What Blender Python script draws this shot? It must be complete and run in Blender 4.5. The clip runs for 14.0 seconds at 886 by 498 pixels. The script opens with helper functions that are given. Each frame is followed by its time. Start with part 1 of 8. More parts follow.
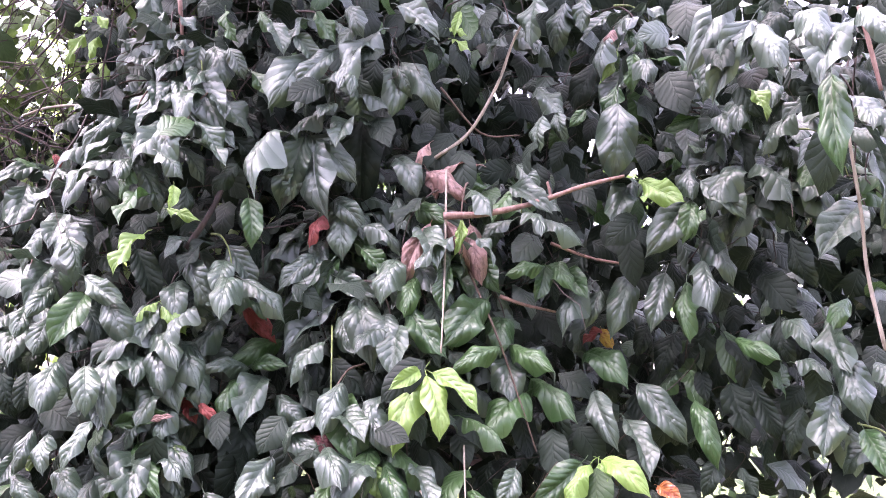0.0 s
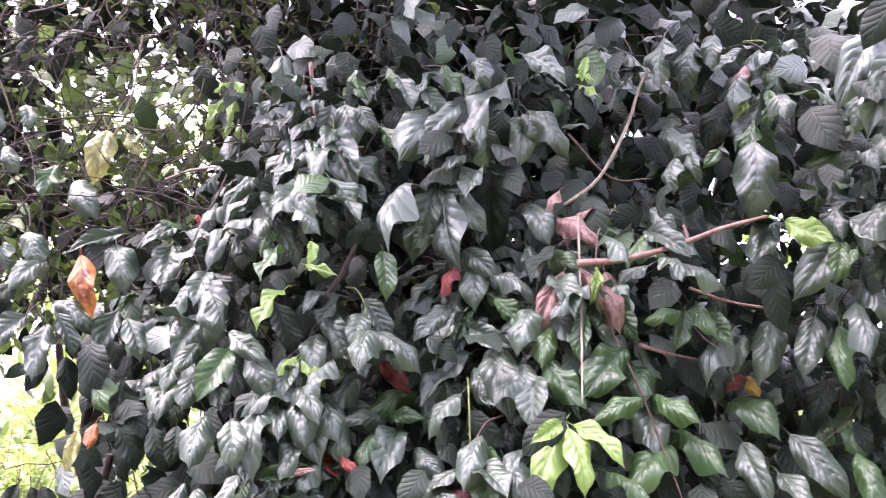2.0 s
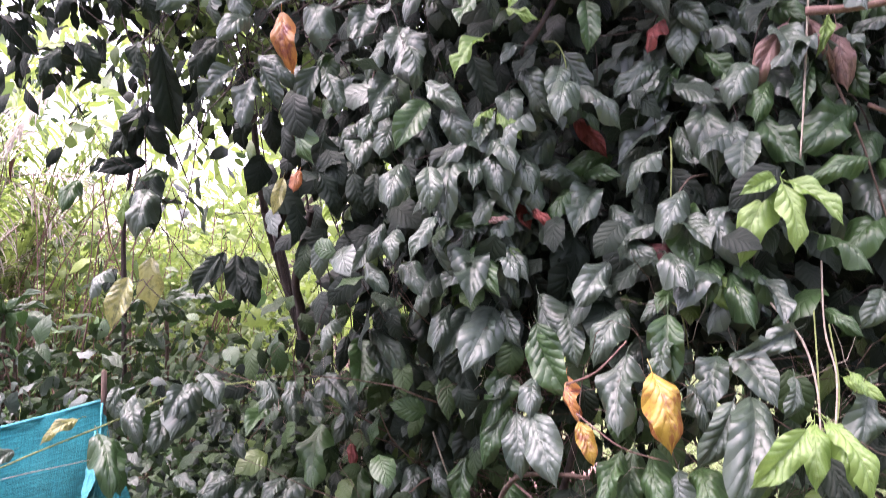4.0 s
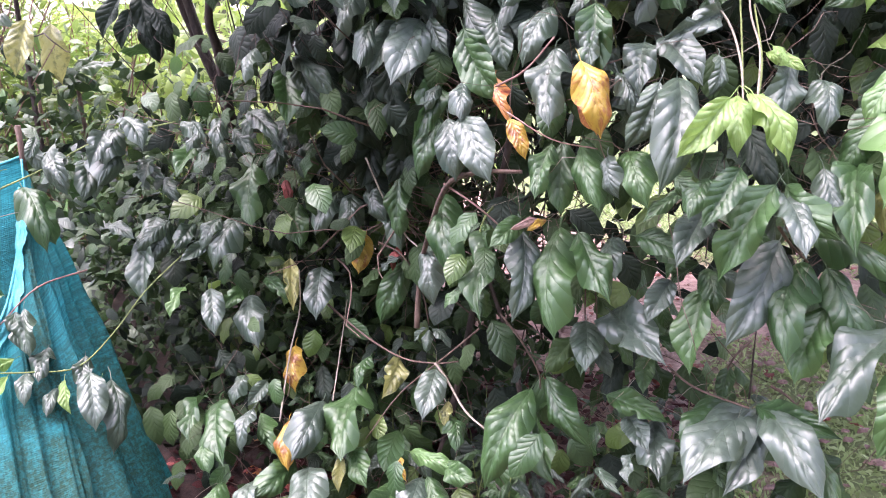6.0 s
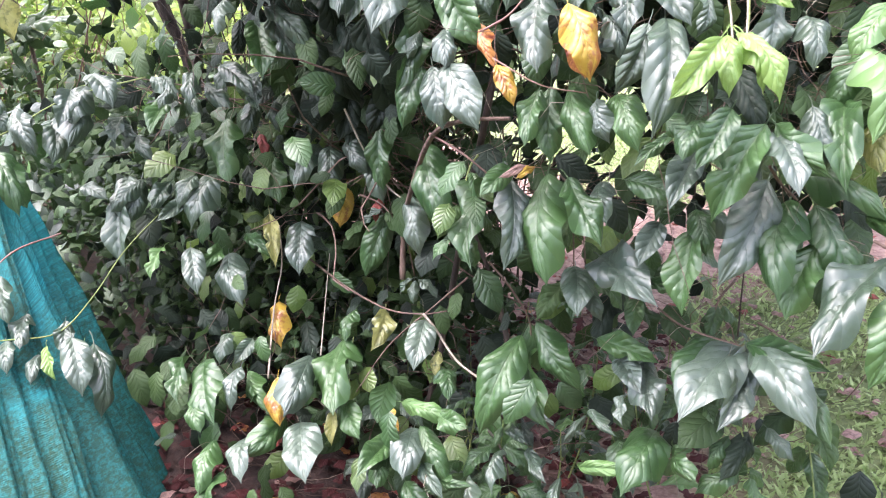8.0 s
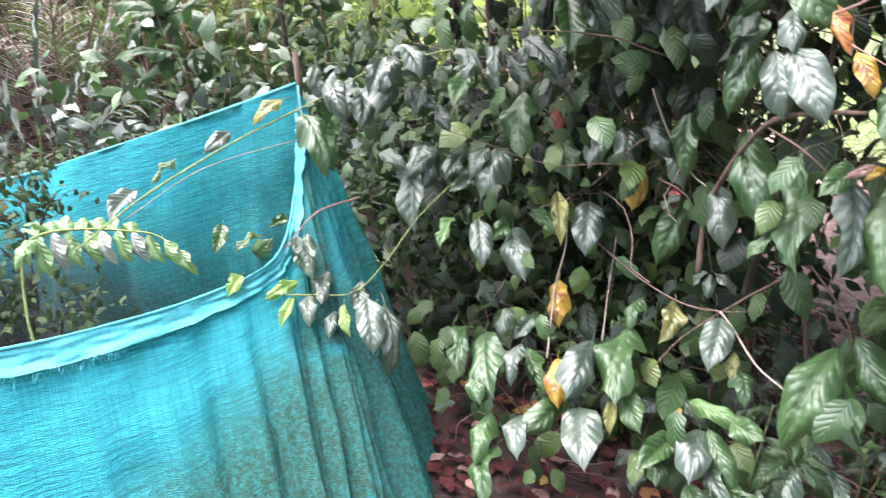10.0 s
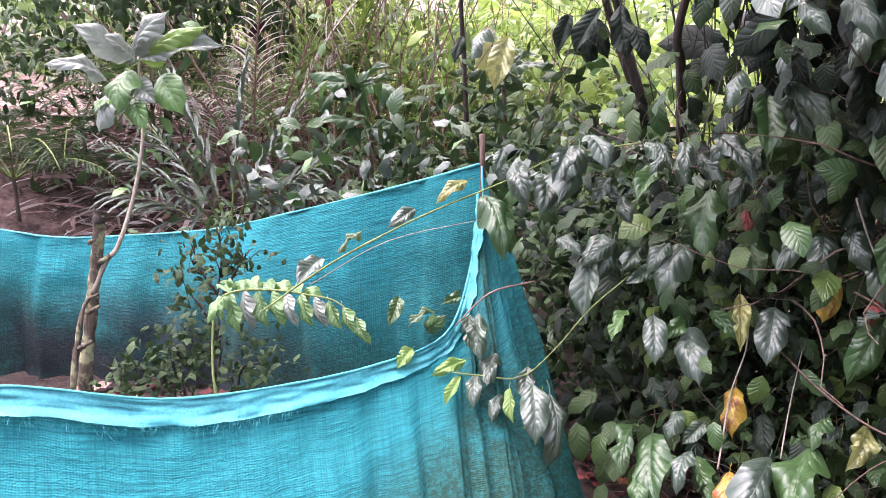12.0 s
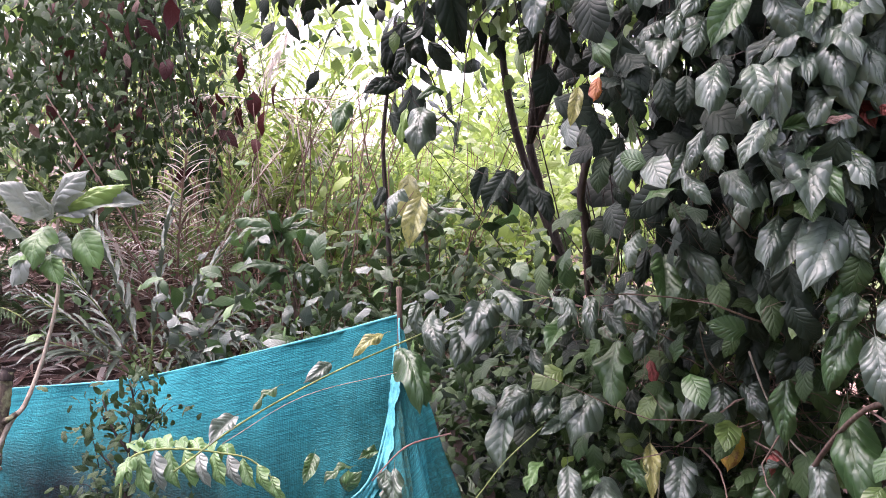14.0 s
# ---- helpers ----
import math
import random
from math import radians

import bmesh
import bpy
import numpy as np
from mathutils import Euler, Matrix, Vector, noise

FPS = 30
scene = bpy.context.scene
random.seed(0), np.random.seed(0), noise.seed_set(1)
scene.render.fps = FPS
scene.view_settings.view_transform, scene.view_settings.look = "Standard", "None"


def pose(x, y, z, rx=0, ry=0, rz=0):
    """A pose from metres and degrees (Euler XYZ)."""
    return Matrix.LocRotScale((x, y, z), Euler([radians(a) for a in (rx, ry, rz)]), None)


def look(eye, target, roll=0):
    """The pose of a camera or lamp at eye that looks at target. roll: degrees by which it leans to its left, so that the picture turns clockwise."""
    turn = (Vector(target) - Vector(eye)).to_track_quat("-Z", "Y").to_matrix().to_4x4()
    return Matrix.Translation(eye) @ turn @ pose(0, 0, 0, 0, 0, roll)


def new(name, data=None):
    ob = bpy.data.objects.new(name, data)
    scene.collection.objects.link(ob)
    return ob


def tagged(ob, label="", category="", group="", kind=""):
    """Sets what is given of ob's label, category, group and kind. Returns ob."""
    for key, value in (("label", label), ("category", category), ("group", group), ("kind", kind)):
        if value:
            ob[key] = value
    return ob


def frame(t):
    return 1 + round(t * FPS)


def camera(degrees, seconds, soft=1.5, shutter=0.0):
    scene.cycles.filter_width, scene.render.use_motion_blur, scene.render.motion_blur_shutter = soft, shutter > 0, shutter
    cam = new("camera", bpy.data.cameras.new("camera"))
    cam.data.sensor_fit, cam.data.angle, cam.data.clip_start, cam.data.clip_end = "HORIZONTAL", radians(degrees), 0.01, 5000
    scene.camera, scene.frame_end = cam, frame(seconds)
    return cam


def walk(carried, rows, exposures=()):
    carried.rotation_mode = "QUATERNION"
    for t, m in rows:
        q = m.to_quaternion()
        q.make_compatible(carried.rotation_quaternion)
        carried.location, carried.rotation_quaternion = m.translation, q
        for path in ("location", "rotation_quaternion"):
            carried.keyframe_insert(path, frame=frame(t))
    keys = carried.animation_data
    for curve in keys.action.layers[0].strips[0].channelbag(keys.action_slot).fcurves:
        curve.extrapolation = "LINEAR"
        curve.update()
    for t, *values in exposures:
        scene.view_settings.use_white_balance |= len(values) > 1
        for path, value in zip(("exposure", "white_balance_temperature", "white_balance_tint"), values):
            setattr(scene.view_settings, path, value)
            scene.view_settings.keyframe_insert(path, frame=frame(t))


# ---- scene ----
cam = camera(55.0, 14.0, soft=0.6, shutter=0.25)
PATH = [
    (0, (0.002, 0.011, 1.603), (-0.002, 1.992, 1.879), -0.0),
    (0.5, (0.018, -0.001, 1.617), (0.020, 1.975, 1.924), 0.2),
    (1, (0.008, 0.013, 1.616), (0.006, 1.984, 1.952), -0.1),
    (1.5, (-0.025, 0.004, 1.617), (-0.123, 1.972, 1.963), -0.2),
    (2, (-0.058, 0.020, 1.617), (-0.311, 1.968, 1.997), -0.4),
    (2.5, (-0.109, 0.018, 1.609), (-0.527, 1.933, 2.008), -0.4),
    (3, (-0.156, 0.035, 1.564), (-0.769, 1.910, 1.894), 1.2),
    (3.5, (-0.155, 0.055, 1.518), (-0.804, 1.937, 1.708), 2.8),
    (4, (-0.128, 0.069, 1.439), (-0.761, 1.966, 1.428), 2.8),
    (4.2, (-0.131, 0.079, 1.421), (-0.756, 1.976, 1.327), 2.5),
    (6.3, (-0.123, 0.061, 1.279), (-0.514, 1.953, 0.759), -0.5),
    (6.5, (-0.110, 0.040, 1.273), (-0.460, 1.940, 0.754), -0.6),
    (7, (-0.114, 0.052, 1.273), (-0.418, 1.954, 0.736), -0.9),
    (7.2, (-0.119, 0.055, 1.281), (-0.424, 1.956, 0.739), -1.0),
    (9.5, (-0.327, 0.088, 1.310), (-0.989, 1.800, 0.517), -2.8),
    (10, (-0.353, 0.079, 1.330), (-1.194, 1.756, 0.635), -2.1),
    (10.5, (-0.411, 0.063, 1.341), (-1.447, 1.656, 0.719), -1.3),
    (11, (-0.437, 0.045, 1.349), (-1.582, 1.575, 0.758), -0.6),
    (11.5, (-0.430, 0.053, 1.358), (-1.592, 1.579, 0.791), -0.2),
    (12, (-0.406, 0.062, 1.373), (-1.571, 1.595, 0.835), -0.2),
    (12.5, (-0.374, 0.070, 1.399), (-1.475, 1.673, 0.930), 0.0),
    (13, (-0.358, 0.063, 1.423), (-1.423, 1.717, 1.063), 0.1),
    (13.5, (-0.364, 0.057, 1.435), (-1.436, 1.724, 1.162), 0.1),
    (14, (-0.350, 0.054, 1.443), (-1.418, 1.727, 1.204), 0.2),
]

EXPOSURES = [(0.0, 3.5, 6400, 44), (1.6, 3.6, 6500, 42), (2.5, 3.15, 6600, 42), (3.2, 2.72, 6700, 41), (4.2, 2.8, 6550, 39), (7.0, 3.25, 6350, 30), (9.5, 3.42, 6600, 17), (10.6, 2.95, 6450, 24), (12.0, 2.85, 6550, 30), (14.0, 2.62, 6650, 34)]
walk(cam, [(t, look(eye, target, roll)) for t, eye, target, roll in PATH], EXPOSURES)

# ---- sky and sun: a bright, thinly overcast day under trees ----
world = bpy.data.worlds.new("world")
scene.world = world
world.use_nodes = True
wn, wl = world.node_tree.nodes, world.node_tree.links
sky = wn.new("ShaderNodeTexSky")
sky.sky_type, sky.sun_disc = "NISHITA", False
sky.sun_elevation, sky.sun_rotation = radians(71), radians(-92)
sky.air_density, sky.dust_density, sky.ozone_density = 1.0, 2.0, 1.0
veil = wn.new("ShaderNodeHueSaturation")
veil.inputs["Saturation"].default_value = 0.5
wl.new(sky.outputs["Color"], veil.inputs["Color"])
wl.new(veil.outputs["Color"], wn["Background"].inputs["Color"])
wn["Background"].inputs["Strength"].default_value = 0.15
sun_data = bpy.data.lights.new("sun", "SUN")
sun_data.energy, sun_data.angle, sun_data.color = 1.5, radians(70), (1.0, 0.97, 0.92)
sun = new("sun", sun_data)
sun.matrix_world = look((-3.4, -0.1, 10.0), (0.0, 0.0, 0.0))


# ---- materials ----
class Nodes:
    """Short way to write a node material."""

    def __init__(self, name):
        self.mat = bpy.data.materials.new(name)
        self.mat.use_nodes = True
        self.tree = self.mat.node_tree
        self.bsdf = self.tree.nodes["Principled BSDF"]
        self.out = self.tree.nodes["Material Output"]

    def add(self, kind, **values):
        node = self.tree.nodes.new("ShaderNode" + kind)
        for key, value in values.items():
            node.inputs[key.replace("_", " ")].default_value = value
        return node

    def math(self, how, a, b=0.0):
        node = self.tree.nodes.new("ShaderNodeMath")
        node.operation = how
        for n, v in enumerate((a, b)):
            self.put(v, node.inputs[n])
        return node.outputs[0]

    def put(self, value, socket):
        if isinstance(value, (int, float, tuple)):
            socket.default_value = value
        else:
            self.tree.links.new(value, socket)

    def mix(self, factor, a, b):
        node = self.tree.nodes.new("ShaderNodeMix")
        node.data_type = "RGBA"
        self.put(factor, node.inputs[0])
        self.put(a if not isinstance(a, tuple) else (*a, 1.0), node.inputs[6])
        self.put(b if not isinstance(b, tuple) else (*b, 1.0), node.inputs[7])
        return node.outputs[2]

    def noise(self, scale, detail=3.0, vector=None, rough=0.55):
        node = self.add("TexNoise", Scale=scale, Detail=detail, Roughness=rough)
        if vector is not None:
            self.tree.links.new(vector, node.inputs["Vector"])
        return node.outputs["Fac"]

    def ramp(self, value, *stops):
        node = self.tree.nodes.new("ShaderNodeValToRGB")
        self.put(value, node.inputs[0])
        while len(node.color_ramp.elements) < len(stops):
            node.color_ramp.elements.new(0.5)
        for el, (at, colour) in zip(node.color_ramp.elements, stops):
            el.position, el.color = at, (*colour, 1.0) if len(colour) == 3 else colour
        return node.outputs["Color"]

    def step(self, value, lo, hi):
        node = self.tree.nodes.new("ShaderNodeMapRange")
        self.put(value, node.inputs[0])
        node.inputs[1].default_value, node.inputs[2].default_value = lo, hi
        return node.outputs[0]

    def bump(self, height, strength, distance):
        node = self.add("Bump", Strength=strength, Distance=distance)
        self.put(height, node.inputs["Height"])
        self.tree.links.new(node.outputs["Normal"], self.bsdf.inputs["Normal"])
        return node

    def set(self, **values):
        for key, value in values.items():
            self.put(value if not (isinstance(value, tuple) and len(value) == 3) else (*value, 1.0), self.bsdf.inputs[key.replace("_", " ")])
        return self


def leaf_material(name, dark, light, vein, rough=0.34, through_light=0.22, spec=1.0, blotch=None, wax=0.0):
    """A glossy leaf: midrib and curved side veins from its own length and breadth, quilted between the veins."""
    m = Nodes(name)
    uv = m.tree.nodes.new("ShaderNodeUVMap")
    uv.uv_map = "leaf"
    sep = m.tree.nodes.new("ShaderNodeSeparateXYZ")
    m.tree.links.new(uv.outputs[0], sep.inputs[0])
    across = m.math("ABSOLUTE", m.math("SUBTRACT", sep.outputs[0], 0.5))
    along = sep.outputs[1]
    info = m.tree.nodes.new("ShaderNodeObjectInfo")
    geo = m.tree.nodes.new("ShaderNodeNewGeometry")
    vary = m.math("FRACT", m.math("ADD", info.outputs["Random"], geo.outputs["Random Per Island"]))
    spot = m.tree.nodes.new("ShaderNodeCombineXYZ")
    m.put(m.math("MULTIPLY", sep.outputs[0], 0.6), spot.inputs[0])
    m.put(along, spot.inputs[1])
    m.put(m.math("MULTIPLY", vary, 37.0), spot.inputs[2])
    spot = spot.outputs[0]
    # side veins rise from the midrib and bend towards the tip
    bend = m.math("SUBTRACT", along, m.math("SUBTRACT", m.math("MULTIPLY", across, 0.80), m.math("MULTIPLY", m.math("POWER", across, 2.0), 0.55)))
    bend = m.math("ADD", bend, m.math("MULTIPLY", m.math("SUBTRACT", m.noise(3.5, 2.0, spot), 0.5), 0.06))
    wave = m.math("ABSOLUTE", m.math("SINE", m.math("MULTIPLY", bend, 22.0)))
    side = m.step(wave, 0.20, 0.0)
    mid = m.step(across, 0.026, 0.008)
    lines = m.math("MAXIMUM", m.math("MULTIPLY", side, 0.75), mid)
    grain = m.noise(26.0, 4.0, spot, 0.6)
    pucker = m.noise(9.0, 3.0, spot, 0.6)
    tone = m.math("ADD", m.math("MULTIPLY", m.math("ADD", grain, pucker), 0.3), m.math("MULTIPLY", vary, 0.6))
    colour = m.mix(m.step(tone, 0.2, 0.9), dark, light)
    if blotch:
        colour = m.mix(m.step(m.noise(4.5, 5.0, spot, 0.7), 0.49, 0.60), colour, blotch)
    colour = m.mix(m.math("MULTIPLY", lines, 0.16), colour, vein)
    m.set(Base_Color=colour, Roughness=m.math("ADD", rough - 0.10, m.math("MULTIPLY", grain, 0.22)))
    m.bsdf.inputs["Specular IOR Level"].default_value = spec
    m.bsdf.inputs["Coat Weight"].default_value = wax
    m.bsdf.inputs["Coat Roughness"].default_value = 0.42
    swell = m.math("SUBTRACT", m.math("ADD", m.math("POWER", wave, 0.6), m.math("ADD", m.math("MULTIPLY", pucker, 0.35), m.math("MULTIPLY", grain, 0.4))), m.math("MULTIPLY", mid, 0.9))
    bump = m.bump(swell, 0.5, 0.0029)
    glow = m.add("BsdfTranslucent")
    m.put(m.mix(0.5, colour, light), glow.inputs["Color"])
    m.tree.links.new(bump.outputs["Normal"], glow.inputs["Normal"])
    both = m.tree.nodes.new("ShaderNodeMixShader")
    both.inputs[0].default_value = through_light
    m.tree.links.new(m.bsdf.outputs[0], both.inputs[1])
    m.tree.links.new(glow.outputs[0], both.inputs[2])
    m.tree.links.new(both.outputs[0], m.out.inputs["Surface"])
    return m.mat


LEAF = {
    "d": leaf_material("leaf_dark", (0.020, 0.040, 0.022), (0.052, 0.086, 0.052), (0.080, 0.125, 0.070), 0.44, 0.12, 0.85, wax=0.25),
    # k: darkened copy of the dark leaf, deep shade put into the colour
    "k": leaf_material("leaf_shaded", (0.008, 0.014, 0.009), (0.020, 0.033, 0.021), (0.030, 0.045, 0.028), 0.55, 0.05, 0.25),
    "p": leaf_material("leaf_shiny", (0.034, 0.058, 0.040), (0.074, 0.108, 0.076), (0.10, 0.15, 0.09), 0.44, 0.13, 0.9, wax=0.3),
    "m": leaf_material("leaf_green", (0.018, 0.055, 0.014), (0.048, 0.110, 0.030), (0.11, 0.18, 0.07), 0.43, 0.2, 0.7, wax=0.2),
    "n": leaf_material("leaf_fresh", (0.070, 0.160, 0.040), (0.130, 0.250, 0.075), (0.25, 0.36, 0.16), 0.46, 0.3),
    "l": leaf_material("leaf_lime", (0.140, 0.260, 0.045), (0.260, 0.400, 0.100), (0.38, 0.50, 0.20), 0.46, 0.35),
    "q": leaf_material("leaf_pale_yellow", (0.220, 0.230, 0.060), (0.380, 0.370, 0.130), (0.45, 0.45, 0.20), 0.42, 0.35, blotch=(0.10, 0.12, 0.04)),
    "y": leaf_material("leaf_yellow", (0.420, 0.260, 0.030), (0.600, 0.400, 0.060), (0.60, 0.45, 0.14), 0.42, 0.35, blotch=(0.30, 0.10, 0.03)),
    "o": leaf_material("leaf_orange", (0.360, 0.110, 0.030), (0.560, 0.240, 0.060), (0.60, 0.35, 0.15), 0.44, 0.3, blotch=(0.20, 0.03, 0.02)),
    "r": leaf_material("leaf_red", (0.170, 0.028, 0.026), (0.320, 0.075, 0.062), (0.50, 0.20, 0.15), 0.55, 0.25, 0.5, blotch=(0.14, 0.03, 0.02)),
    "w": leaf_material("leaf_wine", (0.036, 0.008, 0.009), (0.085, 0.020, 0.020), (0.12, 0.04, 0.04), 0.62, 0.15, 0.25),
    "b": leaf_material("leaf_dry", (0.180, 0.085, 0.070), (0.330, 0.190, 0.160), (0.40, 0.26, 0.22), 0.62, 0.15, blotch=(0.12, 0.06, 0.05)),
    "f": leaf_material("leaf_frond", (0.060, 0.125, 0.025), (0.170, 0.260, 0.065), (0.2, 0.3, 0.1), 0.38, 0.4),
    # g: green raised in colour to paint in light from behind
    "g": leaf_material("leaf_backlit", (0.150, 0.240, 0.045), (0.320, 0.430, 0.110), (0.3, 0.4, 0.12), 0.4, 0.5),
    "h": leaf_material("grass_blade", (0.200, 0.300, 0.090), (0.420, 0.520, 0.240), (0.4, 0.5, 0.2), 0.45, 0.35, 0.5),
    # u: undergrowth green, lowered to put interior shade into the colour
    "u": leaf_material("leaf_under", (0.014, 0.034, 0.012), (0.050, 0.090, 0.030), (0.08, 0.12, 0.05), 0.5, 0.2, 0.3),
    "s": leaf_material("leaf_silvery", (0.110, 0.135, 0.110), (0.230, 0.260, 0.220), (0.28, 0.32, 0.25), 0.40, 0.3),
    "t": leaf_material("frond_withered", (0.400, 0.330, 0.300), (0.640, 0.570, 0.530), (0.4, 0.34, 0.3), 0.55, 0.45),
}


def bark_material(name, dark, light, scale=30.0, moss=None):
    m = Nodes(name)
    at = m.tree.nodes.new("ShaderNodeTexCoord").outputs["Object"]
    stretch = m.tree.nodes.new("ShaderNodeMapping")
    stretch.inputs["Scale"].default_value = (1.0, 1.0, 0.25)
    m.tree.links.new(at, stretch.inputs["Vector"])
    fibre = m.noise(scale, 6.0, stretch.outputs[0], 0.65)
    colour = m.mix(m.step(fibre, 0.35, 0.68), dark, light)
    if moss:
        colour = m.mix(m.step(m.noise(scale * 0.25, 4.0, at), 0.5, 0.62), colour, moss)
    m.set(Base_Color=colour, Roughness=0.82)
    m.bump(fibre, 0.7, 0.006)
    return m.mat


STEM = bark_material("stem_brown", (0.070, 0.042, 0.032), (0.170, 0.110, 0.085), 90.0)
STEM_DARK = bark_material("stem_dark", (0.022, 0.015, 0.013), (0.075, 0.050, 0.042), 70.0)
STEM_PALE = bark_material("stem_pale", (0.200, 0.165, 0.125), (0.370, 0.310, 0.250), 90.0)
STEM_GREEN = bark_material("stem_green", (0.100, 0.140, 0.040), (0.240, 0.280, 0.100), 90.0)
STEM_PINK = bark_material("stem_pinkish", (0.170, 0.090, 0.075), (0.310, 0.190, 0.160), 80.0)
BARK = bark_material("bark", (0.050, 0.036, 0.030), (0.150, 0.110, 0.090), 22.0, (0.10, 0.12, 0.06))
BARK_POST = bark_material("bark_post", (0.035, 0.024, 0.018), (0.150, 0.110, 0.075), 90.0, (0.30, 0.29, 0.16))


def net_material():
    """Woven shade cloth: fine warp and weft, faded and grimy, a little light coming through."""
    m = Nodes("shade_net")
    uv = m.tree.nodes.new("ShaderNodeUVMap")
    uv.uv_map = "cloth"
    at = m.tree.nodes.new("ShaderNodeTexCoord").outputs["Object"]
    sep = m.tree.nodes.new("ShaderNodeSeparateXYZ")
    m.tree.links.new(uv.outputs[0], sep.inputs[0])
    shift = m.math("MULTIPLY", m.noise(9.0, 2.0, at), 0.02)
    warp = m.math("ABSOLUTE", m.math("SINE", m.math("MULTIPLY", m.math("ADD", sep.outputs[0], shift), 520.0)))
    weft = m.math("ABSOLUTE", m.math("SINE", m.math("MULTIPLY", m.math("ADD", sep.outputs[1], shift), 620.0)))
    weave = m.math("MULTIPLY", m.math("ADD", warp, weft), 0.5)
    slub = m.tree.nodes.new("ShaderNodeMapping")
    slub.inputs["Scale"].default_value = (9.0, 150.0, 1.0)
    m.tree.links.new(uv.outputs[0], slub.inputs["Vector"])
    lines = m.noise(1.0, 4.0, slub.outputs[0])
    clean = m.mix(m.step(lines, 0.32, 0.62), (0.003, 0.140, 0.172), (0.016, 0.350, 0.392))
    clean = m.mix(m.step(m.noise(3.5, 4.0, at), 0.45, 0.75), clean, (0.016, 0.315, 0.355))
    worn = m.tree.nodes.new("ShaderNodeUVMap")
    worn.uv_map = "wear_shade"
    wear_shade = m.tree.nodes.new("ShaderNodeSeparateXYZ")
    m.tree.links.new(worn.outputs[0], wear_shade.inputs[0])
    foot_shade = m.math("MULTIPLY", wear_shade.outputs[1], m.step(m.noise(4.0, 5.0, at, 0.6), 0.18, 0.50))
    wear_shade = m.math("MULTIPLY", wear_shade.outputs[0], m.step(m.noise(6.0, 5.0, at, 0.65), 0.22, 0.45))
    flecks = m.step(m.noise(85.0, 7.0, at, 0.75), 0.42, 0.55)
    crack = m.tree.nodes.new("ShaderNodeTexVoronoi")
    crack.feature = "DISTANCE_TO_EDGE"
    crack.inputs["Scale"].default_value = 1.0
    squash = m.tree.nodes.new("ShaderNodeMapping")
    squash.inputs["Scale"].default_value = (36.0, 78.0, 1.0)
    m.tree.links.new(uv.outputs[0], squash.inputs["Vector"])
    bent = m.tree.nodes.new("ShaderNodeVectorMath")
    bent.operation = "ADD"
    m.tree.links.new(squash.outputs[0], bent.inputs[0])
    m.tree.links.new(m.add("TexNoise", Scale=7.0, Detail=3.0).outputs["Color"], bent.inputs[1])
    m.tree.links.new(bent.outputs[0], crack.inputs["Vector"])
    crease = m.step(crack.outputs["Distance"], 0.14, 0.01)
    upright = m.tree.nodes.new("ShaderNodeMapping")
    upright.inputs["Scale"].default_value = (170.0, 7.0, 1.0)
    m.tree.links.new(uv.outputs[0], upright.inputs["Vector"])
    threads = m.noise(1.0, 3.0, upright.outputs[0])
    colour = m.mix(m.math("MULTIPLY", m.step(threads, 0.44, 0.62), 0.3), clean, (0.004, 0.110, 0.135))
    colour = m.mix(m.math("MULTIPLY", wear_shade, 0.72), colour, (0.022, 0.100, 0.076))
    colour = m.mix(m.math("MULTIPLY", m.math("MULTIPLY", wear_shade, flecks), 0.8), colour, (0.020, 0.050, 0.026))
    colour = m.mix(m.math("MULTIPLY", m.step(m.noise(75.0, 4.0, at, 0.7), 0.66, 0.74), 0.7), colour, (0.012, 0.060, 0.050))
    # dark purple-brown tone painted in for shade low on the farther panel
    colour = m.mix(m.math("MULTIPLY", foot_shade, 0.9), colour, (0.024, 0.016, 0.020))
    colour = m.mix(m.math("MULTIPLY", m.step(weave, 0.35, 0.1), 0.45), colour, (0.015, 0.10, 0.12))
    colour = m.mix(m.math("MULTIPLY", crease, 0.16), colour, (0.006, 0.125, 0.150))
    m.set(Base_Color=colour, Roughness=0.7)
    m.bsdf.inputs["Specular IOR Level"].default_value = 0.25
    bump = m.bump(m.math("SUBTRACT", m.math("ADD", weave, m.math("ADD", m.math("MULTIPLY", lines, 1.6), m.math("MULTIPLY", threads, 1.2))), m.math("MULTIPLY", crease, 0.8)), 0.5, 0.0028)
    glow = m.add("BsdfTranslucent")
    m.put(colour, glow.inputs["Color"])
    both = m.tree.nodes.new("ShaderNodeMixShader")
    both.inputs[0].default_value = 0.28
    m.tree.links.new(m.bsdf.outputs[0], both.inputs[1])
    m.tree.links.new(glow.outputs[0], both.inputs[2])
    m.tree.links.new(both.outputs[0], m.out.inputs["Surface"])
    return m.mat


NET = net_material()


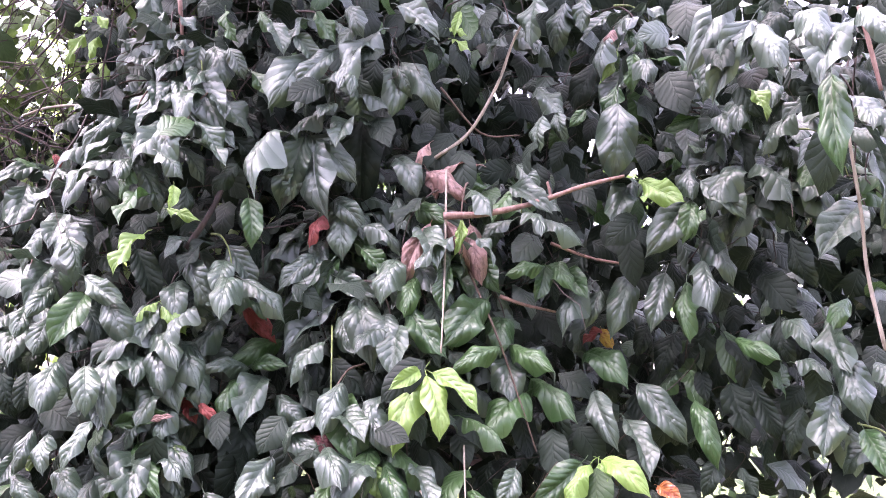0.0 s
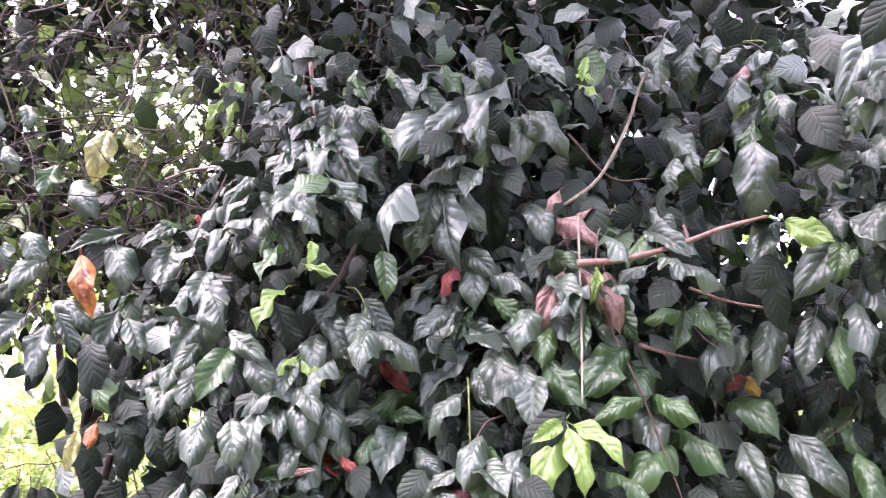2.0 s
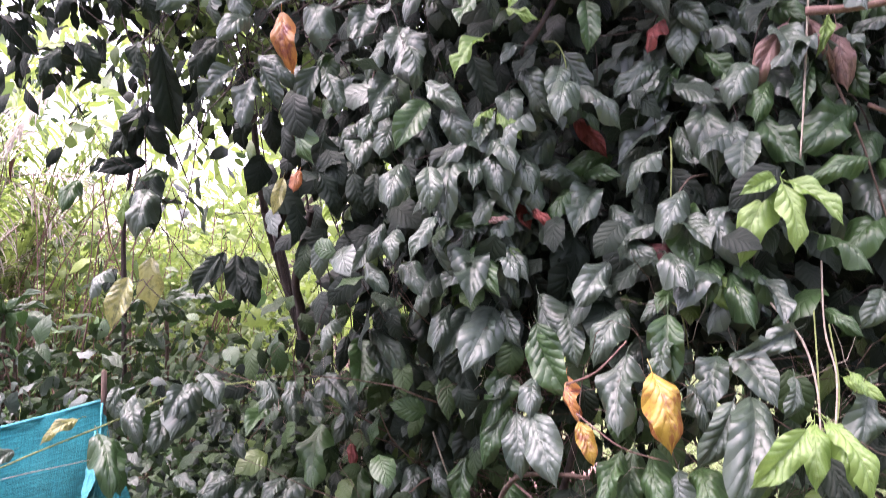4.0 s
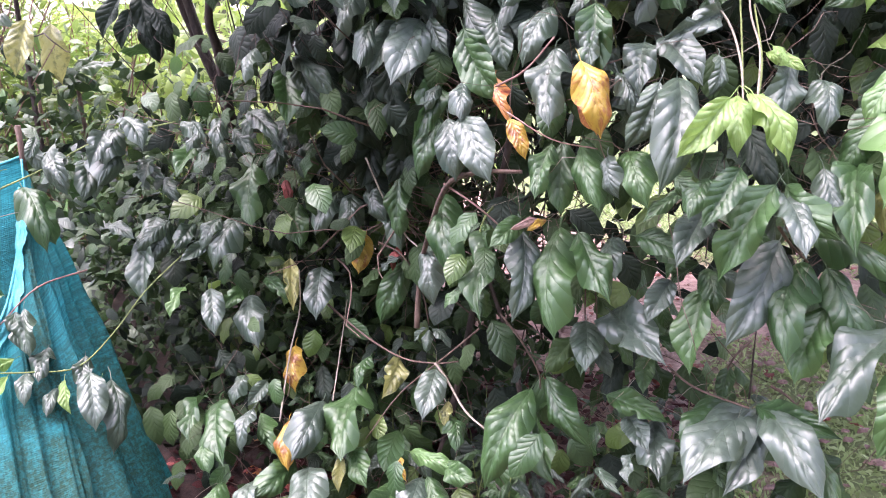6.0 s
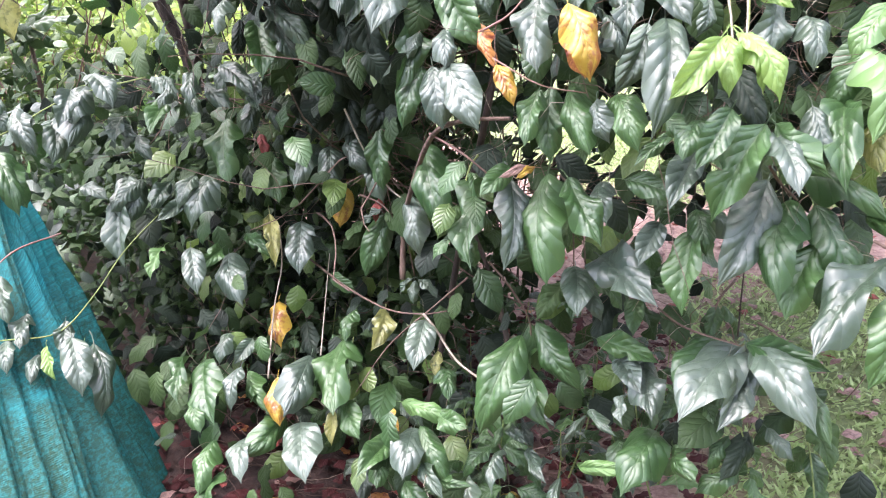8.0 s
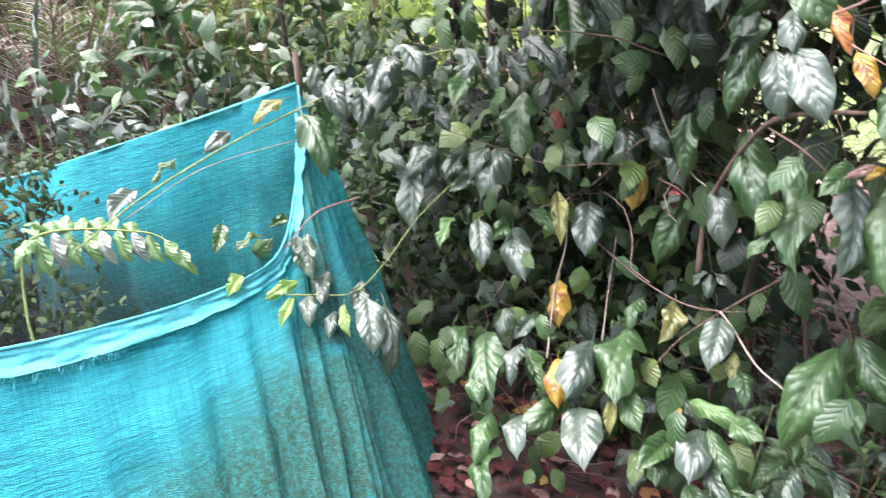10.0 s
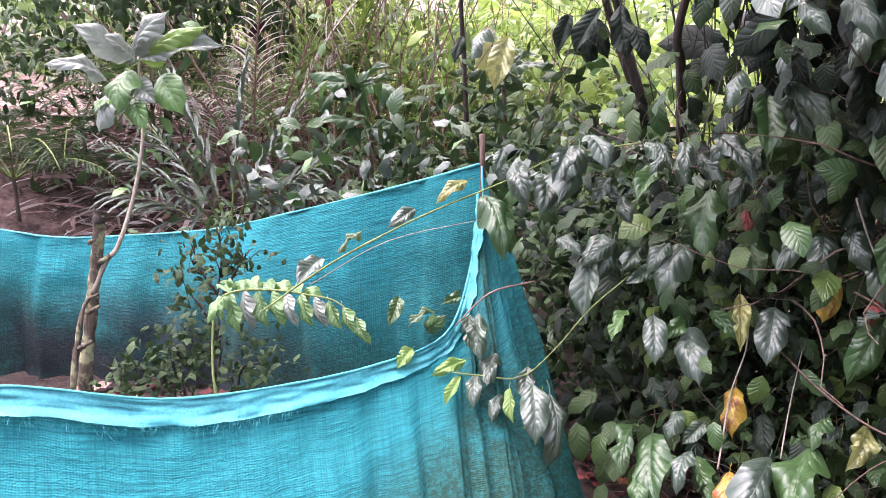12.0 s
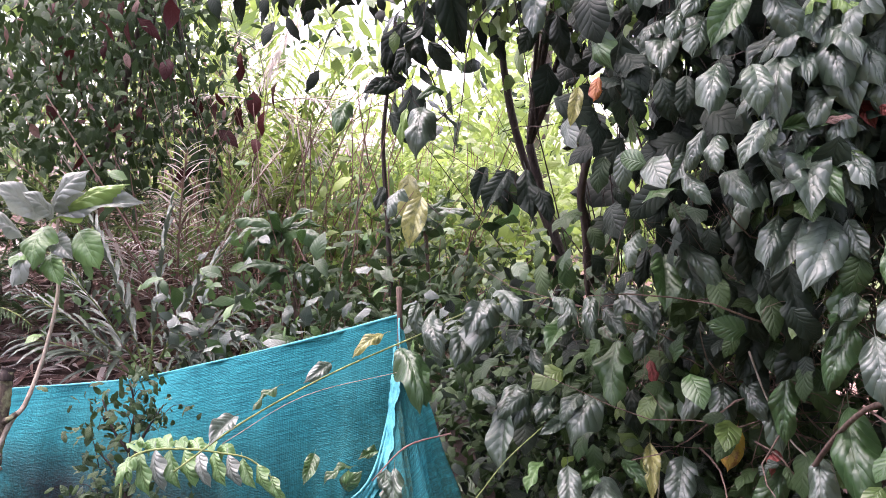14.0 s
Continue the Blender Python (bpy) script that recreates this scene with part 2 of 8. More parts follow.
def ground_material():
    """Dark reddish litter and soil by the fence, pinkish bare earth behind the bush, lawn beyond it."""
    m = Nodes("ground")
    at = m.tree.nodes.new("ShaderNodeTexCoord").outputs["Object"]
    sep = m.tree.nodes.new("ShaderNodeSeparateXYZ")
    m.tree.links.new(at, sep.inputs[0])
    rough = m.noise(0.8, 6.0, at, 0.65)
    fine = m.noise(28.0, 6.0, at, 0.7)
    soil = m.mix(m.step(fine, 0.35, 0.68), (0.014, 0.008, 0.007), (0.060, 0.030, 0.024))
    earth = m.mix(m.step(fine, 0.35, 0.68), (0.190, 0.100, 0.085), (0.460, 0.300, 0.260))
    lawn = m.mix(m.step(fine, 0.3, 0.7), (0.060, 0.085, 0.030), (0.200, 0.240, 0.095))
    wander = m.math("MULTIPLY", m.math("SUBTRACT", rough, 0.5), 2.4)
    bare = m.step(m.math("ADD", m.math("ADD", m.math("MULTIPLY", sep.outputs[0], 0.8), m.math("MULTIPLY", sep.outputs[1], 0.45)), wander), 0.45, 0.80)
    bare = m.math("MAXIMUM", bare, m.math("MULTIPLY", m.step(m.noise(9.0, 5.0, at, 0.7), 0.35, 0.75), m.step(m.math("ADD", sep.outputs[0], m.math("MULTIPLY", wander, 0.3)), -4.2, -4.7)))
    strip = m.math("ABSOLUTE", m.math("SUBTRACT", m.math("ADD", sep.outputs[1], m.math("MULTIPLY", wander, 0.8)), 4.3))
    far = m.math("MAXIMUM", m.math("SUBTRACT", sep.outputs[1], 4.7), 0.0)
    grass = m.step(m.math("ADD", m.math("ADD", sep.outputs[0], m.math("MULTIPLY", far, 0.8)), m.math("MULTIPLY", wander, 0.5)), 0.05, 0.40)
    grass = m.math("MULTIPLY", grass, m.step(strip, 0.45, 0.9))
    colour = m.mix(grass, m.mix(bare, soil, earth), lawn)
    m.set(Base_Color=colour, Roughness=0.9)
    m.bump(fine, 0.9, 0.02)
    return m.mat


GROUND = ground_material()


# ---- building tools ----
def mesh_of(name, verts, faces, material, uvs=None, layer="leaf", smooth=True):
    me = bpy.data.meshes.new(name)
    me.from_pydata([tuple(v) for v in verts], [], [tuple(f) for f in faces])
    if uvs is not None:
        lay = me.uv_layers.new(name=layer)
        loops = np.empty(len(me.loops), dtype=np.int32)
        me.loops.foreach_get("vertex_index", loops)
        lay.data.foreach_set("uv", np.asarray(uvs, dtype=np.float32)[loops].ravel())
    if smooth:
        me.polygons.foreach_set("use_smooth", [True] * len(me.polygons))
    me.materials.append(material)
    me.update()
    return me


def part(name, mesh, parent=None, label="", m=None):
    ob = new(name, mesh)
    ob.parent = parent
    if m is not None:
        ob.matrix_basis = m
    return tagged(ob, label)


def thing(name, label, category, group="", kind="", at=(0, 0, 0)):
    ob = new(name)
    ob.location = at
    ob.empty_display_size = 0.1
    return tagged(ob, label, category, group, kind)


# half breadth of a blade along its length
PROFILE = ((0, 0.03, 0.08, 0.15, 0.24, 0.33, 0.42, 0.52, 0.62, 0.71, 0.79, 0.85, 0.90, 0.945, 1.0), (0, 0.22, 0.47, 0.71, 0.89, 0.97, 1.0, 0.98, 0.92, 0.82, 0.66, 0.48, 0.27, 0.11, 0.0))


def leaf_shape(width, arch, fold, curl, rows=13, cols=5, wavy=0.0, seed=0, sway=0.0, relief=0.0, stalk=False, tear=0.0):
    """Vertices, faces and breadth/length of a leaf of length 1 along +y, its upper face up."""
    rnd = random.Random(seed)
    verts, faces, uvs = [], [], []
    phase = rnd.uniform(0, 6)
    for r in range(rows):
        v = r / (rows - 1)
        # egg-shaped blade, broadest below the middle, drawn out into a drip tip
        drip = max(0.0, (v - 0.70) / 0.30)
        half = 0.5 * width * float(np.interp(v, PROFILE[0], PROFILE[1]))
        half = max(half, 0.010 if 0 < r < rows - 1 else 0.003)
        for c in range(cols):
            u = 2 * c / (cols - 1) - 1
            w = abs(u)
            edge = half * (1.0 + 0.035 * wavy * math.sin(31 * v + 3 * phase + (2 if u > 0 else 0)))
            if tear and u > 0:
                edge *= 1.0 - tear * math.exp(-((v - 0.55) / 0.05) ** 2)
            z = arch * 3.6 * v * (1 - v) + fold * w * half - curl * (u * u) * half - 0.04 * drip * drip
            z += wavy * math.sin(phase + 11 * v + (1.7 if u > 0 else 0)) * half * w * w
            if relief:
                # the blade swells between sunken side veins
                bend = v - (0.80 * 0.5 * w - 0.55 * 0.25 * w * w)
                z += relief * half * (abs(math.sin(22.0 * bend)) ** 0.55) * min(1.0, 4.0 * w) * (1.0 - 0.75 * w ** 4)
            verts.append((u * edge + sway * (v * v - v), v, z))
            uvs.append((0.5 + 0.5 * u, v))
    for r in range(rows - 1):
        for c in range(cols - 1):
            a = r * cols + c
            faces.append((a, a + 1, a + cols + 1, a + cols))
    if stalk:
        o = len(verts)
        for v, z in ((0.02, 0.004), (-0.10, -0.02), (-0.20, -0.09)):
            for x, dz in ((-0.014, 0.0), (0.014, 0.0), (0.0, 0.018)):
                verts.append((x, v, z + dz))
                uvs.append((0.5, 0.02))
        for k in (0, 3):
            for i in range(3):
                faces.append((o + k + i, o + k + (i + 1) % 3, o + k + 3 + (i + 1) % 3, o + k + 3 + i))
    return verts, faces, uvs


# arch, fold, curl, wave, sway, tear
SHAPES = [
    (0.10, 0.20, 0.24, 0.14, 0.10, 0.0), (0.16, 0.14, 0.36, 0.20, -0.12, 0.0), (0.06, 0.34, 0.12, 0.12, 0.05, 0.0),
    (0.13, 0.06, 0.40, 0.24, -0.20, 0.0), (0.19, 0.24, 0.28, 0.16, 0.22, 0.0), (0.11, 0.38, 0.20, 0.22, -0.06, 0.45),
    (0.22, 0.12, 0.42, 0.26, 0.14, 0.0), (0.04, 0.26, 0.30, 0.30, -0.25, 0.0),
]
_leaf_meshes = {}


def leaf_mesh(tint, kind):
    key = (tint, kind)
    if key not in _leaf_meshes:
        arch, fold, curl, wavy, sway, tear = SHAPES[kind]
        verts, faces, uvs = leaf_shape(1.0, arch, fold, curl, 49, 11, wavy, kind, sway, 0.08, True, tear)
        _leaf_meshes[key] = mesh_of("leaf", verts, faces, LEAF[tint], uvs)
    return _leaf_meshes[key]


def leaf_pose(base, tip, width, face):
    """The pose of a leaf from its base to its tip; face: the way its upper side looks. width: breadth over length."""
    base, tip = Vector(base), Vector(tip)
    along = tip - base
    length = along.length
    along.normalize()
    face = Vector(face)
    normal = face - along * face.dot(along)
    if normal.length < 0.05:
        normal = along.orthogonal()
    normal.normalize()
    side = along.cross(normal)
    turn = Matrix((side * width * length, along * length, normal * length)).transposed().to_4x4()
    return Matrix.Translation(base) @ turn


def many(name, bases, ways, faces_to, lengths, widths, material, parent=None, shape=(0.12, 0.25, 0.35, 0.3), rows=7, cols=5, label="", kind="stuff"):
    """Many leaves as one mesh."""
    slim = float(np.mean(widths))
    verts, faces, uvs = leaf_shape(1.0, shape[0], shape[1] * slim, shape[2] * slim, rows=rows, cols=cols, wavy=shape[3] * slim, seed=5)
    verts, faces, uvs = np.array(verts), np.array(faces), np.array(uvs)
    y = ways / np.maximum(np.linalg.norm(ways, axis=1, keepdims=True), 1e-9)
    z = faces_to - y * (faces_to * y).sum(1, keepdims=True)
    z /= np.maximum(np.linalg.norm(z, axis=1, keepdims=True), 1e-6)
    x = np.cross(y, z)
    n = len(bases)
    L = lengths[:, None, None]
    pts = bases[:, None] + L * (x[:, None] * verts[None, :, :1] * widths[:, None, None] + y[:, None] * verts[None, :, 1:2] + z[:, None] * verts[None, :, 2:3])
    all_faces = (faces[None] + (np.arange(n) * len(verts))[:, None, None]).reshape(-1, faces.shape[1])
    me = bpy.data.meshes.new(name)
    nv, nf, k = n * len(verts), len(all_faces), faces.shape[1]
    me.vertices.add(nv)
    me.vertices.foreach_set("co", pts.reshape(-1).astype(np.float32))
    me.loops.add(nf * k)
    me.loops.foreach_set("vertex_index", all_faces.reshape(-1).astype(np.int32))
    me.polygons.add(nf)
    me.polygons.foreach_set("loop_start", (np.arange(nf) * k).astype(np.int32))
    me.polygons.foreach_set("use_smooth", np.ones(nf, dtype=bool))
    lay = me.uv_layers.new(name="leaf")
    lay.data.foreach_set("uv", np.tile(uvs, (n, 1))[all_faces.reshape(-1)].astype(np.float32).ravel())
    me.materials.append(material)
    me.update(calc_edges=True)
    me.validate()
    ob = part(name, me, parent, label)
    if kind:
        ob["kind"] = kind
    return ob


def smooth_line(points, steps):
    """A smooth curve through the points (Catmull-Rom)."""
    p = [Vector(q) for q in points]
    p = [p[0] * 2 - p[1]] + p + [p[-1] * 2 - p[-2]]
    out = []
    for i in range(1, len(p) - 2):
        for s in range(steps):
            t = s / steps
            a, b, c, d = p[i - 1], p[i], p[i + 1], p[i + 2]
            out.append(0.5 * (2 * b + (c - a) * t + (2 * a - 5 * b + 4 * c - d) * t * t + (3 * b - a - 3 * c + d) * t ** 3))
    out.append(p[-2])
    return out


def tube(name, points, r0, r1, material, sides=6, steps=5, knots=0.0, seed=0):
    """A tapered, slightly knotty stem through the points."""
    rnd = random.Random(seed)
    line = smooth_line(points, steps)
    verts, faces = [], []
    up = Vector((0.3, 0.2, 1.0))
    for i, q in enumerate(line):
        way = (line[min(i + 1, len(line) - 1)] - line[max(i - 1, 0)]).normalized()
        a = way.cross(up)
        a = (way.orthogonal() if a.length < 0.05 else a).normalized()
        b = way.cross(a)
        r = r0 + (r1 - r0) * i / (len(line) - 1)
        r *= 1 + knots * rnd.uniform(-1, 1)
        for s in range(sides):
            w = 2 * math.pi * s / sides
            verts.append(q + r * (math.cos(w) * a + math.sin(w) * b))
    for i in range(len(line) - 1):
        for s in range(sides):
            faces.append((i * sides + s, i * sides + (s + 1) % sides, (i + 1) * sides + (s + 1) % sides, (i + 1) * sides + s))
    faces.append(tuple(range(sides))[::-1])
    faces.append(tuple((len(line) - 1) * sides + s for s in range(sides)))
    return mesh_of(name, verts, faces, material)


# ---- ground ----
def build_ground():
    xs = sorted(set([-400, -150, -60, -30, -18] + [round(-12 + 0.25 * i, 2) for i in range(77)] + [9, 14, 30, 60, 150, 400]))
    ys = sorted(set([-400, -100, -30, -8, -3] + [round(-1 + 0.25 * i, 2) for i in range(65)] + [17, 20, 28, 45, 80, 160, 400]))
    verts, faces = [], []
    for y in ys:
        for x in xs:
            near = max(0.0, 1.0 - (abs(x) + abs(y)) / 60)
            z = near * 0.05 * noise.noise((x * 0.9, y * 0.9, 0.0)) + near * 0.02 * noise.noise((x * 4, y * 4, 3.0))
            # a low earth bank behind the netted plot
            rise = max(0.0, min(1.0, (-x - 3.6) / 2.5)) * max(0.0, min(1.0, (9.0 - abs(y - 3.0)) / 4))
            z += 0.75 * rise * rise * (3 - 2 * rise)
            verts.append((x, y, z))
    w = len(xs)
    for j in range(len(ys) - 1):
        for i in range(w - 1):
            a = j * w + i
            faces.append((a, a + 1, a + w + 1, a + w))
    ob = new("ground", mesh_of("ground", verts, faces, GROUND))
    return tagged(ob, "dark litter-covered soil turning to bare earth and lawn", "ground", kind="structure")


build_ground()


def ground_z(x, y):
    near = max(0.0, 1.0 - (abs(x) + abs(y)) / 60)
    rise = max(0.0, min(1.0, (-x - 3.6) / 2.5)) * max(0.0, min(1.0, (9.0 - abs(y - 3.0)) / 4))
    return near * 0.05 * noise.noise((x * 0.9, y * 0.9, 0.0)) + 0.75 * rise * rise * (3 - 2 * rise)


# ---- the netted plot ----
def cloth(name, top, foot, parent, folds, depth, label="", steps=48, rows=26, seed=0, sag=0.0, hem=0.006, fade=0.0, wear_shade=None, foot_shade=None):
    """A hung cloth between a top line and a foot line, with folds running down it. Closed to a thin sheet."""
    a, b = smooth_line(top, steps), smooth_line(foot, steps)
    n = min(len(a), len(b))
    a = [a[round(i * (len(a) - 1) / (n - 1))] for i in range(n)]
    b = [b[round(i * (len(b) - 1) / (n - 1))] for i in range(n)]
    verts, faces, uvs, stain_shade = [], [], [], []
    run = 0.0
    for i in range(n):
        if i:
            run += (a[i] - a[i - 1]).length
        way = (a[min(i + 1, n - 1)] - a[max(i - 1, 0)]) + (b[min(i + 1, n - 1)] - b[max(i - 1, 0)])
        out = Vector((way.y, -way.x, 0)).normalized()
        for j in range(rows):
            v = j / (rows - 1)
            q = a[i].lerp(b[i], v)
            s = i / (n - 1)
            w = math.sin(folds * s * 6.283 + 2.2 * noise.noise((s * 5, v * 1.3, seed)))
            w += 0.5 * math.sin(folds * 2.3 * s * 6.283 + 1.0 + 2.0 * v)
            w = w * depth * (0.25 + 0.75 * min(1.0, 2.2 * v)) * (0.15 + 0.85 * (1.0 - s) ** fade) + 0.012 * noise.noise((run * 9, v * 7, seed + 4))
            q = q + out * (w + sag * math.sin(math.pi * v))
            verts.append(q)
            # first value: stain, with shade on the farther panel; second: painted shade
            stain_shade.append((wear_shade(s, v) if wear_shade else 0.0, foot_shade(s, v) if foot_shade else 0.0))
            uvs.append((run, v * (a[i] - b[i]).length))
    for i in range(n - 1):
        for j in range(rows - 1):
            k = i * rows + j
            faces.append((k, k + 1, k + rows + 1, k + rows))
    me = mesh_of(name, verts, faces, NET, uvs, "cloth")
    loops = np.empty(len(me.loops), dtype=np.int32)
    me.loops.foreach_get("vertex_index", loops)
    me.uv_layers.new(name="wear_shade").data.foreach_set("uv", np.asarray(stain_shade, dtype=np.float32)[loops].ravel())
    ob = part(name, me, parent, label)
    if hem:
        part("hem", tube("hem", [v for v in a[::6]] + [a[-1]], hem, hem * 0.9, NET_HEM, 6, 2, 0.25, seed), ob, "brighter folded edge of the cloth")
    return ob


def hem_material():
    m = Nodes("net_hem")
    at = m.tree.nodes.new("ShaderNodeTexCoord").outputs["Object"]
    thread = m.noise(90.0, 6.0, at, 0.8)
    m.set(Base_Color=m.mix(m.step(thread, 0.35, 0.65), (0.010, 0.220, 0.262), (0.045, 0.350, 0.395)), Roughness=0.55)
    m.bump(thread, 0.6, 0.003)
    return m.mat


NET_HEM = hem_material()
net_fence = thing("net_fence", "sagging turquoise shade-net fence, stained, hung from a thin corner pole", "fence")
part("corner_pole", tube("corner_pole", [(-1.745, 2.03, -0.05), (-1.75, 2.035, 0.5), (-1.762, 2.03, 1.04)], 0.014, 0.008, STEM, 8, 6, 0.1, 2), net_fence, "thin brown stake")


def ramp01(value, lo, hi):
    return max(0.0, min(1.0, (value - lo) / (hi - lo)))


# nearer panel: rises steeply to the corner, hangs low along the plot; stained in a fan below the corner
cloth("front_panel", [(-1.70, 1.93, 0.83), (-1.655, 1.82, 0.66), (-1.64, 1.70, 0.565), (-1.70, 1.51, 0.535), (-1.79, 1.276, 0.54), (-1.92, 1.036, 0.56), (-2.10, 0.773, 0.64), (-2.32, 0.42, 0.66), (-2.60, 0.0, 0.66)],
      [(-1.16, 1.46, 0.0), (-1.20, 1.36, 0.0), (-1.24, 1.28, 0.0), (-1.33, 1.16, 0.0), (-1.45, 1.00, 0.0), (-1.60, 0.80, 0.0), (-1.80, 0.55, 0.0), (-2.08, 0.25, 0.0), (-2.45, -0.10, 0.0)],
      net_fence, 11.0, 0.030, "nearer panel, bright and crinkled, stained near the corner", 16, 40, 1, 0.0, 0.0055, 3.2, lambda s, v: ramp01(v - 1.15 * (s - 0.14), 0.0, 0.3) + 0.25 * ramp01(v, 0.5, 1.0) * (1 - s))
# the end of the cloth, fanned out from the pole's head to the ground
cloth("gathered_end", [(-1.755, 2.02, 0.95), (-1.74, 2.00, 0.92), (-1.72, 1.975, 0.87), (-1.69, 1.92, 0.77), (-1.665, 1.82, 0.63)],
      [(-1.45, 2.08, 0.0), (-1.34, 1.90, 0.0), (-1.25, 1.73, 0.0), (-1.18, 1.56, 0.0), (-1.17, 1.44, 0.0)],
      net_fence, 2.6, 0.026, "fanned end, darker and grimy", 14, 40, 7, 0.0, 0.004, 0.0, lambda s, v: 0.35 + 0.65 * ramp01(v, 0.25, 0.6))
# the bright turned-over edge that runs up to the corner
turned_edge = cloth("turned_edge", [(-1.745, 1.985, 0.88), (-1.70, 1.915, 0.80), (-1.665, 1.82, 0.665), (-1.64, 1.69, 0.572), (-1.695, 1.505, 0.543), (-1.782, 1.272, 0.548), (-1.912, 1.03, 0.568), (-2.09, 0.767, 0.648), (-2.31, 0.415, 0.668), (-2.59, 0.0, 0.668)],
      [(-1.715, 1.97, 0.87), (-1.665, 1.90, 0.79), (-1.632, 1.80, 0.640), (-1.612, 1.68, 0.540), (-1.662, 1.49, 0.508), (-1.742, 1.252, 0.505), (-1.872, 1.01, 0.522), (-2.05, 0.745, 0.602), (-2.27, 0.395, 0.622), (-2.55, -0.02, 0.622)],
      net_fence, 23.0, 0.0028, "bright turned-over edge", 14, 10, 9, 0.007, 0.004, 0.0)
turned_edge.data.materials[0] = NET_HEM
# farther panel: stain and painted shade darken it towards the foot
cloth("back_panel", [(-1.768, 2.03, 0.955), (-2.05, 2.02, 0.86), (-2.505, 1.98, 0.72), (-2.962, 2.03, 0.585), (-3.25, 1.90, 0.545), (-3.53, 1.70, 0.53), (-3.712, 1.575, 0.56), (-4.1, 1.25, 0.60), (-4.5, 0.9, 0.6)],
      [(-1.77, 2.03, 0.01), (-2.05, 2.00, 0.01), (-2.49, 1.90, 0.01), (-2.91, 1.86, 0.01), (-3.19, 1.75, 0.01), (-3.46, 1.58, 0.01), (-3.66, 1.46, 0.01), (-4.05, 1.18, 0.02), (-4.5, 0.88, 0.05)],
      net_fence, 9.0, 0.024, "farther panel seen from inside, stained and shaded in colour below", 10, 26, 3, -0.03, 0.005, 0.0, lambda s, v: 1.1 * ramp01(v + 0.10 * math.sin(17 * s + 4 * v), 0.10, 0.9), lambda s, v: ramp01(v + 0.06 * math.sin(31 * s + 9 * v), 0.30, 0.72) * ramp01(s, 0.12, 0.36))


def fringe(line, count, seed):
    """Frayed threads hanging from a torn edge."""
    rng = np.random.default_rng(seed)
    p = smooth_line(line, 12)
    at = np.array([p[k] for k in rng.integers(0, len(p), count)]) + rng.normal(size=(count, 3)) * np.array([0.006, 0.012, 0.003])
    way = rng.normal(size=(count, 3)) * np.array([0.35, 0.5, 0.35]) + np.array([0.15, 0.0, -1.0])
    ob = many("frayed_threads", at, way, rng.normal(size=(count, 3)) + np.array([0.8, -0.5, 0.3]), rng.uniform(0.008, 0.030, count), rng.uniform(0.05, 0.10, count), NET_HEM, net_fence, rows=3, label="frayed turquoise threads")
    ob["kind"] = "stuff"


fringe([(-1.735, 1.252, 0.508), (-1.865, 1.01, 0.525), (-2.043, 0.745, 0.605)], 260, 81)
fringe([(-2.90, 2.012, 0.600), (-3.25, 1.885, 0.545), (-3.53, 1.685, 0.53)], 260, 82)




# ---- the climbing vine and the shrub under it ----
vine_left = thing("climbing_vine", "dense climbing vine with dark glossy drooping leaves and red dead ones", "vine", "vine curtain", at=(-0.9, 2.2, 0))
vine_right = thing("climbing_vine", "dense dark vine with limp pinkish dead leaves and a bare twig", "vine", "vine curtain", at=(0.3, 2.2, 0))
shrub_left = thing("shrub", "loose shrub with dull green leaves and yellow fading ones", "shrub", "shrubs under the vine", at=(-0.9, 2.0, 0))
shrub_right = thing("shrub", "shrub with large quilted green leaves over bare earth", "shrub", "shrubs under the vine", at=(0.2, 1.7, 0))
net_vine = thing("trailing_vine", "thin trailing vine with grey-green leaves hanging over the net", "vine", at=(-1.6, 1.9, 0))
for ob in (vine_left, vine_right, shrub_left, shrub_right, net_vine):
    ob["root"] = 1
_rnd = random.Random(11)
PLACED = {}


def leaves(plant, *rows):
    """Single leaves of a plant: base, tip, breadth over length, tint."""
    for bx, by, bz, tx, ty, tz, width, tint in rows:
        face = Vector((-0.25 * bx - 0.1, -0.75, 0.55)) + Vector((_rnd.gauss(0, 0.42), _rnd.uniform(-0.1, 0.1), _rnd.uniform(-0.35, 0.35)))
        m = leaf_pose((bx, by, bz), Vector((bx, by, bz)).lerp((tx, ty, tz), 1.14), min(0.62, width) * _rnd.uniform(0.70, 0.86), face)
        ob = part("leaf", leaf_mesh(tint, _rnd.randrange(len(SHAPES))), plant)
        ob.matrix_basis = Matrix.Translation(-plant.location) @ m
        PLACED.setdefault(plant.name, []).append((bx, by, bz))


# k leaves: shade and silhouette darkness put into the colour
leaves(vine_left,
       (-1.688, 1.947, 1.330, -1.684, 1.877, 1.262, 0.6, "d"),
       (-1.621, 1.937, 1.311, -1.623, 1.885, 1.195, 0.55, "q"),
       (-1.304, 1.997, 1.338, -1.272, 1.994, 1.263, 0.6, "k"),
       (-0.656, 1.867, 1.303, -0.691, 1.793, 1.203, 0.5, "d"),
       (-0.569, 1.823, 1.310, -0.527, 1.791, 1.240, 0.5, "d"),
       (-0.503, 1.850, 1.343, -0.428, 1.792, 1.244, 0.55, "d"),
       (-0.340, 1.855, 1.370, -0.408, 1.768, 1.293, 0.6, "d"),
       (-0.315, 1.787, 1.328, -0.356, 1.720, 1.232, 0.55, "d"),
       (-2.497, 2.719, 1.617, -2.473, 2.624, 1.505, 0.8, "m"))
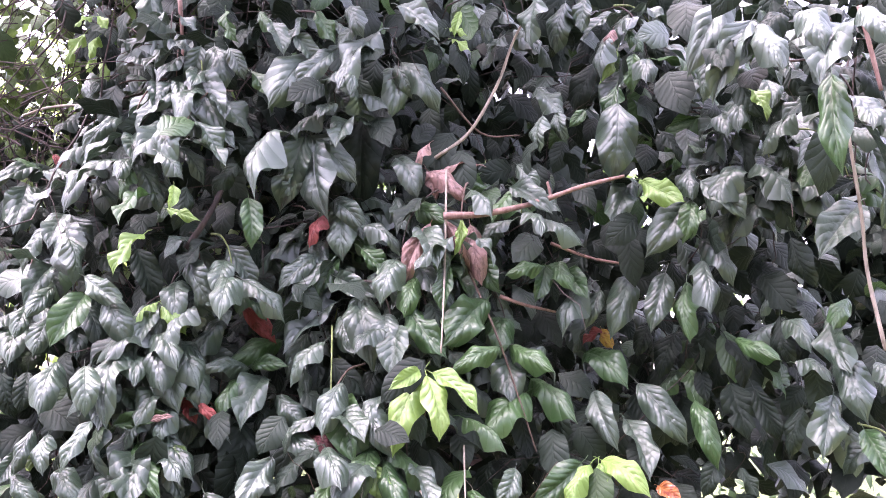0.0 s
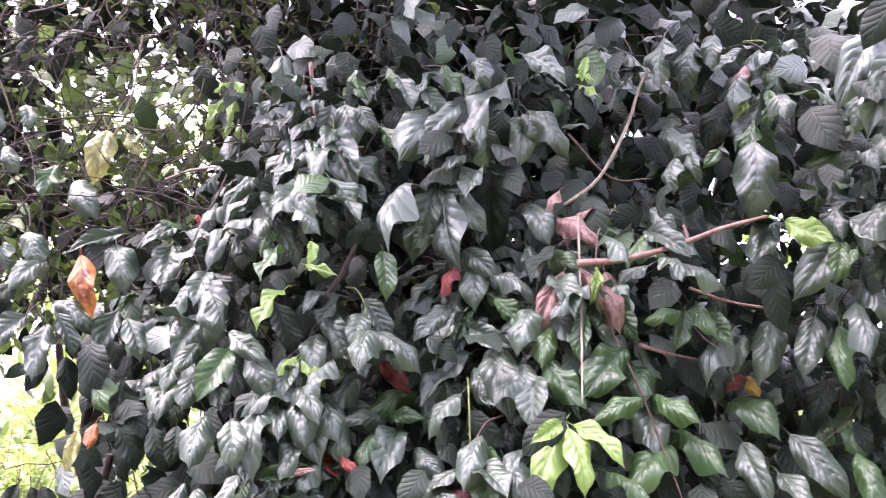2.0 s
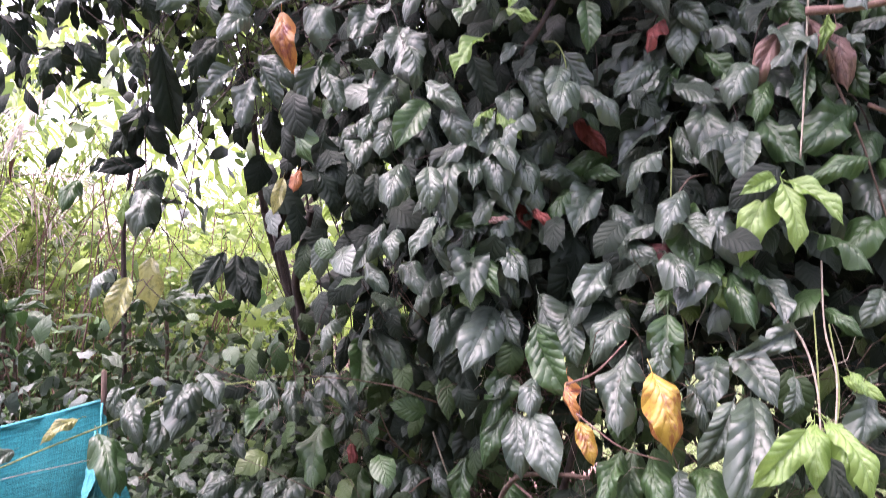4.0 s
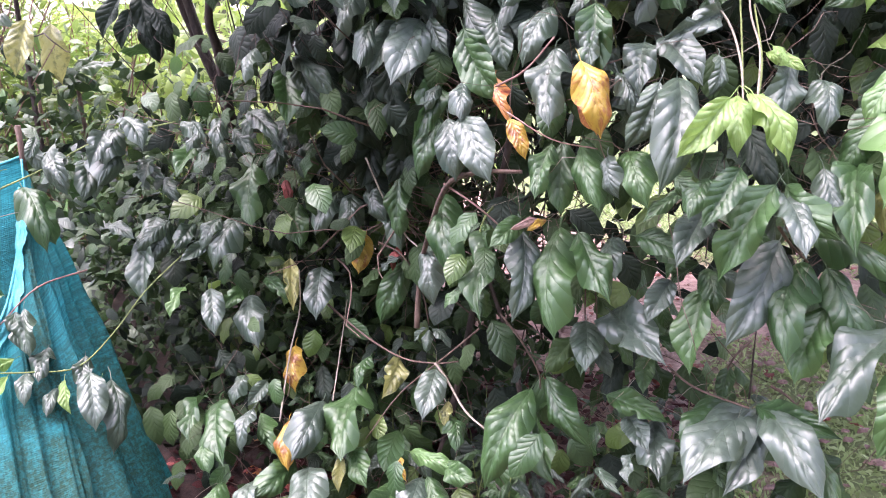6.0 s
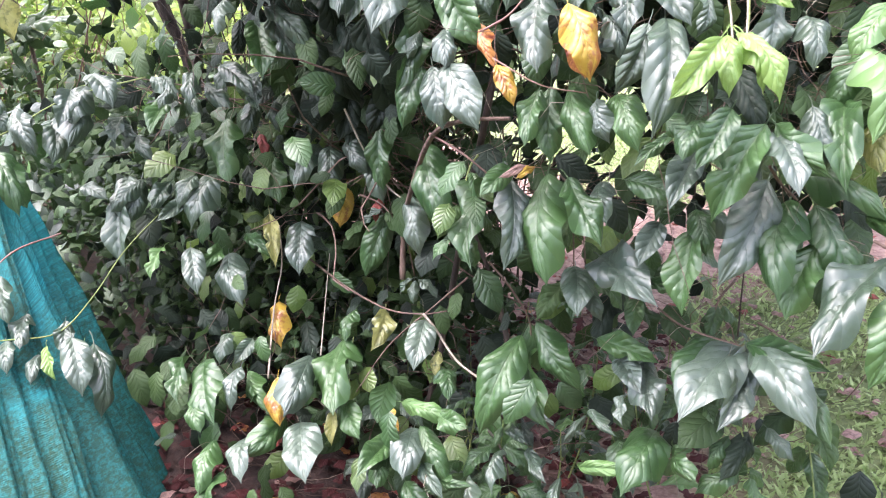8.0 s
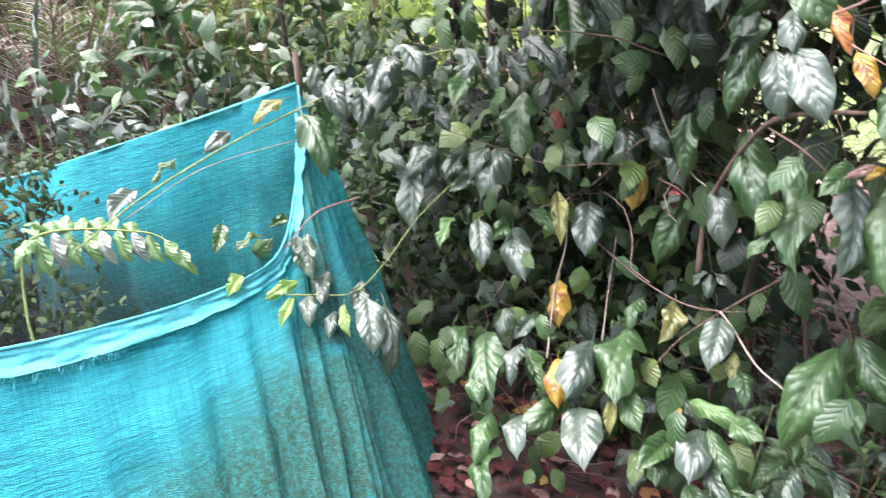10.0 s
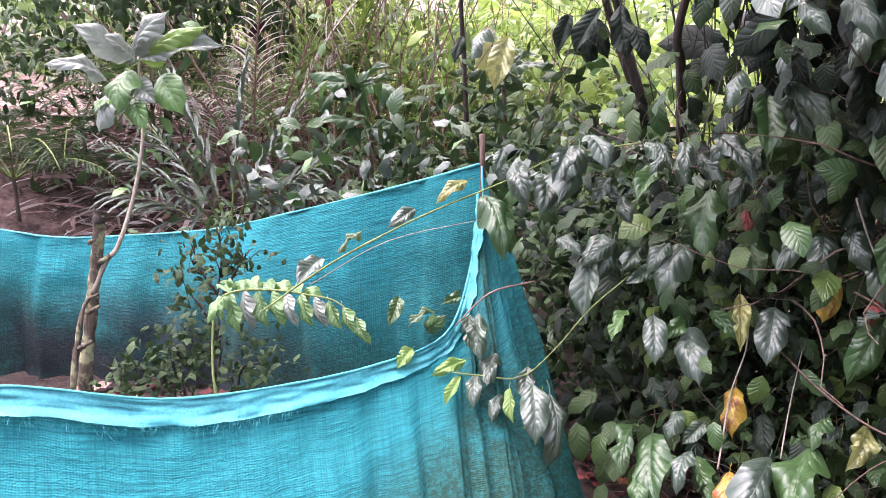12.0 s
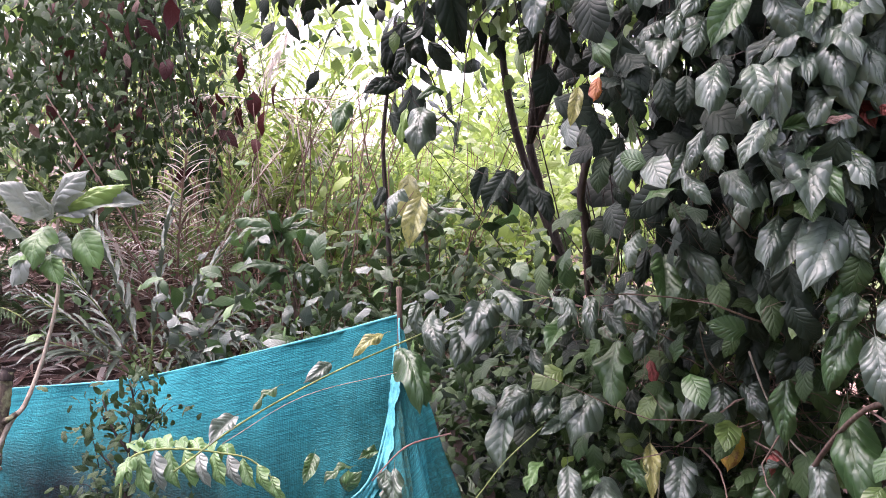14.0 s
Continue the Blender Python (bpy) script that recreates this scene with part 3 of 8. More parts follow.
leaves(vine_left,
       (-1.920, 2.298, 1.563, -1.922, 2.273, 1.447, 0.35, "l"),
       (-1.910, 2.380, 1.570, -1.862, 2.266, 1.428, 0.6, "d"),
       (-1.813, 2.348, 1.613, -1.840, 2.251, 1.590, 0.45, "m"),
       (-1.432, 2.070, 1.379, -1.481, 2.043, 1.278, 0.5, "k"),
       (-1.356, 2.025, 1.385, -1.318, 1.992, 1.275, 0.7, "k"),
       (-1.173, 1.931, 1.583, -1.178, 1.904, 1.499, 0.4, "q"),
       (-1.107, 1.892, 1.600, -1.103, 1.860, 1.551, 0.6, "o"),
       (-1.045, 1.872, 1.592, -1.011, 1.900, 1.503, 0.7, "k"),
       (-0.950, 1.854, 1.591, -0.928, 1.876, 1.504, 0.7, "k"))
leaves(vine_left,
       (-0.902, 1.872, 1.594, -0.902, 1.848, 1.515, 0.7, "k"),
       (-0.872, 1.770, 1.390, -0.812, 1.747, 1.338, 0.6, "d"),
       (-0.868, 1.780, 1.433, -0.882, 1.737, 1.377, 0.5, "d"),
       (-0.834, 1.773, 1.479, -0.846, 1.735, 1.403, 0.5, "d"),
       (-0.830, 1.853, 1.616, -0.820, 1.768, 1.522, 0.55, "d"),
       (-0.810, 1.786, 1.467, -0.792, 1.732, 1.403, 0.6, "d"),
       (-0.804, 1.834, 1.393, -0.742, 1.767, 1.335, 0.6, "d"),
       (-0.756, 1.817, 1.606, -0.730, 1.768, 1.515, 0.7, "d"),
       (-0.716, 1.827, 1.498, -0.690, 1.788, 1.390, 0.5, "d"))
leaves(vine_left,
       (-0.712, 1.760, 1.496, -0.741, 1.709, 1.413, 0.5, "d"),
       (-0.705, 1.857, 1.482, -0.599, 1.870, 1.502, 0.4, "m"),
       (-0.659, 1.853, 1.429, -0.623, 1.747, 1.333, 0.7, "d"),
       (-0.652, 1.866, 1.445, -0.577, 1.774, 1.350, 0.5, "m"),
       (-0.625, 1.850, 1.491, -0.578, 1.842, 1.500, 0.4, "b"),
       (-0.624, 1.908, 1.445, -0.532, 1.838, 1.379, 0.5, "d"),
       (-0.582, 1.928, 1.536, -0.544, 1.902, 1.488, 0.6, "r"),
       (-0.575, 1.936, 1.616, -0.531, 1.904, 1.516, 0.6, "d"),
       (-0.557, 1.980, 1.404, -0.494, 1.959, 1.312, 0.55, "k"))
leaves(vine_left,
       (-0.538, 1.898, 1.524, -0.489, 1.875, 1.493, 0.5, "r"),
       (-0.463, 1.992, 1.578, -0.487, 1.910, 1.496, 0.5, "m"),
       (-0.461, 1.999, 1.482, -0.477, 1.928, 1.337, 0.65, "k"),
       (-0.449, 1.998, 1.601, -0.536, 1.915, 1.598, 0.45, "d"),
       (-0.448, 2.008, 1.604, -0.363, 1.957, 1.606, 0.5, "m"),
       (-0.419, 2.004, 1.584, -0.437, 1.895, 1.485, 0.6, "d"),
       (-0.411, 2.000, 1.520, -0.408, 1.969, 1.437, 0.5, "k"),
       (-0.376, 1.951, 1.541, -0.309, 1.914, 1.485, 0.6, "d"),
       (-0.356, 1.817, 1.420, -0.398, 1.740, 1.337, 0.75, "p"))
leaves(vine_left,
       (-0.345, 1.868, 1.472, -0.251, 1.822, 1.406, 0.6, "d"),
       (-0.323, 1.969, 1.617, -0.304, 1.939, 1.551, 0.5, "d"),
       (-1.835, 2.093, 1.637, -1.862, 2.058, 1.593, 0.5, "k"),
       (-1.729, 2.077, 1.730, -1.776, 2.036, 1.649, 0.5, "k"),
       (-1.691, 2.047, 1.772, -1.732, 2.044, 1.640, 0.5, "k"),
       (-1.660, 2.033, 1.726, -1.623, 2.079, 1.656, 0.6, "k"),
       (-1.372, 2.077, 1.759, -1.386, 2.048, 1.687, 0.7, "k"),
       (-1.338, 1.950, 1.861, -1.392, 1.895, 1.777, 0.75, "d"),
       (-1.291, 1.962, 1.840, -1.275, 1.896, 1.717, 0.55, "p"))
leaves(vine_left,
       (-1.274, 2.025, 1.764, -1.267, 2.049, 1.666, 0.7, "k"),
       (-1.269, 1.961, 1.867, -1.228, 1.979, 1.770, 0.5, "d"),
       (-1.147, 1.972, 1.726, -1.090, 1.915, 1.629, 0.5, "m"),
       (-1.107, 2.006, 1.856, -1.062, 1.990, 1.759, 0.6, "d"),
       (-1.082, 1.967, 1.711, -1.107, 1.999, 1.562, 0.6, "k"),
       (-0.945, 1.943, 1.744, -0.939, 1.884, 1.675, 0.6, "d"),
       (-0.933, 2.029, 1.845, -0.943, 1.932, 1.753, 0.5, "d"),
       (-0.893, 1.943, 1.783, -0.911, 1.881, 1.720, 0.7, "d"),
       (-0.884, 1.920, 1.717, -0.888, 1.871, 1.638, 0.6, "d"))
leaves(vine_left,
       (-0.807, 1.923, 1.768, -0.843, 1.857, 1.662, 0.6, "m"),
       (-0.790, 1.871, 1.801, -0.702, 1.845, 1.747, 0.5, "d"),
       (-0.743, 1.886, 1.759, -0.686, 1.862, 1.662, 0.6, "d"),
       (-0.708, 1.946, 1.874, -0.667, 1.960, 1.765, 0.6, "k"),
       (-0.707, 1.904, 1.641, -0.693, 1.793, 1.498, 0.45, "d"),
       (-0.684, 1.919, 1.713, -0.670, 1.875, 1.614, 0.55, "d"),
       (-0.641, 1.918, 1.748, -0.672, 1.878, 1.706, 0.35, "l"),
       (-0.635, 1.949, 1.661, -0.575, 1.865, 1.526, 0.65, "d"),
       (-0.630, 1.914, 1.742, -0.572, 1.886, 1.683, 0.5, "l"))
leaves(vine_left,
       (-0.579, 1.928, 1.848, -0.507, 1.920, 1.732, 0.6, "d"),
       (-0.526, 2.046, 1.718, -0.565, 1.957, 1.614, 0.5, "d"),
       (-0.515, 2.060, 1.766, -0.426, 2.020, 1.720, 0.6, "m"),
       (-0.488, 2.086, 1.754, -0.413, 2.070, 1.671, 0.5, "r"),
       (-0.397, 2.115, 1.669, -0.488, 1.996, 1.614, 0.4, "m"),
       (-0.323, 2.041, 1.684, -0.358, 2.004, 1.588, 0.5, "d"),
       (-0.309, 2.036, 1.870, -0.375, 1.979, 1.792, 0.5, "d"),
       (-0.290, 2.047, 1.644, -0.294, 2.020, 1.536, 0.5, "k"),
       (-0.266, 2.023, 1.855, -0.325, 1.951, 1.729, 0.5, "d"))
leaves(vine_left,
       (-0.256, 2.062, 1.759, -0.352, 1.960, 1.652, 0.5, "p"),
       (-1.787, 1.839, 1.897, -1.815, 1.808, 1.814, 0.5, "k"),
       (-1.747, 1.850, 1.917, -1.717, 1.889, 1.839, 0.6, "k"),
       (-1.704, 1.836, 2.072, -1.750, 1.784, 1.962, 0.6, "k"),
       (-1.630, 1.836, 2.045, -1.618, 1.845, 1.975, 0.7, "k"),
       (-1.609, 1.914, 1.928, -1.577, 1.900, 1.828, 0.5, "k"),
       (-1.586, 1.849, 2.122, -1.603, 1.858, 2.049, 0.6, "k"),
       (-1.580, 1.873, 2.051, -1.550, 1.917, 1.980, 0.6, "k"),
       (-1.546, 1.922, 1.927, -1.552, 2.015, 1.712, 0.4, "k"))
leaves(vine_left,
       (-1.443, 1.909, 2.086, -1.457, 1.803, 1.983, 0.6, "d"),
       (-1.418, 2.004, 1.950, -1.484, 1.982, 1.846, 0.6, "k"),
       (-1.402, 1.930, 2.043, -1.383, 1.926, 1.975, 0.8, "d"),
       (-1.374, 1.977, 2.079, -1.328, 1.969, 1.984, 0.7, "d"),
       (-1.324, 1.989, 2.002, -1.343, 1.891, 1.925, 0.6, "d"),
       (-1.300, 1.999, 1.902, -1.204, 2.006, 1.823, 0.5, "d"),
       (-1.263, 2.043, 2.026, -1.223, 2.037, 1.878, 0.45, "o"),
       (-1.207, 2.113, 2.067, -1.154, 2.071, 1.938, 0.85, "d"),
       (-1.190, 2.154, 2.102, -1.276, 2.025, 2.036, 0.3, "d"))
leaves(vine_left,
       (-1.142, 2.027, 1.879, -1.187, 2.002, 1.734, 0.5, "d"),
       (-1.058, 2.200, 2.120, -1.117, 2.093, 2.059, 0.4, "d"),
       (-1.052, 2.117, 2.060, -1.055, 2.087, 1.946, 0.8, "d"),
       (-1.049, 2.143, 2.062, -1.041, 2.050, 1.942, 0.8, "d"),
       (-1.023, 2.129, 2.096, -0.916, 2.088, 2.051, 0.45, "d"),
       (-0.992, 2.111, 2.093, -0.912, 2.102, 2.050, 0.4, "d"),
       (-0.945, 0.808, 1.940, -0.952, 0.777, 1.877, 0.9, "l"),
       (-0.943, 0.810, 1.946, -0.890, 0.820, 1.940, 0.4, "l"),
       (-0.943, 2.009, 1.937, -0.978, 1.978, 1.832, 0.55, "d"))
leaves(vine_left,
       (-0.889, 1.992, 1.941, -0.833, 1.912, 1.815, 0.6, "d"),
       (-0.849, 1.908, 1.895, -0.828, 1.902, 1.798, 0.6, "d"),
       (-0.835, 2.073, 2.083, -0.871, 1.948, 1.974, 0.5, "d"),
       (-0.705, 1.896, 2.048, -0.719, 1.874, 1.981, 0.9, "m"),
       (-0.663, 1.894, 1.989, -0.691, 1.807, 1.916, 0.6, "m"),
       (-0.652, 1.839, 1.890, -0.690, 1.789, 1.806, 0.5, "l"),
       (-0.624, 1.822, 2.069, -0.568, 1.809, 2.013, 0.6, "d"),
       (-0.594, 1.804, 1.940, -0.528, 1.801, 1.917, 0.35, "l"),
       (-0.581, 1.894, 2.008, -0.603, 1.894, 1.918, 0.6, "k"))
leaves(vine_left,
       (-0.580, 1.802, 1.991, -0.580, 1.779, 1.941, 0.8, "l"),
       (-0.486, 1.966, 2.078, -0.533, 1.951, 2.007, 0.6, "k"),
       (-0.451, 1.941, 1.992, -0.436, 1.917, 1.883, 0.5, "m"),
       (-0.353, 2.044, 2.083, -0.389, 2.023, 2.015, 0.6, "d"),
       (-0.299, 2.147, 2.122, -0.270, 2.160, 2.021, 0.6, "k"),
       (-0.288, 2.039, 1.970, -0.316, 2.007, 1.896, 0.5, "r"),
       (-1.657, 1.802, 2.329, -1.632, 1.823, 2.256, 0.6, "k"),
       (-1.656, 1.610, 2.232, -1.619, 1.615, 2.160, 0.5, "l"),
       (-1.624, 1.867, 2.191, -1.678, 1.840, 2.133, 0.6, "k"))
leaves(vine_left,
       (-1.576, 1.912, 2.288, -1.578, 1.885, 2.131, 0.6, "k"),
       (-1.513, 1.912, 2.165, -1.503, 1.933, 2.092, 0.6, "k"),
       (-1.507, 1.766, 2.317, -1.481, 1.769, 2.230, 0.7, "l"),
       (-1.505, 1.943, 2.252, -1.548, 1.911, 2.182, 0.6, "k"),
       (-1.456, 1.970, 2.305, -1.411, 1.964, 2.235, 0.7, "d"),
       (-1.384, 2.091, 2.288, -1.396, 2.060, 2.197, 0.6, "m"),
       (-1.355, 2.134, 2.252, -1.271, 2.102, 2.148, 0.7, "d"),
       (-1.200, 2.307, 2.286, -1.173, 2.337, 2.205, 0.6, "k"),
       (-1.055, 2.241, 2.132, -1.127, 2.101, 2.060, 0.35, "d"))
leaves(vine_left,
       (-0.999, 2.134, 2.143, -0.979, 2.127, 2.109, 0.6, "r"),
       (-0.933, 2.169, 2.372, -0.905, 2.134, 2.276, 0.6, "d"),
       (-0.800, 2.073, 2.228, -0.872, 2.025, 2.121, 0.5, "d"),
       (-0.796, 2.057, 2.136, -0.858, 1.996, 2.086, 0.4, "d"),
       (-0.680, 1.974, 2.188, -0.703, 1.936, 2.105, 0.6, "d"),
       (-0.651, 2.062, 2.297, -0.696, 1.977, 2.212, 0.6, "d"),
       (-0.627, 1.968, 2.244, -0.582, 1.937, 2.179, 0.6, "d"),
       (-0.615, 1.907, 2.177, -0.603, 1.838, 2.050, 0.65, "d"),
       (-0.600, 2.005, 2.313, -0.524, 1.949, 2.162, 0.6, "d"))
leaves(vine_left,
       (-0.568, 1.894, 2.160, -0.510, 1.906, 2.064, 0.6, "d"),
       (-0.530, 2.021, 2.162, -0.452, 2.052, 2.085, 0.5, "k"),
       (-0.521, 1.984, 2.370, -0.486, 1.994, 2.302, 0.6, "d"),
       (-0.492, 2.086, 2.238, -0.471, 2.071, 2.147, 0.6, "k"),
       (-0.482, 2.029, 2.329, -0.423, 2.013, 2.230, 0.5, "m"),
       (-0.377, 2.049, 2.177, -0.425, 1.908, 2.005, 0.4, "p"),
       (-0.341, 2.045, 2.168, -0.393, 2.050, 2.000, 0.5, "d"),
       (-0.336, 2.057, 2.172, -0.226, 2.045, 2.062, 0.6, "p"),
       (-0.315, 2.053, 2.163, -0.282, 1.996, 1.975, 0.55, "p"))
leaves(vine_left,
       (-0.268, 2.009, 2.372, -0.352, 1.973, 2.274, 0.5, "p"),
       (-0.265, 2.079, 2.339, -0.278, 2.084, 2.242, 0.6, "d"),
       (-1.712, 1.564, 2.479, -1.749, 1.560, 2.409, 0.5, "k"),
       (-1.662, 1.621, 2.484, -1.652, 1.657, 2.425, 0.5, "k"),
       (-1.619, 1.696, 2.453, -1.489, 1.689, 2.422, 0.4, "d"),
       (-1.599, 1.687, 2.416, -1.602, 1.663, 2.355, 0.6, "d"),
       (-1.570, 1.753, 2.549, -1.628, 1.747, 2.475, 0.5, "k"),
       (-1.549, 1.742, 2.418, -1.543, 1.712, 2.328, 0.6, "d"),
       (-1.542, 1.901, 2.402, -1.554, 1.902, 2.323, 0.6, "k"))
leaves(vine_left,
       (-1.533, 1.781, 2.394, -1.538, 1.760, 2.330, 0.6, "d"),
       (-1.532, 1.796, 2.446, -1.482, 1.776, 2.371, 0.6, "d"),
       (-1.485, 1.862, 2.473, -1.465, 1.853, 2.404, 0.7, "d"),
       (-1.461, 1.919, 2.400, -1.427, 1.886, 2.309, 0.6, "p"),
       (-1.421, 1.992, 2.423, -1.396, 1.968, 2.350, 0.6, "d"),
       (-1.397, 1.957, 2.605, -1.435, 1.967, 2.531, 0.5, "k"),
       (-1.296, 2.186, 2.414, -1.317, 2.170, 2.269, 0.7, "q"),
       (-1.253, 2.211, 2.410, -1.213, 2.216, 2.351, 0.6, "q"),
       (-0.933, 2.123, 2.463, -0.968, 2.112, 2.382, 0.4, "l"))
leaves(vine_left,
       (-0.901, 2.093, 2.496, -0.928, 2.059, 2.459, 0.35, "l"),
       (-0.899, 2.120, 2.393, -0.911, 2.102, 2.355, 0.5, "l"),
       (-0.897, 2.151, 2.399, -0.876, 2.143, 2.348, 0.5, "l"),
       (-0.888, 2.097, 2.500, -0.867, 2.088, 2.448, 0.5, "l"),
       (-0.888, 2.103, 2.447, -0.895, 2.077, 2.384, 0.5, "l"),
       (-0.850, 2.137, 2.453, -0.789, 2.150, 2.388, 0.6, "d"),
       (-0.828, 2.144, 2.409, -0.747, 2.109, 2.338, 0.6, "d"),
       (-0.770, 2.123, 2.578, -0.729, 2.115, 2.390, 0.6, "d"),
       (-0.662, 2.095, 2.496, -0.642, 2.138, 2.422, 0.6, "k"))
leaves(vine_left,
       (-0.605, 2.038, 2.395, -0.630, 2.040, 2.290, 0.65, "d"),
       (-0.568, 2.031, 2.393, -0.537, 2.007, 2.278, 0.6, "d"),
       (-0.540, 2.017, 2.478, -0.508, 2.011, 2.402, 0.5, "m"),
       (-0.454, 2.085, 2.401, -0.424, 2.087, 2.342, 0.6, "k"),
       (-0.453, 2.007, 2.473, -0.421, 1.982, 2.412, 0.5, "m"),
       (-0.417, 1.974, 2.430, -0.384, 1.952, 2.350, 0.6, "d"),
       (-0.367, 2.003, 2.413, -0.312, 2.012, 2.344, 0.6, "d"),
       (-0.331, 2.039, 2.376, -0.402, 1.958, 2.230, 0.6, "d"),
       (-0.312, 1.993, 2.467, -0.267, 1.978, 2.389, 0.6, "m"))
leaves(vine_right,
       (-0.225, 1.673, 1.332, -0.217, 1.626, 1.210, 0.6, "m"),
       (-0.225, 1.780, 1.356, -0.275, 1.753, 1.314, 0.6, "d"),
       (-0.000, 1.738, 1.317, -0.096, 1.660, 1.269, 0.35, "p"),
       (0.003, 1.805, 1.347, -0.038, 1.759, 1.324, 0.4, "m"),
       (0.048, 1.788, 1.354, 0.101, 1.736, 1.317, 0.45, "m"),
       (0.459, 1.888, 1.352, 0.490, 1.839, 1.330, 0.6, "o"),
       (-0.283, 1.856, 1.461, -0.214, 1.814, 1.393, 0.5, "w"),
       (-0.219, 2.023, 1.597, -0.188, 1.986, 1.533, 0.6, "k"),
       (-0.216, 1.912, 1.542, -0.187, 1.802, 1.425, 0.55, "m"))
leaves(vine_right,
       (-0.216, 1.810, 1.385, -0.245, 1.738, 1.337, 0.6, "m"),
       (-0.206, 1.830, 1.409, -0.210, 1.769, 1.353, 0.6, "m"),
       (-0.169, 1.852, 1.526, -0.108, 1.788, 1.432, 0.5, "p"),
       (-0.156, 1.842, 1.497, -0.191, 1.810, 1.417, 0.5, "m"),
       (-0.156, 1.975, 1.604, -0.173, 1.938, 1.502, 0.6, "k"),
       (-0.155, 1.801, 1.403, -0.203, 1.689, 1.347, 0.6, "p"),
       (-0.155, 1.831, 1.436, -0.161, 1.759, 1.353, 0.55, "m"),
       (-0.148, 1.788, 1.404, -0.093, 1.741, 1.337, 0.6, "l"),
       (-0.124, 1.806, 1.413, -0.079, 1.714, 1.327, 0.5, "m"))
leaves(vine_right,
       (-0.113, 1.827, 1.436, -0.043, 1.795, 1.356, 0.5, "m"),
       (-0.051, 1.799, 1.598, -0.103, 1.749, 1.564, 0.5, "l"),
       (-0.045, 1.828, 1.589, -0.098, 1.773, 1.445, 0.45, "l"),
       (-0.036, 1.801, 1.587, -0.010, 1.759, 1.472, 0.5, "l"),
       (-0.028, 1.832, 1.592, 0.060, 1.772, 1.522, 0.5, "l"),
       (0.042, 1.892, 1.494, 0.123, 1.829, 1.434, 0.45, "m"),
       (0.149, 1.836, 1.395, 0.114, 1.793, 1.329, 0.6, "d"),
       (0.189, 1.988, 1.546, 0.103, 1.890, 1.464, 0.65, "m"),
       (0.206, 2.051, 1.577, 0.284, 1.932, 1.496, 0.45, "m"))
leaves(vine_right,
       (0.280, 2.102, 1.549, 0.285, 2.062, 1.429, 0.5, "k"),
       (0.298, 1.897, 1.400, 0.200, 1.847, 1.332, 0.55, "m"),
       (0.306, 1.836, 1.402, 0.255, 1.797, 1.325, 0.5, "l"),
       (0.330, 1.869, 1.401, 0.331, 1.808, 1.323, 0.5, "l"),
       (0.334, 2.094, 1.476, 0.296, 2.061, 1.412, 0.6, "k"),
       (0.340, 1.891, 1.405, 0.412, 1.806, 1.349, 0.5, "l"),
       (0.357, 2.074, 1.547, 0.387, 1.982, 1.432, 0.5, "p"),
       (0.420, 2.028, 1.484, 0.444, 1.913, 1.378, 0.5, "d"),
       (0.461, 2.064, 1.566, 0.546, 2.004, 1.443, 0.5, "d"))
leaves(vine_right,
       (0.564, 1.953, 1.531, 0.586, 1.894, 1.401, 0.4, "m"),
       (0.609, 1.930, 1.412, 0.570, 1.925, 1.332, 0.6, "k"),
       (0.622, 2.095, 1.597, 0.626, 2.066, 1.530, 0.6, "k"),
       (0.641, 1.902, 1.388, 0.670, 1.882, 1.335, 0.6, "k"),
       (0.672, 2.035, 1.567, 0.689, 1.988, 1.453, 0.6, "k"),
       (0.707, 1.977, 1.555, 0.751, 1.964, 1.450, 0.45, "k"),
       (0.763, 1.884, 1.613, 0.800, 1.806, 1.578, 0.6, "d"),
       (0.795, 1.930, 1.516, 0.770, 1.944, 1.417, 0.5, "k"),
       (0.825, 1.841, 1.546, 0.772, 1.777, 1.435, 0.55, "d"))
leaves(vine_right,
       (0.858, 1.784, 1.478, 0.867, 1.712, 1.394, 0.5, "m"),
       (0.883, 1.767, 1.615, 0.891, 1.726, 1.548, 0.6, "d"),
       (-0.251, 1.981, 1.812, -0.157, 1.920, 1.765, 0.5, "d"),
       (-0.243, 1.987, 1.721, -0.208, 1.941, 1.639, 0.5, "d"),
       (-0.202, 1.984, 1.766, -0.162, 1.890, 1.618, 0.5, "d"),
       (-0.104, 1.888, 1.696, -0.108, 1.821, 1.595, 0.7, "d"),
       (-0.083, 1.913, 1.735, -0.004, 1.852, 1.637, 0.5, "m"),
       (-0.065, 1.940, 1.808, -0.084, 1.882, 1.724, 0.6, "m"),
       (0.012, 1.918, 1.831, -0.001, 1.888, 1.733, 0.5, "m"))
leaves(vine_right,
       (0.086, 1.995, 1.864, 0.123, 1.967, 1.782, 0.8, "m"),
       (0.099, 1.962, 1.758, 0.012, 1.860, 1.662, 0.6, "m"),
       (0.123, 1.893, 1.647, 0.027, 1.856, 1.601, 0.55, "m"),
       (0.152, 1.998, 1.653, 0.233, 1.914, 1.601, 0.55, "m"),
       (0.233, 2.007, 1.841, 0.153, 1.983, 1.819, 0.5, "m"),
       (0.245, 2.051, 1.847, 0.219, 2.018, 1.766, 0.6, "m"),
       (0.252, 2.087, 1.851, 0.296, 2.012, 1.792, 0.6, "m"),
       (0.296, 2.077, 1.839, 0.332, 2.015, 1.773, 0.6, "m"),
       (0.356, 2.182, 1.639, 0.426, 2.066, 1.566, 0.6, "m"))
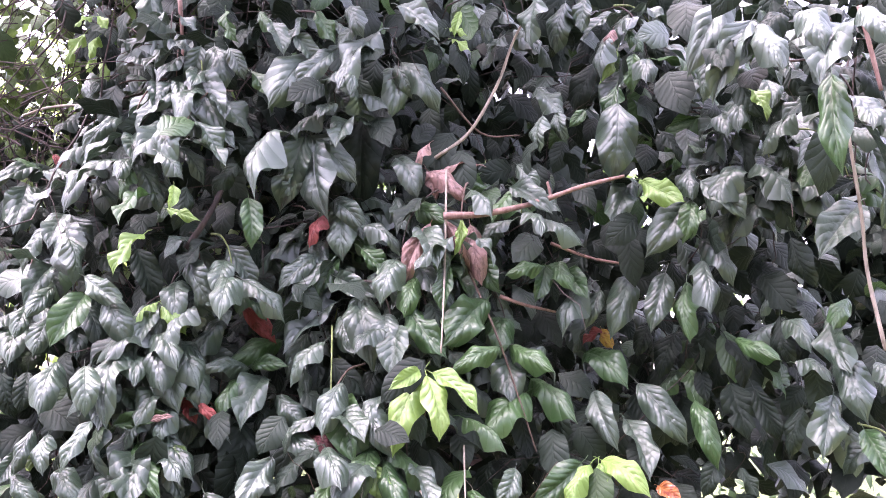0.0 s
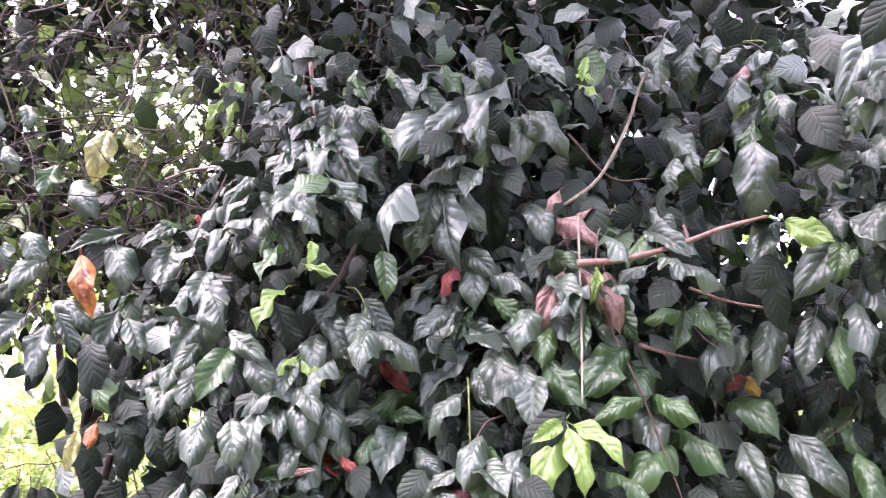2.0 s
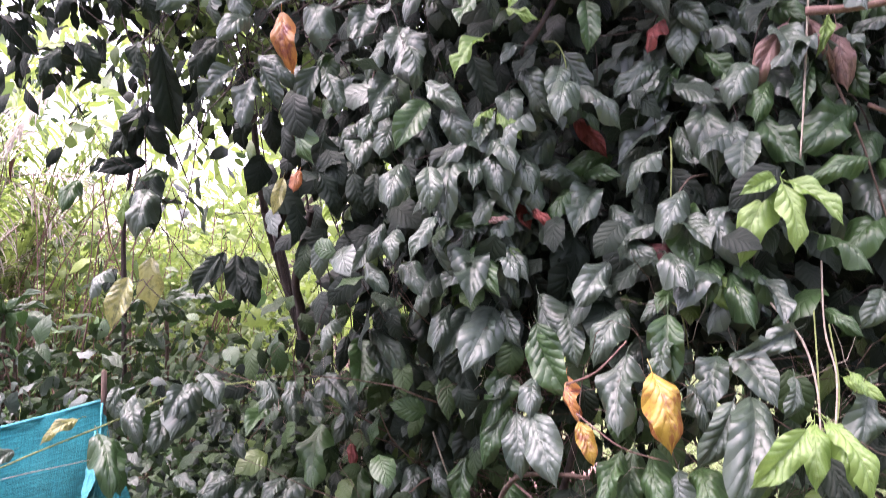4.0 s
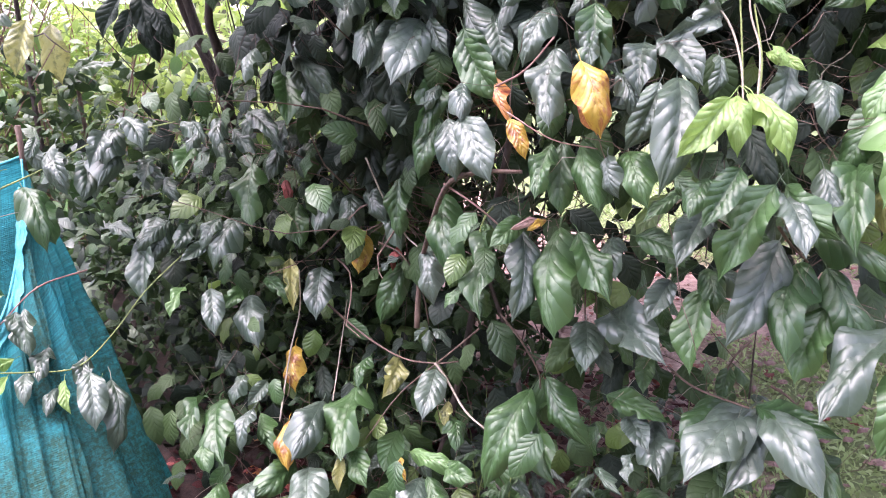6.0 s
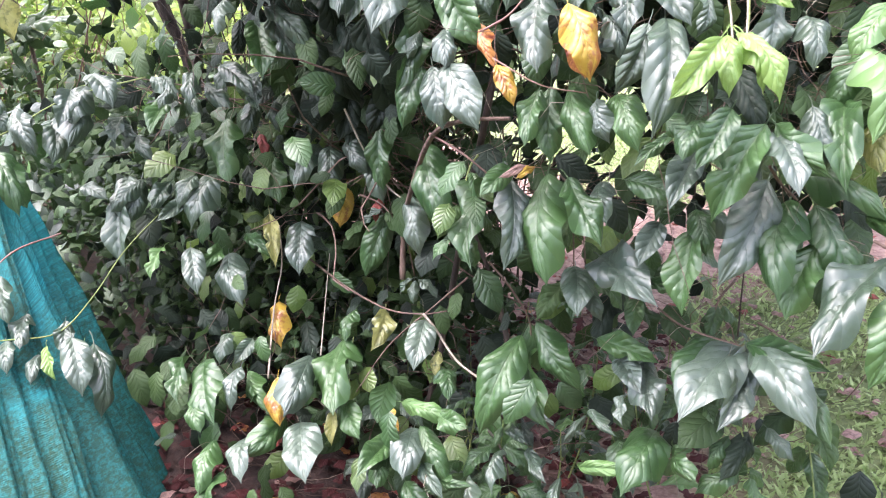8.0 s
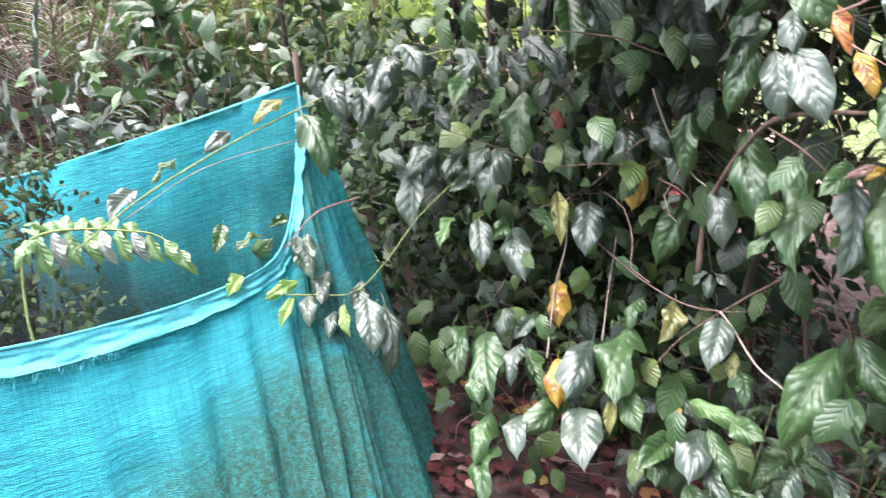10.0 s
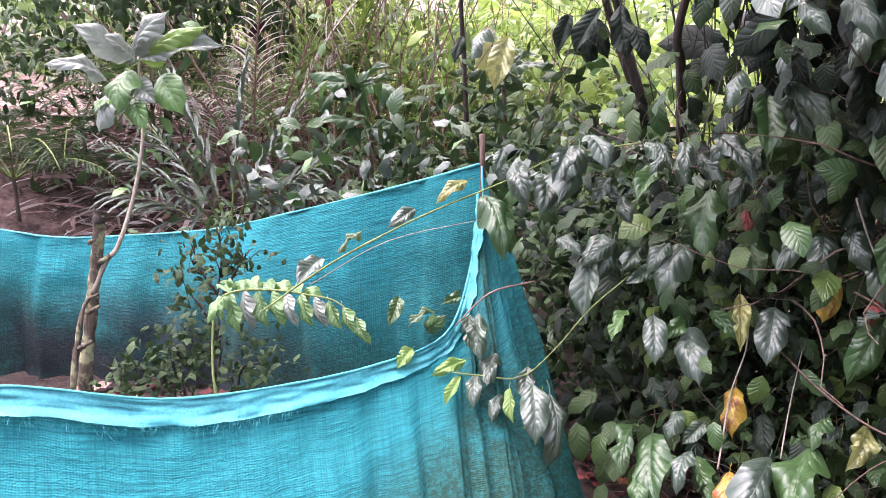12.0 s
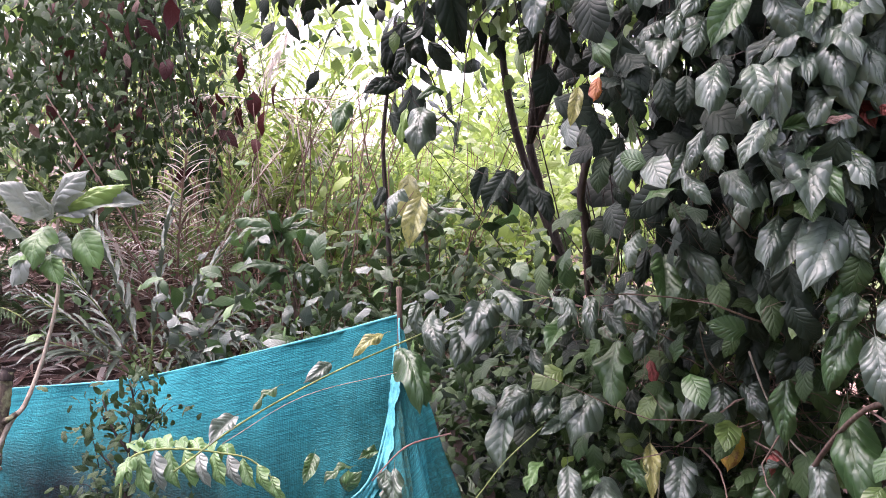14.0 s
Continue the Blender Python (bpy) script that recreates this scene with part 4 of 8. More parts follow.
leaves(vine_right,
       (0.364, 2.117, 1.805, 0.287, 2.035, 1.690, 0.5, "d"),
       (0.389, 2.125, 1.796, 0.347, 2.092, 1.706, 0.5, "d"),
       (0.399, 2.173, 1.700, 0.415, 2.137, 1.656, 0.7, "y"),
       (0.403, 2.171, 1.696, 0.353, 2.158, 1.664, 0.7, "r"),
       (0.466, 2.152, 1.833, 0.409, 2.079, 1.692, 0.45, "d"),
       (0.532, 2.216, 1.719, 0.492, 2.194, 1.639, 0.6, "k"),
       (0.532, 2.042, 1.829, 0.488, 2.008, 1.702, 0.55, "d"),
       (0.581, 2.042, 1.807, 0.566, 1.984, 1.678, 0.5, "m"),
       (0.592, 2.200, 1.692, 0.547, 2.181, 1.587, 0.6, "k"))
leaves(vine_right,
       (0.600, 1.977, 1.851, 0.590, 1.897, 1.734, 0.5, "p"),
       (0.638, 2.090, 1.696, 0.623, 2.099, 1.601, 0.65, "k"),
       (0.661, 1.956, 1.667, 0.707, 1.844, 1.625, 0.4, "m"),
       (0.671, 2.045, 1.670, 0.695, 2.028, 1.558, 0.5, "k"),
       (0.735, 2.037, 1.804, 0.783, 2.026, 1.726, 0.8, "k"),
       (0.771, 1.968, 1.719, 0.784, 1.953, 1.616, 0.6, "k"),
       (0.829, 1.853, 1.712, 0.823, 1.763, 1.607, 0.75, "d"),
       (0.848, 1.834, 1.629, 0.846, 1.754, 1.508, 0.6, "d"),
       (0.855, 1.813, 1.748, 0.809, 1.776, 1.690, 0.7, "m"))
leaves(vine_right,
       (-0.272, 2.065, 2.010, -0.197, 2.024, 1.939, 0.6, "d"),
       (-0.250, 2.061, 1.999, -0.244, 2.028, 1.871, 0.65, "d"),
       (-0.197, 2.019, 1.938, -0.110, 1.975, 1.871, 0.5, "d"),
       (-0.195, 2.006, 1.882, -0.124, 1.990, 1.802, 0.5, "m"),
       (-0.119, 2.061, 2.115, -0.068, 1.995, 2.016, 0.6, "d"),
       (-0.118, 2.056, 2.015, -0.089, 2.022, 1.932, 0.6, "d"),
       (-0.076, 2.026, 1.995, -0.001, 1.970, 1.944, 0.6, "m"),
       (-0.042, 2.039, 2.081, -0.021, 2.034, 2.010, 0.4, "b"),
       (-0.035, 2.028, 2.074, 0.043, 1.992, 1.999, 0.5, "b"))
leaves(vine_right,
       (-0.031, 1.973, 1.937, -0.092, 1.962, 1.788, 0.35, "b"),
       (-0.007, 1.969, 1.877, 0.006, 1.953, 1.796, 0.5, "m"),
       (0.003, 1.974, 1.947, 0.055, 1.960, 1.839, 0.3, "b"),
       (0.042, 1.940, 1.941, 0.025, 1.924, 1.861, 0.35, "l"),
       (0.062, 1.988, 1.936, 0.084, 1.956, 1.807, 0.55, "b"),
       (0.087, 2.059, 2.097, 0.006, 2.020, 2.077, 0.3, "b"),
       (0.105, 2.044, 2.040, 0.040, 2.026, 1.995, 0.45, "m"),
       (0.164, 2.041, 2.039, 0.239, 1.953, 1.967, 0.5, "d"),
       (0.179, 2.045, 2.094, 0.225, 2.011, 2.036, 0.6, "d"))
leaves(vine_right,
       (0.465, 2.064, 2.065, 0.403, 1.992, 1.944, 0.5, "d"),
       (0.468, 1.986, 2.041, 0.537, 1.918, 1.984, 0.7, "l"),
       (0.580, 1.978, 1.992, 0.554, 1.956, 1.898, 0.6, "m"),
       (0.580, 2.000, 2.072, 0.576, 1.951, 1.996, 0.7, "d"),
       (0.587, 2.020, 2.004, 0.484, 1.985, 1.876, 0.55, "d"),
       (0.607, 1.957, 1.967, 0.573, 1.953, 1.903, 0.6, "m"),
       (0.609, 1.990, 2.042, 0.684, 1.939, 1.953, 0.65, "d"),
       (0.613, 2.021, 1.908, 0.658, 1.961, 1.803, 0.6, "d"),
       (0.654, 1.391, 2.093, 0.637, 1.346, 1.929, 0.32, "m"))
leaves(vine_right,
       (0.732, 1.961, 2.022, 0.803, 1.949, 1.923, 0.6, "k"),
       (0.792, 1.932, 1.897, 0.838, 1.933, 1.794, 0.6, "k"),
       (0.836, 1.914, 2.117, 0.895, 1.855, 2.047, 0.5, "k"),
       (0.873, 1.800, 2.112, 0.903, 1.716, 2.061, 0.6, "d"),
       (0.896, 1.766, 2.071, 0.905, 1.744, 1.906, 0.5, "d"),
       (0.896, 1.820, 1.954, 0.793, 1.772, 1.846, 0.6, "d"),
       (0.927, 1.901, 2.022, 0.850, 1.904, 1.981, 0.5, "k"),
       (-0.207, 2.158, 2.260, -0.210, 2.146, 2.030, 0.6, "k"),
       (-0.137, 2.088, 2.357, -0.132, 2.025, 2.219, 0.6, "d"))
leaves(vine_right,
       (-0.119, 2.024, 2.341, -0.084, 2.028, 2.267, 0.6, "d"),
       (-0.106, 2.036, 2.353, -0.021, 2.022, 2.233, 0.5, "d"),
       (-0.035, 2.022, 2.141, -0.065, 2.010, 2.086, 0.5, "b"),
       (0.239, 2.126, 2.317, 0.293, 2.079, 2.238, 0.6, "d"),
       (0.245, 2.057, 2.221, 0.234, 2.035, 2.134, 0.6, "d"),
       (0.284, 2.087, 2.245, 0.301, 2.071, 2.165, 0.6, "d"),
       (0.356, 2.093, 2.247, 0.317, 2.077, 2.203, 0.6, "m"),
       (0.417, 1.991, 2.234, 0.400, 1.981, 2.058, 0.6, "d"),
       (0.430, 2.049, 2.298, 0.409, 2.042, 2.192, 0.5, "m"))
leaves(vine_right,
       (0.531, 2.058, 2.185, 0.576, 2.046, 2.108, 0.6, "k"),
       (0.558, 1.585, 2.317, 0.476, 1.579, 2.174, 0.45, "p"),
       (0.570, 1.512, 2.240, 0.504, 1.530, 2.102, 0.4, "p"),
       (0.579, 1.505, 2.229, 0.592, 1.446, 2.131, 0.8, "p"),
       (0.593, 2.083, 2.354, 0.559, 2.129, 2.277, 0.6, "k"),
       (0.596, 1.357, 2.189, 0.600, 1.303, 2.107, 0.7, "p"),
       (0.637, 1.253, 2.148, 0.660, 1.207, 2.080, 0.6, "p"),
       (0.657, 1.347, 2.164, 0.594, 1.296, 2.058, 0.8, "p"),
       (0.686, 1.868, 2.230, 0.713, 1.840, 2.153, 0.6, "l"))
leaves(vine_right,
       (0.692, 1.962, 2.296, 0.744, 1.952, 2.196, 0.6, "k"),
       (0.701, 2.005, 2.177, 0.713, 1.977, 2.063, 0.6, "k"),
       (0.754, 1.964, 2.172, 0.804, 1.964, 2.060, 0.5, "k"),
       (0.802, 1.903, 2.289, 0.858, 1.923, 2.201, 0.6, "k"),
       (0.894, 1.875, 2.279, 0.962, 1.820, 2.191, 0.6, "k"),
       (-0.227, 1.976, 2.474, -0.196, 1.955, 2.393, 0.6, "d"),
       (-0.200, 1.991, 2.437, -0.254, 1.986, 2.377, 0.5, "d"),
       (-0.161, 2.015, 2.421, -0.238, 1.925, 2.268, 0.5, "p"),
       (-0.111, 1.987, 2.478, -0.021, 1.939, 2.384, 0.5, "p"))
leaves(vine_right,
       (0.013, 1.979, 2.417, 0.054, 1.965, 2.394, 0.4, "l"),
       (0.020, 1.984, 2.391, 0.060, 1.960, 2.355, 0.4, "l"),
       (0.040, 1.940, 2.443, 0.026, 1.937, 2.386, 0.4, "l"),
       (0.076, 2.009, 2.488, 0.103, 2.006, 2.396, 0.6, "d"),
       (0.232, 2.026, 2.518, 0.215, 2.016, 2.400, 0.65, "d"),
       (0.310, 2.077, 2.525, 0.288, 2.095, 2.412, 0.6, "d"),
       (0.357, 2.060, 2.533, 0.347, 2.054, 2.448, 0.6, "d"),
       (0.412, 2.224, 2.418, 0.356, 2.226, 2.296, 0.6, "k"),
       (0.435, 2.102, 2.464, 0.421, 2.090, 2.405, 0.6, "b"))
leaves(vine_right,
       (0.440, 2.124, 2.461, 0.402, 2.096, 2.341, 0.5, "p"),
       (0.445, 2.108, 2.409, 0.405, 2.115, 2.333, 0.4, "l"),
       (0.474, 2.112, 2.464, 0.502, 2.085, 2.403, 0.7, "m"),
       (0.483, 2.086, 2.393, 0.477, 2.084, 2.300, 0.6, "m"),
       (0.531, 2.107, 2.454, 0.562, 2.125, 2.382, 0.7, "k"),
       (0.651, 2.028, 2.422, 0.659, 2.021, 2.286, 0.6, "k"))
leaves(shrub_left,
       (-0.812, 1.546, 0.081, -0.858, 1.484, 0.060, 0.5, "l"),
       (-0.782, 1.614, 0.067, -0.796, 1.519, 0.047, 0.5, "l"),
       (-0.714, 1.717, 0.104, -0.752, 1.613, 0.094, 0.5, "m"),
       (-0.672, 1.650, 0.113, -0.711, 1.536, 0.079, 0.5, "n"),
       (-0.502, 1.689, 0.121, -0.524, 1.599, 0.092, 0.4, "d"),
       (-1.120, 1.755, 0.327, -1.078, 1.686, 0.293, 0.6, "m"),
       (-1.062, 1.719, 0.246, -1.053, 1.608, 0.186, 0.5, "m"),
       (-1.042, 1.703, 0.163, -1.005, 1.552, 0.125, 0.6, "m"),
       (-1.022, 1.858, 0.360, -0.949, 1.774, 0.310, 0.5, "m"))
leaves(shrub_left,
       (-0.989, 1.756, 0.236, -0.961, 1.632, 0.210, 0.6, "p"),
       (-0.932, 1.827, 0.365, -0.904, 1.744, 0.295, 0.55, "y"),
       (-0.921, 1.824, 0.261, -0.955, 1.677, 0.246, 0.5, "m"),
       (-0.855, 1.753, 0.289, -0.797, 1.602, 0.250, 0.7, "p"),
       (-0.788, 1.799, 0.298, -0.777, 1.739, 0.252, 0.5, "q"),
       (-0.766, 1.821, 0.315, -0.713, 1.736, 0.277, 0.6, "m"),
       (-0.660, 1.652, 0.130, -0.565, 1.576, 0.062, 0.6, "m"),
       (-0.657, 1.755, 0.216, -0.652, 1.672, 0.191, 0.6, "m"),
       (-0.648, 1.795, 0.236, -0.686, 1.664, 0.228, 0.5, "m"))
leaves(shrub_left,
       (-0.642, 1.778, 0.328, -0.615, 1.735, 0.301, 0.5, "y"),
       (-0.613, 1.776, 0.346, -0.499, 1.726, 0.341, 0.4, "n"),
       (-0.595, 1.704, 0.184, -0.511, 1.601, 0.136, 0.45, "m"),
       (-0.583, 1.764, 0.288, -0.574, 1.615, 0.267, 0.6, "p"),
       (-0.562, 1.735, 0.312, -0.495, 1.658, 0.237, 0.6, "m"),
       (-0.548, 1.712, 0.247, -0.496, 1.616, 0.219, 0.45, "d"),
       (-0.524, 1.736, 0.347, -0.455, 1.680, 0.350, 0.7, "m"),
       (-0.517, 1.676, 0.217, -0.441, 1.633, 0.233, 0.4, "m"),
       (-0.486, 1.651, 0.153, -0.416, 1.578, 0.119, 0.35, "d"))
leaves(shrub_left,
       (-0.448, 1.710, 0.209, -0.411, 1.622, 0.146, 0.4, "d"),
       (-1.146, 2.082, 0.588, -1.066, 1.949, 0.517, 0.6, "p"),
       (-1.136, 1.867, 0.380, -1.058, 1.712, 0.312, 0.6, "m"),
       (-1.091, 1.925, 0.430, -1.092, 1.855, 0.385, 0.6, "d"),
       (-1.038, 1.939, 0.411, -1.062, 1.883, 0.373, 0.6, "d"),
       (-1.025, 1.828, 0.386, -1.019, 1.744, 0.327, 0.6, "p"),
       (-1.008, 2.060, 0.466, -0.983, 1.984, 0.382, 0.55, "y"),
       (-0.942, 2.081, 0.404, -0.908, 2.019, 0.335, 0.6, "k"),
       (-0.861, 1.873, 0.404, -0.864, 1.708, 0.350, 0.6, "p"))
leaves(shrub_left,
       (-0.791, 1.939, 0.424, -0.768, 1.744, 0.348, 0.5, "m"),
       (-0.771, 1.982, 0.486, -0.779, 1.906, 0.442, 0.6, "m"),
       (-0.687, 1.947, 0.504, -0.697, 1.859, 0.446, 0.6, "q"),
       (-0.569, 1.856, 0.521, -0.572, 1.749, 0.460, 0.6, "p"),
       (-0.532, 1.818, 0.461, -0.529, 1.771, 0.427, 0.6, "q"),
       (-0.523, 1.804, 0.426, -0.494, 1.724, 0.397, 0.6, "m"),
       (-1.131, 2.231, 0.796, -1.099, 2.208, 0.681, 0.6, "k"),
       (-1.095, 2.082, 0.645, -1.007, 2.043, 0.598, 0.4, "m"),
       (-1.036, 2.168, 0.834, -0.997, 2.093, 0.744, 0.8, "m"))
leaves(shrub_left,
       (-1.032, 2.109, 0.694, -0.998, 2.034, 0.590, 0.35, "q"),
       (-0.952, 2.129, 0.670, -0.928, 2.019, 0.578, 0.65, "p"),
       (-0.915, 2.198, 0.863, -0.934, 2.071, 0.789, 0.6, "d"),
       (-0.864, 2.142, 0.869, -0.847, 2.065, 0.777, 0.6, "d"),
       (-0.824, 2.130, 0.765, -0.827, 2.076, 0.685, 0.85, "y"),
       (-0.763, 2.097, 0.852, -0.703, 2.028, 0.767, 0.5, "d"),
       (-0.712, 2.057, 0.760, -0.717, 2.014, 0.713, 0.6, "r"),
       (-0.699, 2.066, 0.717, -0.738, 1.991, 0.590, 0.5, "m"),
       (-0.611, 1.961, 0.789, -0.585, 1.891, 0.680, 0.55, "p"))
leaves(shrub_left,
       (-1.268, 2.019, 1.063, -1.218, 2.007, 1.011, 0.6, "d"),
       (-1.242, 2.050, 1.002, -1.240, 1.938, 0.948, 0.5, "m"),
       (-1.168, 2.031, 1.070, -1.138, 1.950, 1.013, 0.5, "d"),
       (-1.144, 2.150, 0.939, -1.112, 2.054, 0.808, 0.75, "m"),
       (-1.140, 2.042, 1.042, -1.075, 2.012, 0.995, 0.6, "d"),
       (-1.108, 2.071, 1.085, -1.015, 2.016, 1.029, 0.5, "d"),
       (-1.085, 2.106, 1.088, -1.099, 2.028, 1.028, 0.55, "d"),
       (-1.062, 2.159, 0.986, -1.068, 2.088, 0.915, 0.6, "d"),
       (-1.053, 2.148, 0.898, -1.028, 2.115, 0.852, 0.5, "r"))
leaves(shrub_left,
       (-1.041, 2.104, 1.046, -1.008, 2.044, 0.985, 0.6, "d"),
       (-1.014, 2.101, 1.067, -1.011, 2.047, 1.004, 0.6, "p"),
       (-1.012, 2.161, 0.983, -0.995, 2.132, 0.916, 0.6, "d"),
       (-1.012, 2.244, 0.913, -1.003, 2.237, 0.789, 0.6, "k"),
       (-0.942, 2.207, 1.017, -0.954, 2.181, 0.938, 0.7, "k"),
       (-0.889, 2.119, 1.055, -0.808, 2.074, 0.969, 0.7, "k"),
       (-0.882, 2.180, 1.071, -0.896, 2.104, 0.907, 0.5, "k"),
       (-0.813, 2.094, 0.981, -0.759, 2.088, 0.869, 0.6, "k"),
       (-0.805, 2.106, 0.894, -0.743, 2.037, 0.833, 0.6, "d"))
leaves(shrub_left,
       (-0.785, 2.108, 1.036, -0.808, 2.064, 0.915, 0.6, "k"),
       (-0.736, 1.970, 1.117, -0.667, 1.986, 0.984, 0.6, "k"),
       (-0.695, 2.005, 0.943, -0.682, 1.961, 0.819, 0.5, "m"),
       (-0.671, 2.015, 1.047, -0.704, 1.967, 0.947, 0.6, "k"),
       (-0.552, 1.865, 0.934, -0.491, 1.724, 0.799, 0.5, "m"),
       (-0.542, 1.800, 1.109, -0.572, 1.743, 1.003, 0.5, "m"),
       (-0.496, 1.670, 1.121, -0.470, 1.610, 1.026, 0.55, "p"),
       (-1.048, 2.079, 1.192, -1.058, 2.066, 1.105, 0.5, "k"),
       (-1.028, 1.965, 1.245, -1.030, 1.908, 1.178, 0.6, "d"))
leaves(shrub_left,
       (-1.012, 2.095, 1.223, -0.998, 2.095, 1.089, 0.55, "k"),
       (-1.012, 2.087, 1.186, -0.967, 1.987, 1.079, 0.55, "m"),
       (-0.940, 1.971, 1.223, -0.830, 1.939, 1.130, 0.4, "d"),
       (-0.935, 2.080, 1.230, -0.874, 2.073, 1.054, 0.45, "k"),
       (-0.930, 1.985, 1.209, -0.876, 1.963, 1.117, 0.5, "d"),
       (-0.892, 2.033, 1.179, -0.820, 2.012, 1.077, 0.7, "k"),
       (-0.846, 2.052, 1.137, -0.763, 2.055, 1.008, 0.5, "k"),
       (-0.805, 1.944, 1.287, -0.776, 1.957, 1.169, 0.7, "k"),
       (-0.759, 1.974, 1.193, -0.725, 1.936, 1.119, 0.8, "k"))
leaves(shrub_left,
       (-0.701, 1.857, 1.308, -0.699, 1.763, 1.222, 0.5, "d"),
       (-0.687, 1.913, 1.207, -0.644, 1.876, 1.087, 0.6, "k"),
       (-0.663, 1.934, 1.279, -0.607, 1.898, 1.171, 0.6, "k"),
       (-0.615, 1.858, 1.303, -0.606, 1.771, 1.181, 0.55, "d"),
       (-0.602, 1.866, 1.306, -0.619, 1.728, 1.200, 0.6, "p"),
       (-0.569, 1.849, 1.191, -0.582, 1.749, 1.075, 0.5, "m"),
       (-0.545, 1.798, 1.176, -0.559, 1.753, 1.134, 0.6, "d"),
       (-0.492, 1.762, 1.267, -0.414, 1.726, 1.162, 0.6, "m"),
       (-0.487, 1.770, 1.289, -0.438, 1.748, 1.184, 0.75, "m"))
leaves(shrub_left,
       (-0.478, 1.723, 1.187, -0.467, 1.651, 1.129, 0.8, "p"),
       (-0.469, 1.670, 1.127, -0.406, 1.588, 1.030, 0.6, "p"))
leaves(net_vine,
       (-1.665, 1.651, 0.590, -1.606, 1.642, 0.643, 0.6, "m"),
       (-1.665, 1.591, 0.563, -1.660, 1.533, 0.536, 0.6, "l"),
       (-1.600, 1.744, 0.622, -1.552, 1.692, 0.557, 0.5, "d"),
       (-1.558, 1.672, 0.532, -1.592, 1.591, 0.514, 0.4, "l"),
       (-1.544, 1.628, 0.506, -1.544, 1.571, 0.459, 0.4, "l"),
       (-1.533, 1.674, 0.495, -1.493, 1.611, 0.453, 0.6, "p"),
       (-1.521, 1.745, 0.535, -1.485, 1.660, 0.497, 0.6, "d"),
       (-1.470, 1.695, 0.455, -1.443, 1.622, 0.427, 0.5, "p"),
       (-1.434, 1.682, 0.485, -1.400, 1.644, 0.427, 0.4, "l"))
leaves(net_vine,
       (-1.431, 1.761, 0.515, -1.401, 1.702, 0.464, 0.6, "d"),
       (-1.390, 1.716, 0.496, -1.334, 1.641, 0.403, 0.6, "p"),
       (-1.378, 1.737, 0.467, -1.378, 1.672, 0.408, 0.5, "l"),
       (-1.372, 1.769, 0.456, -1.322, 1.685, 0.328, 0.55, "d"),
       (-1.226, 2.041, 0.440, -1.165, 2.006, 0.392, 0.7, "k"),
       (-1.187, 1.891, 0.378, -1.163, 1.759, 0.329, 0.5, "m"),
       (-1.148, 2.052, 0.613, -1.172, 1.965, 0.592, 0.5, "m"),
       (-1.837, 1.455, 0.798, -1.805, 1.355, 0.773, 0.5, "p"),
       (-1.801, 1.569, 0.850, -1.813, 1.499, 0.812, 0.35, "m"))
leaves(net_vine,
       (-1.718, 1.605, 0.683, -1.694, 1.542, 0.639, 0.5, "m"),
       (-1.656, 1.675, 0.638, -1.680, 1.605, 0.616, 0.45, "m"),
       (-1.640, 1.764, 0.655, -1.644, 1.695, 0.657, 0.5, "m"),
       (-1.570, 1.740, 0.633, -1.526, 1.686, 0.548, 0.5, "d"),
       (-1.497, 2.007, 0.785, -1.413, 1.971, 0.766, 0.5, "d"),
       (-1.405, 2.087, 0.795, -1.384, 1.987, 0.720, 0.8, "d"),
       (-1.404, 2.035, 0.753, -1.368, 1.939, 0.615, 0.5, "d"),
       (-1.368, 2.080, 0.789, -1.362, 1.997, 0.708, 0.9, "d"),
       (-1.348, 2.038, 0.790, -1.394, 1.973, 0.737, 0.6, "d"))
leaves(net_vine,
       (-1.285, 2.073, 0.785, -1.288, 1.982, 0.745, 0.5, "d"),
       (-1.264, 1.964, 0.641, -1.267, 1.892, 0.590, 0.5, "n"),
       (-1.242, 2.055, 0.741, -1.273, 1.979, 0.712, 0.5, "d"),
       (-1.218, 2.092, 0.798, -1.236, 2.021, 0.737, 0.6, "d"),
       (-1.207, 1.994, 0.633, -1.163, 1.914, 0.553, 0.6, "p"),
       (-1.183, 2.147, 0.789, -1.200, 2.013, 0.697, 0.6, "d"),
       (-1.745, 1.702, 0.889, -1.746, 1.613, 0.863, 0.5, "p"),
       (-1.672, 1.835, 0.949, -1.708, 1.761, 0.904, 0.5, "q"),
       (-1.669, 1.905, 0.899, -1.544, 1.807, 0.784, 0.5, "m"))
leaves(net_vine,
       (-1.631, 1.905, 1.004, -1.593, 1.887, 0.949, 0.6, "d"),
       (-1.612, 1.908, 1.028, -1.610, 1.866, 0.980, 0.6, "d"),
       (-1.606, 1.869, 0.895, -1.547, 1.844, 0.785, 0.55, "m"),
       (-1.573, 1.922, 0.985, -1.509, 1.861, 0.921, 0.6, "d"),
       (-1.571, 1.926, 1.011, -1.556, 1.871, 0.926, 0.5, "d"),
       (-1.563, 1.919, 0.983, -1.516, 1.873, 0.902, 0.65, "d"),
       (-1.536, 1.979, 0.961, -1.485, 1.891, 0.883, 0.6, "d"),
       (-1.495, 1.957, 0.971, -1.472, 1.922, 0.884, 0.7, "d"),
       (-1.452, 2.021, 1.034, -1.421, 1.886, 0.931, 0.6, "d"))
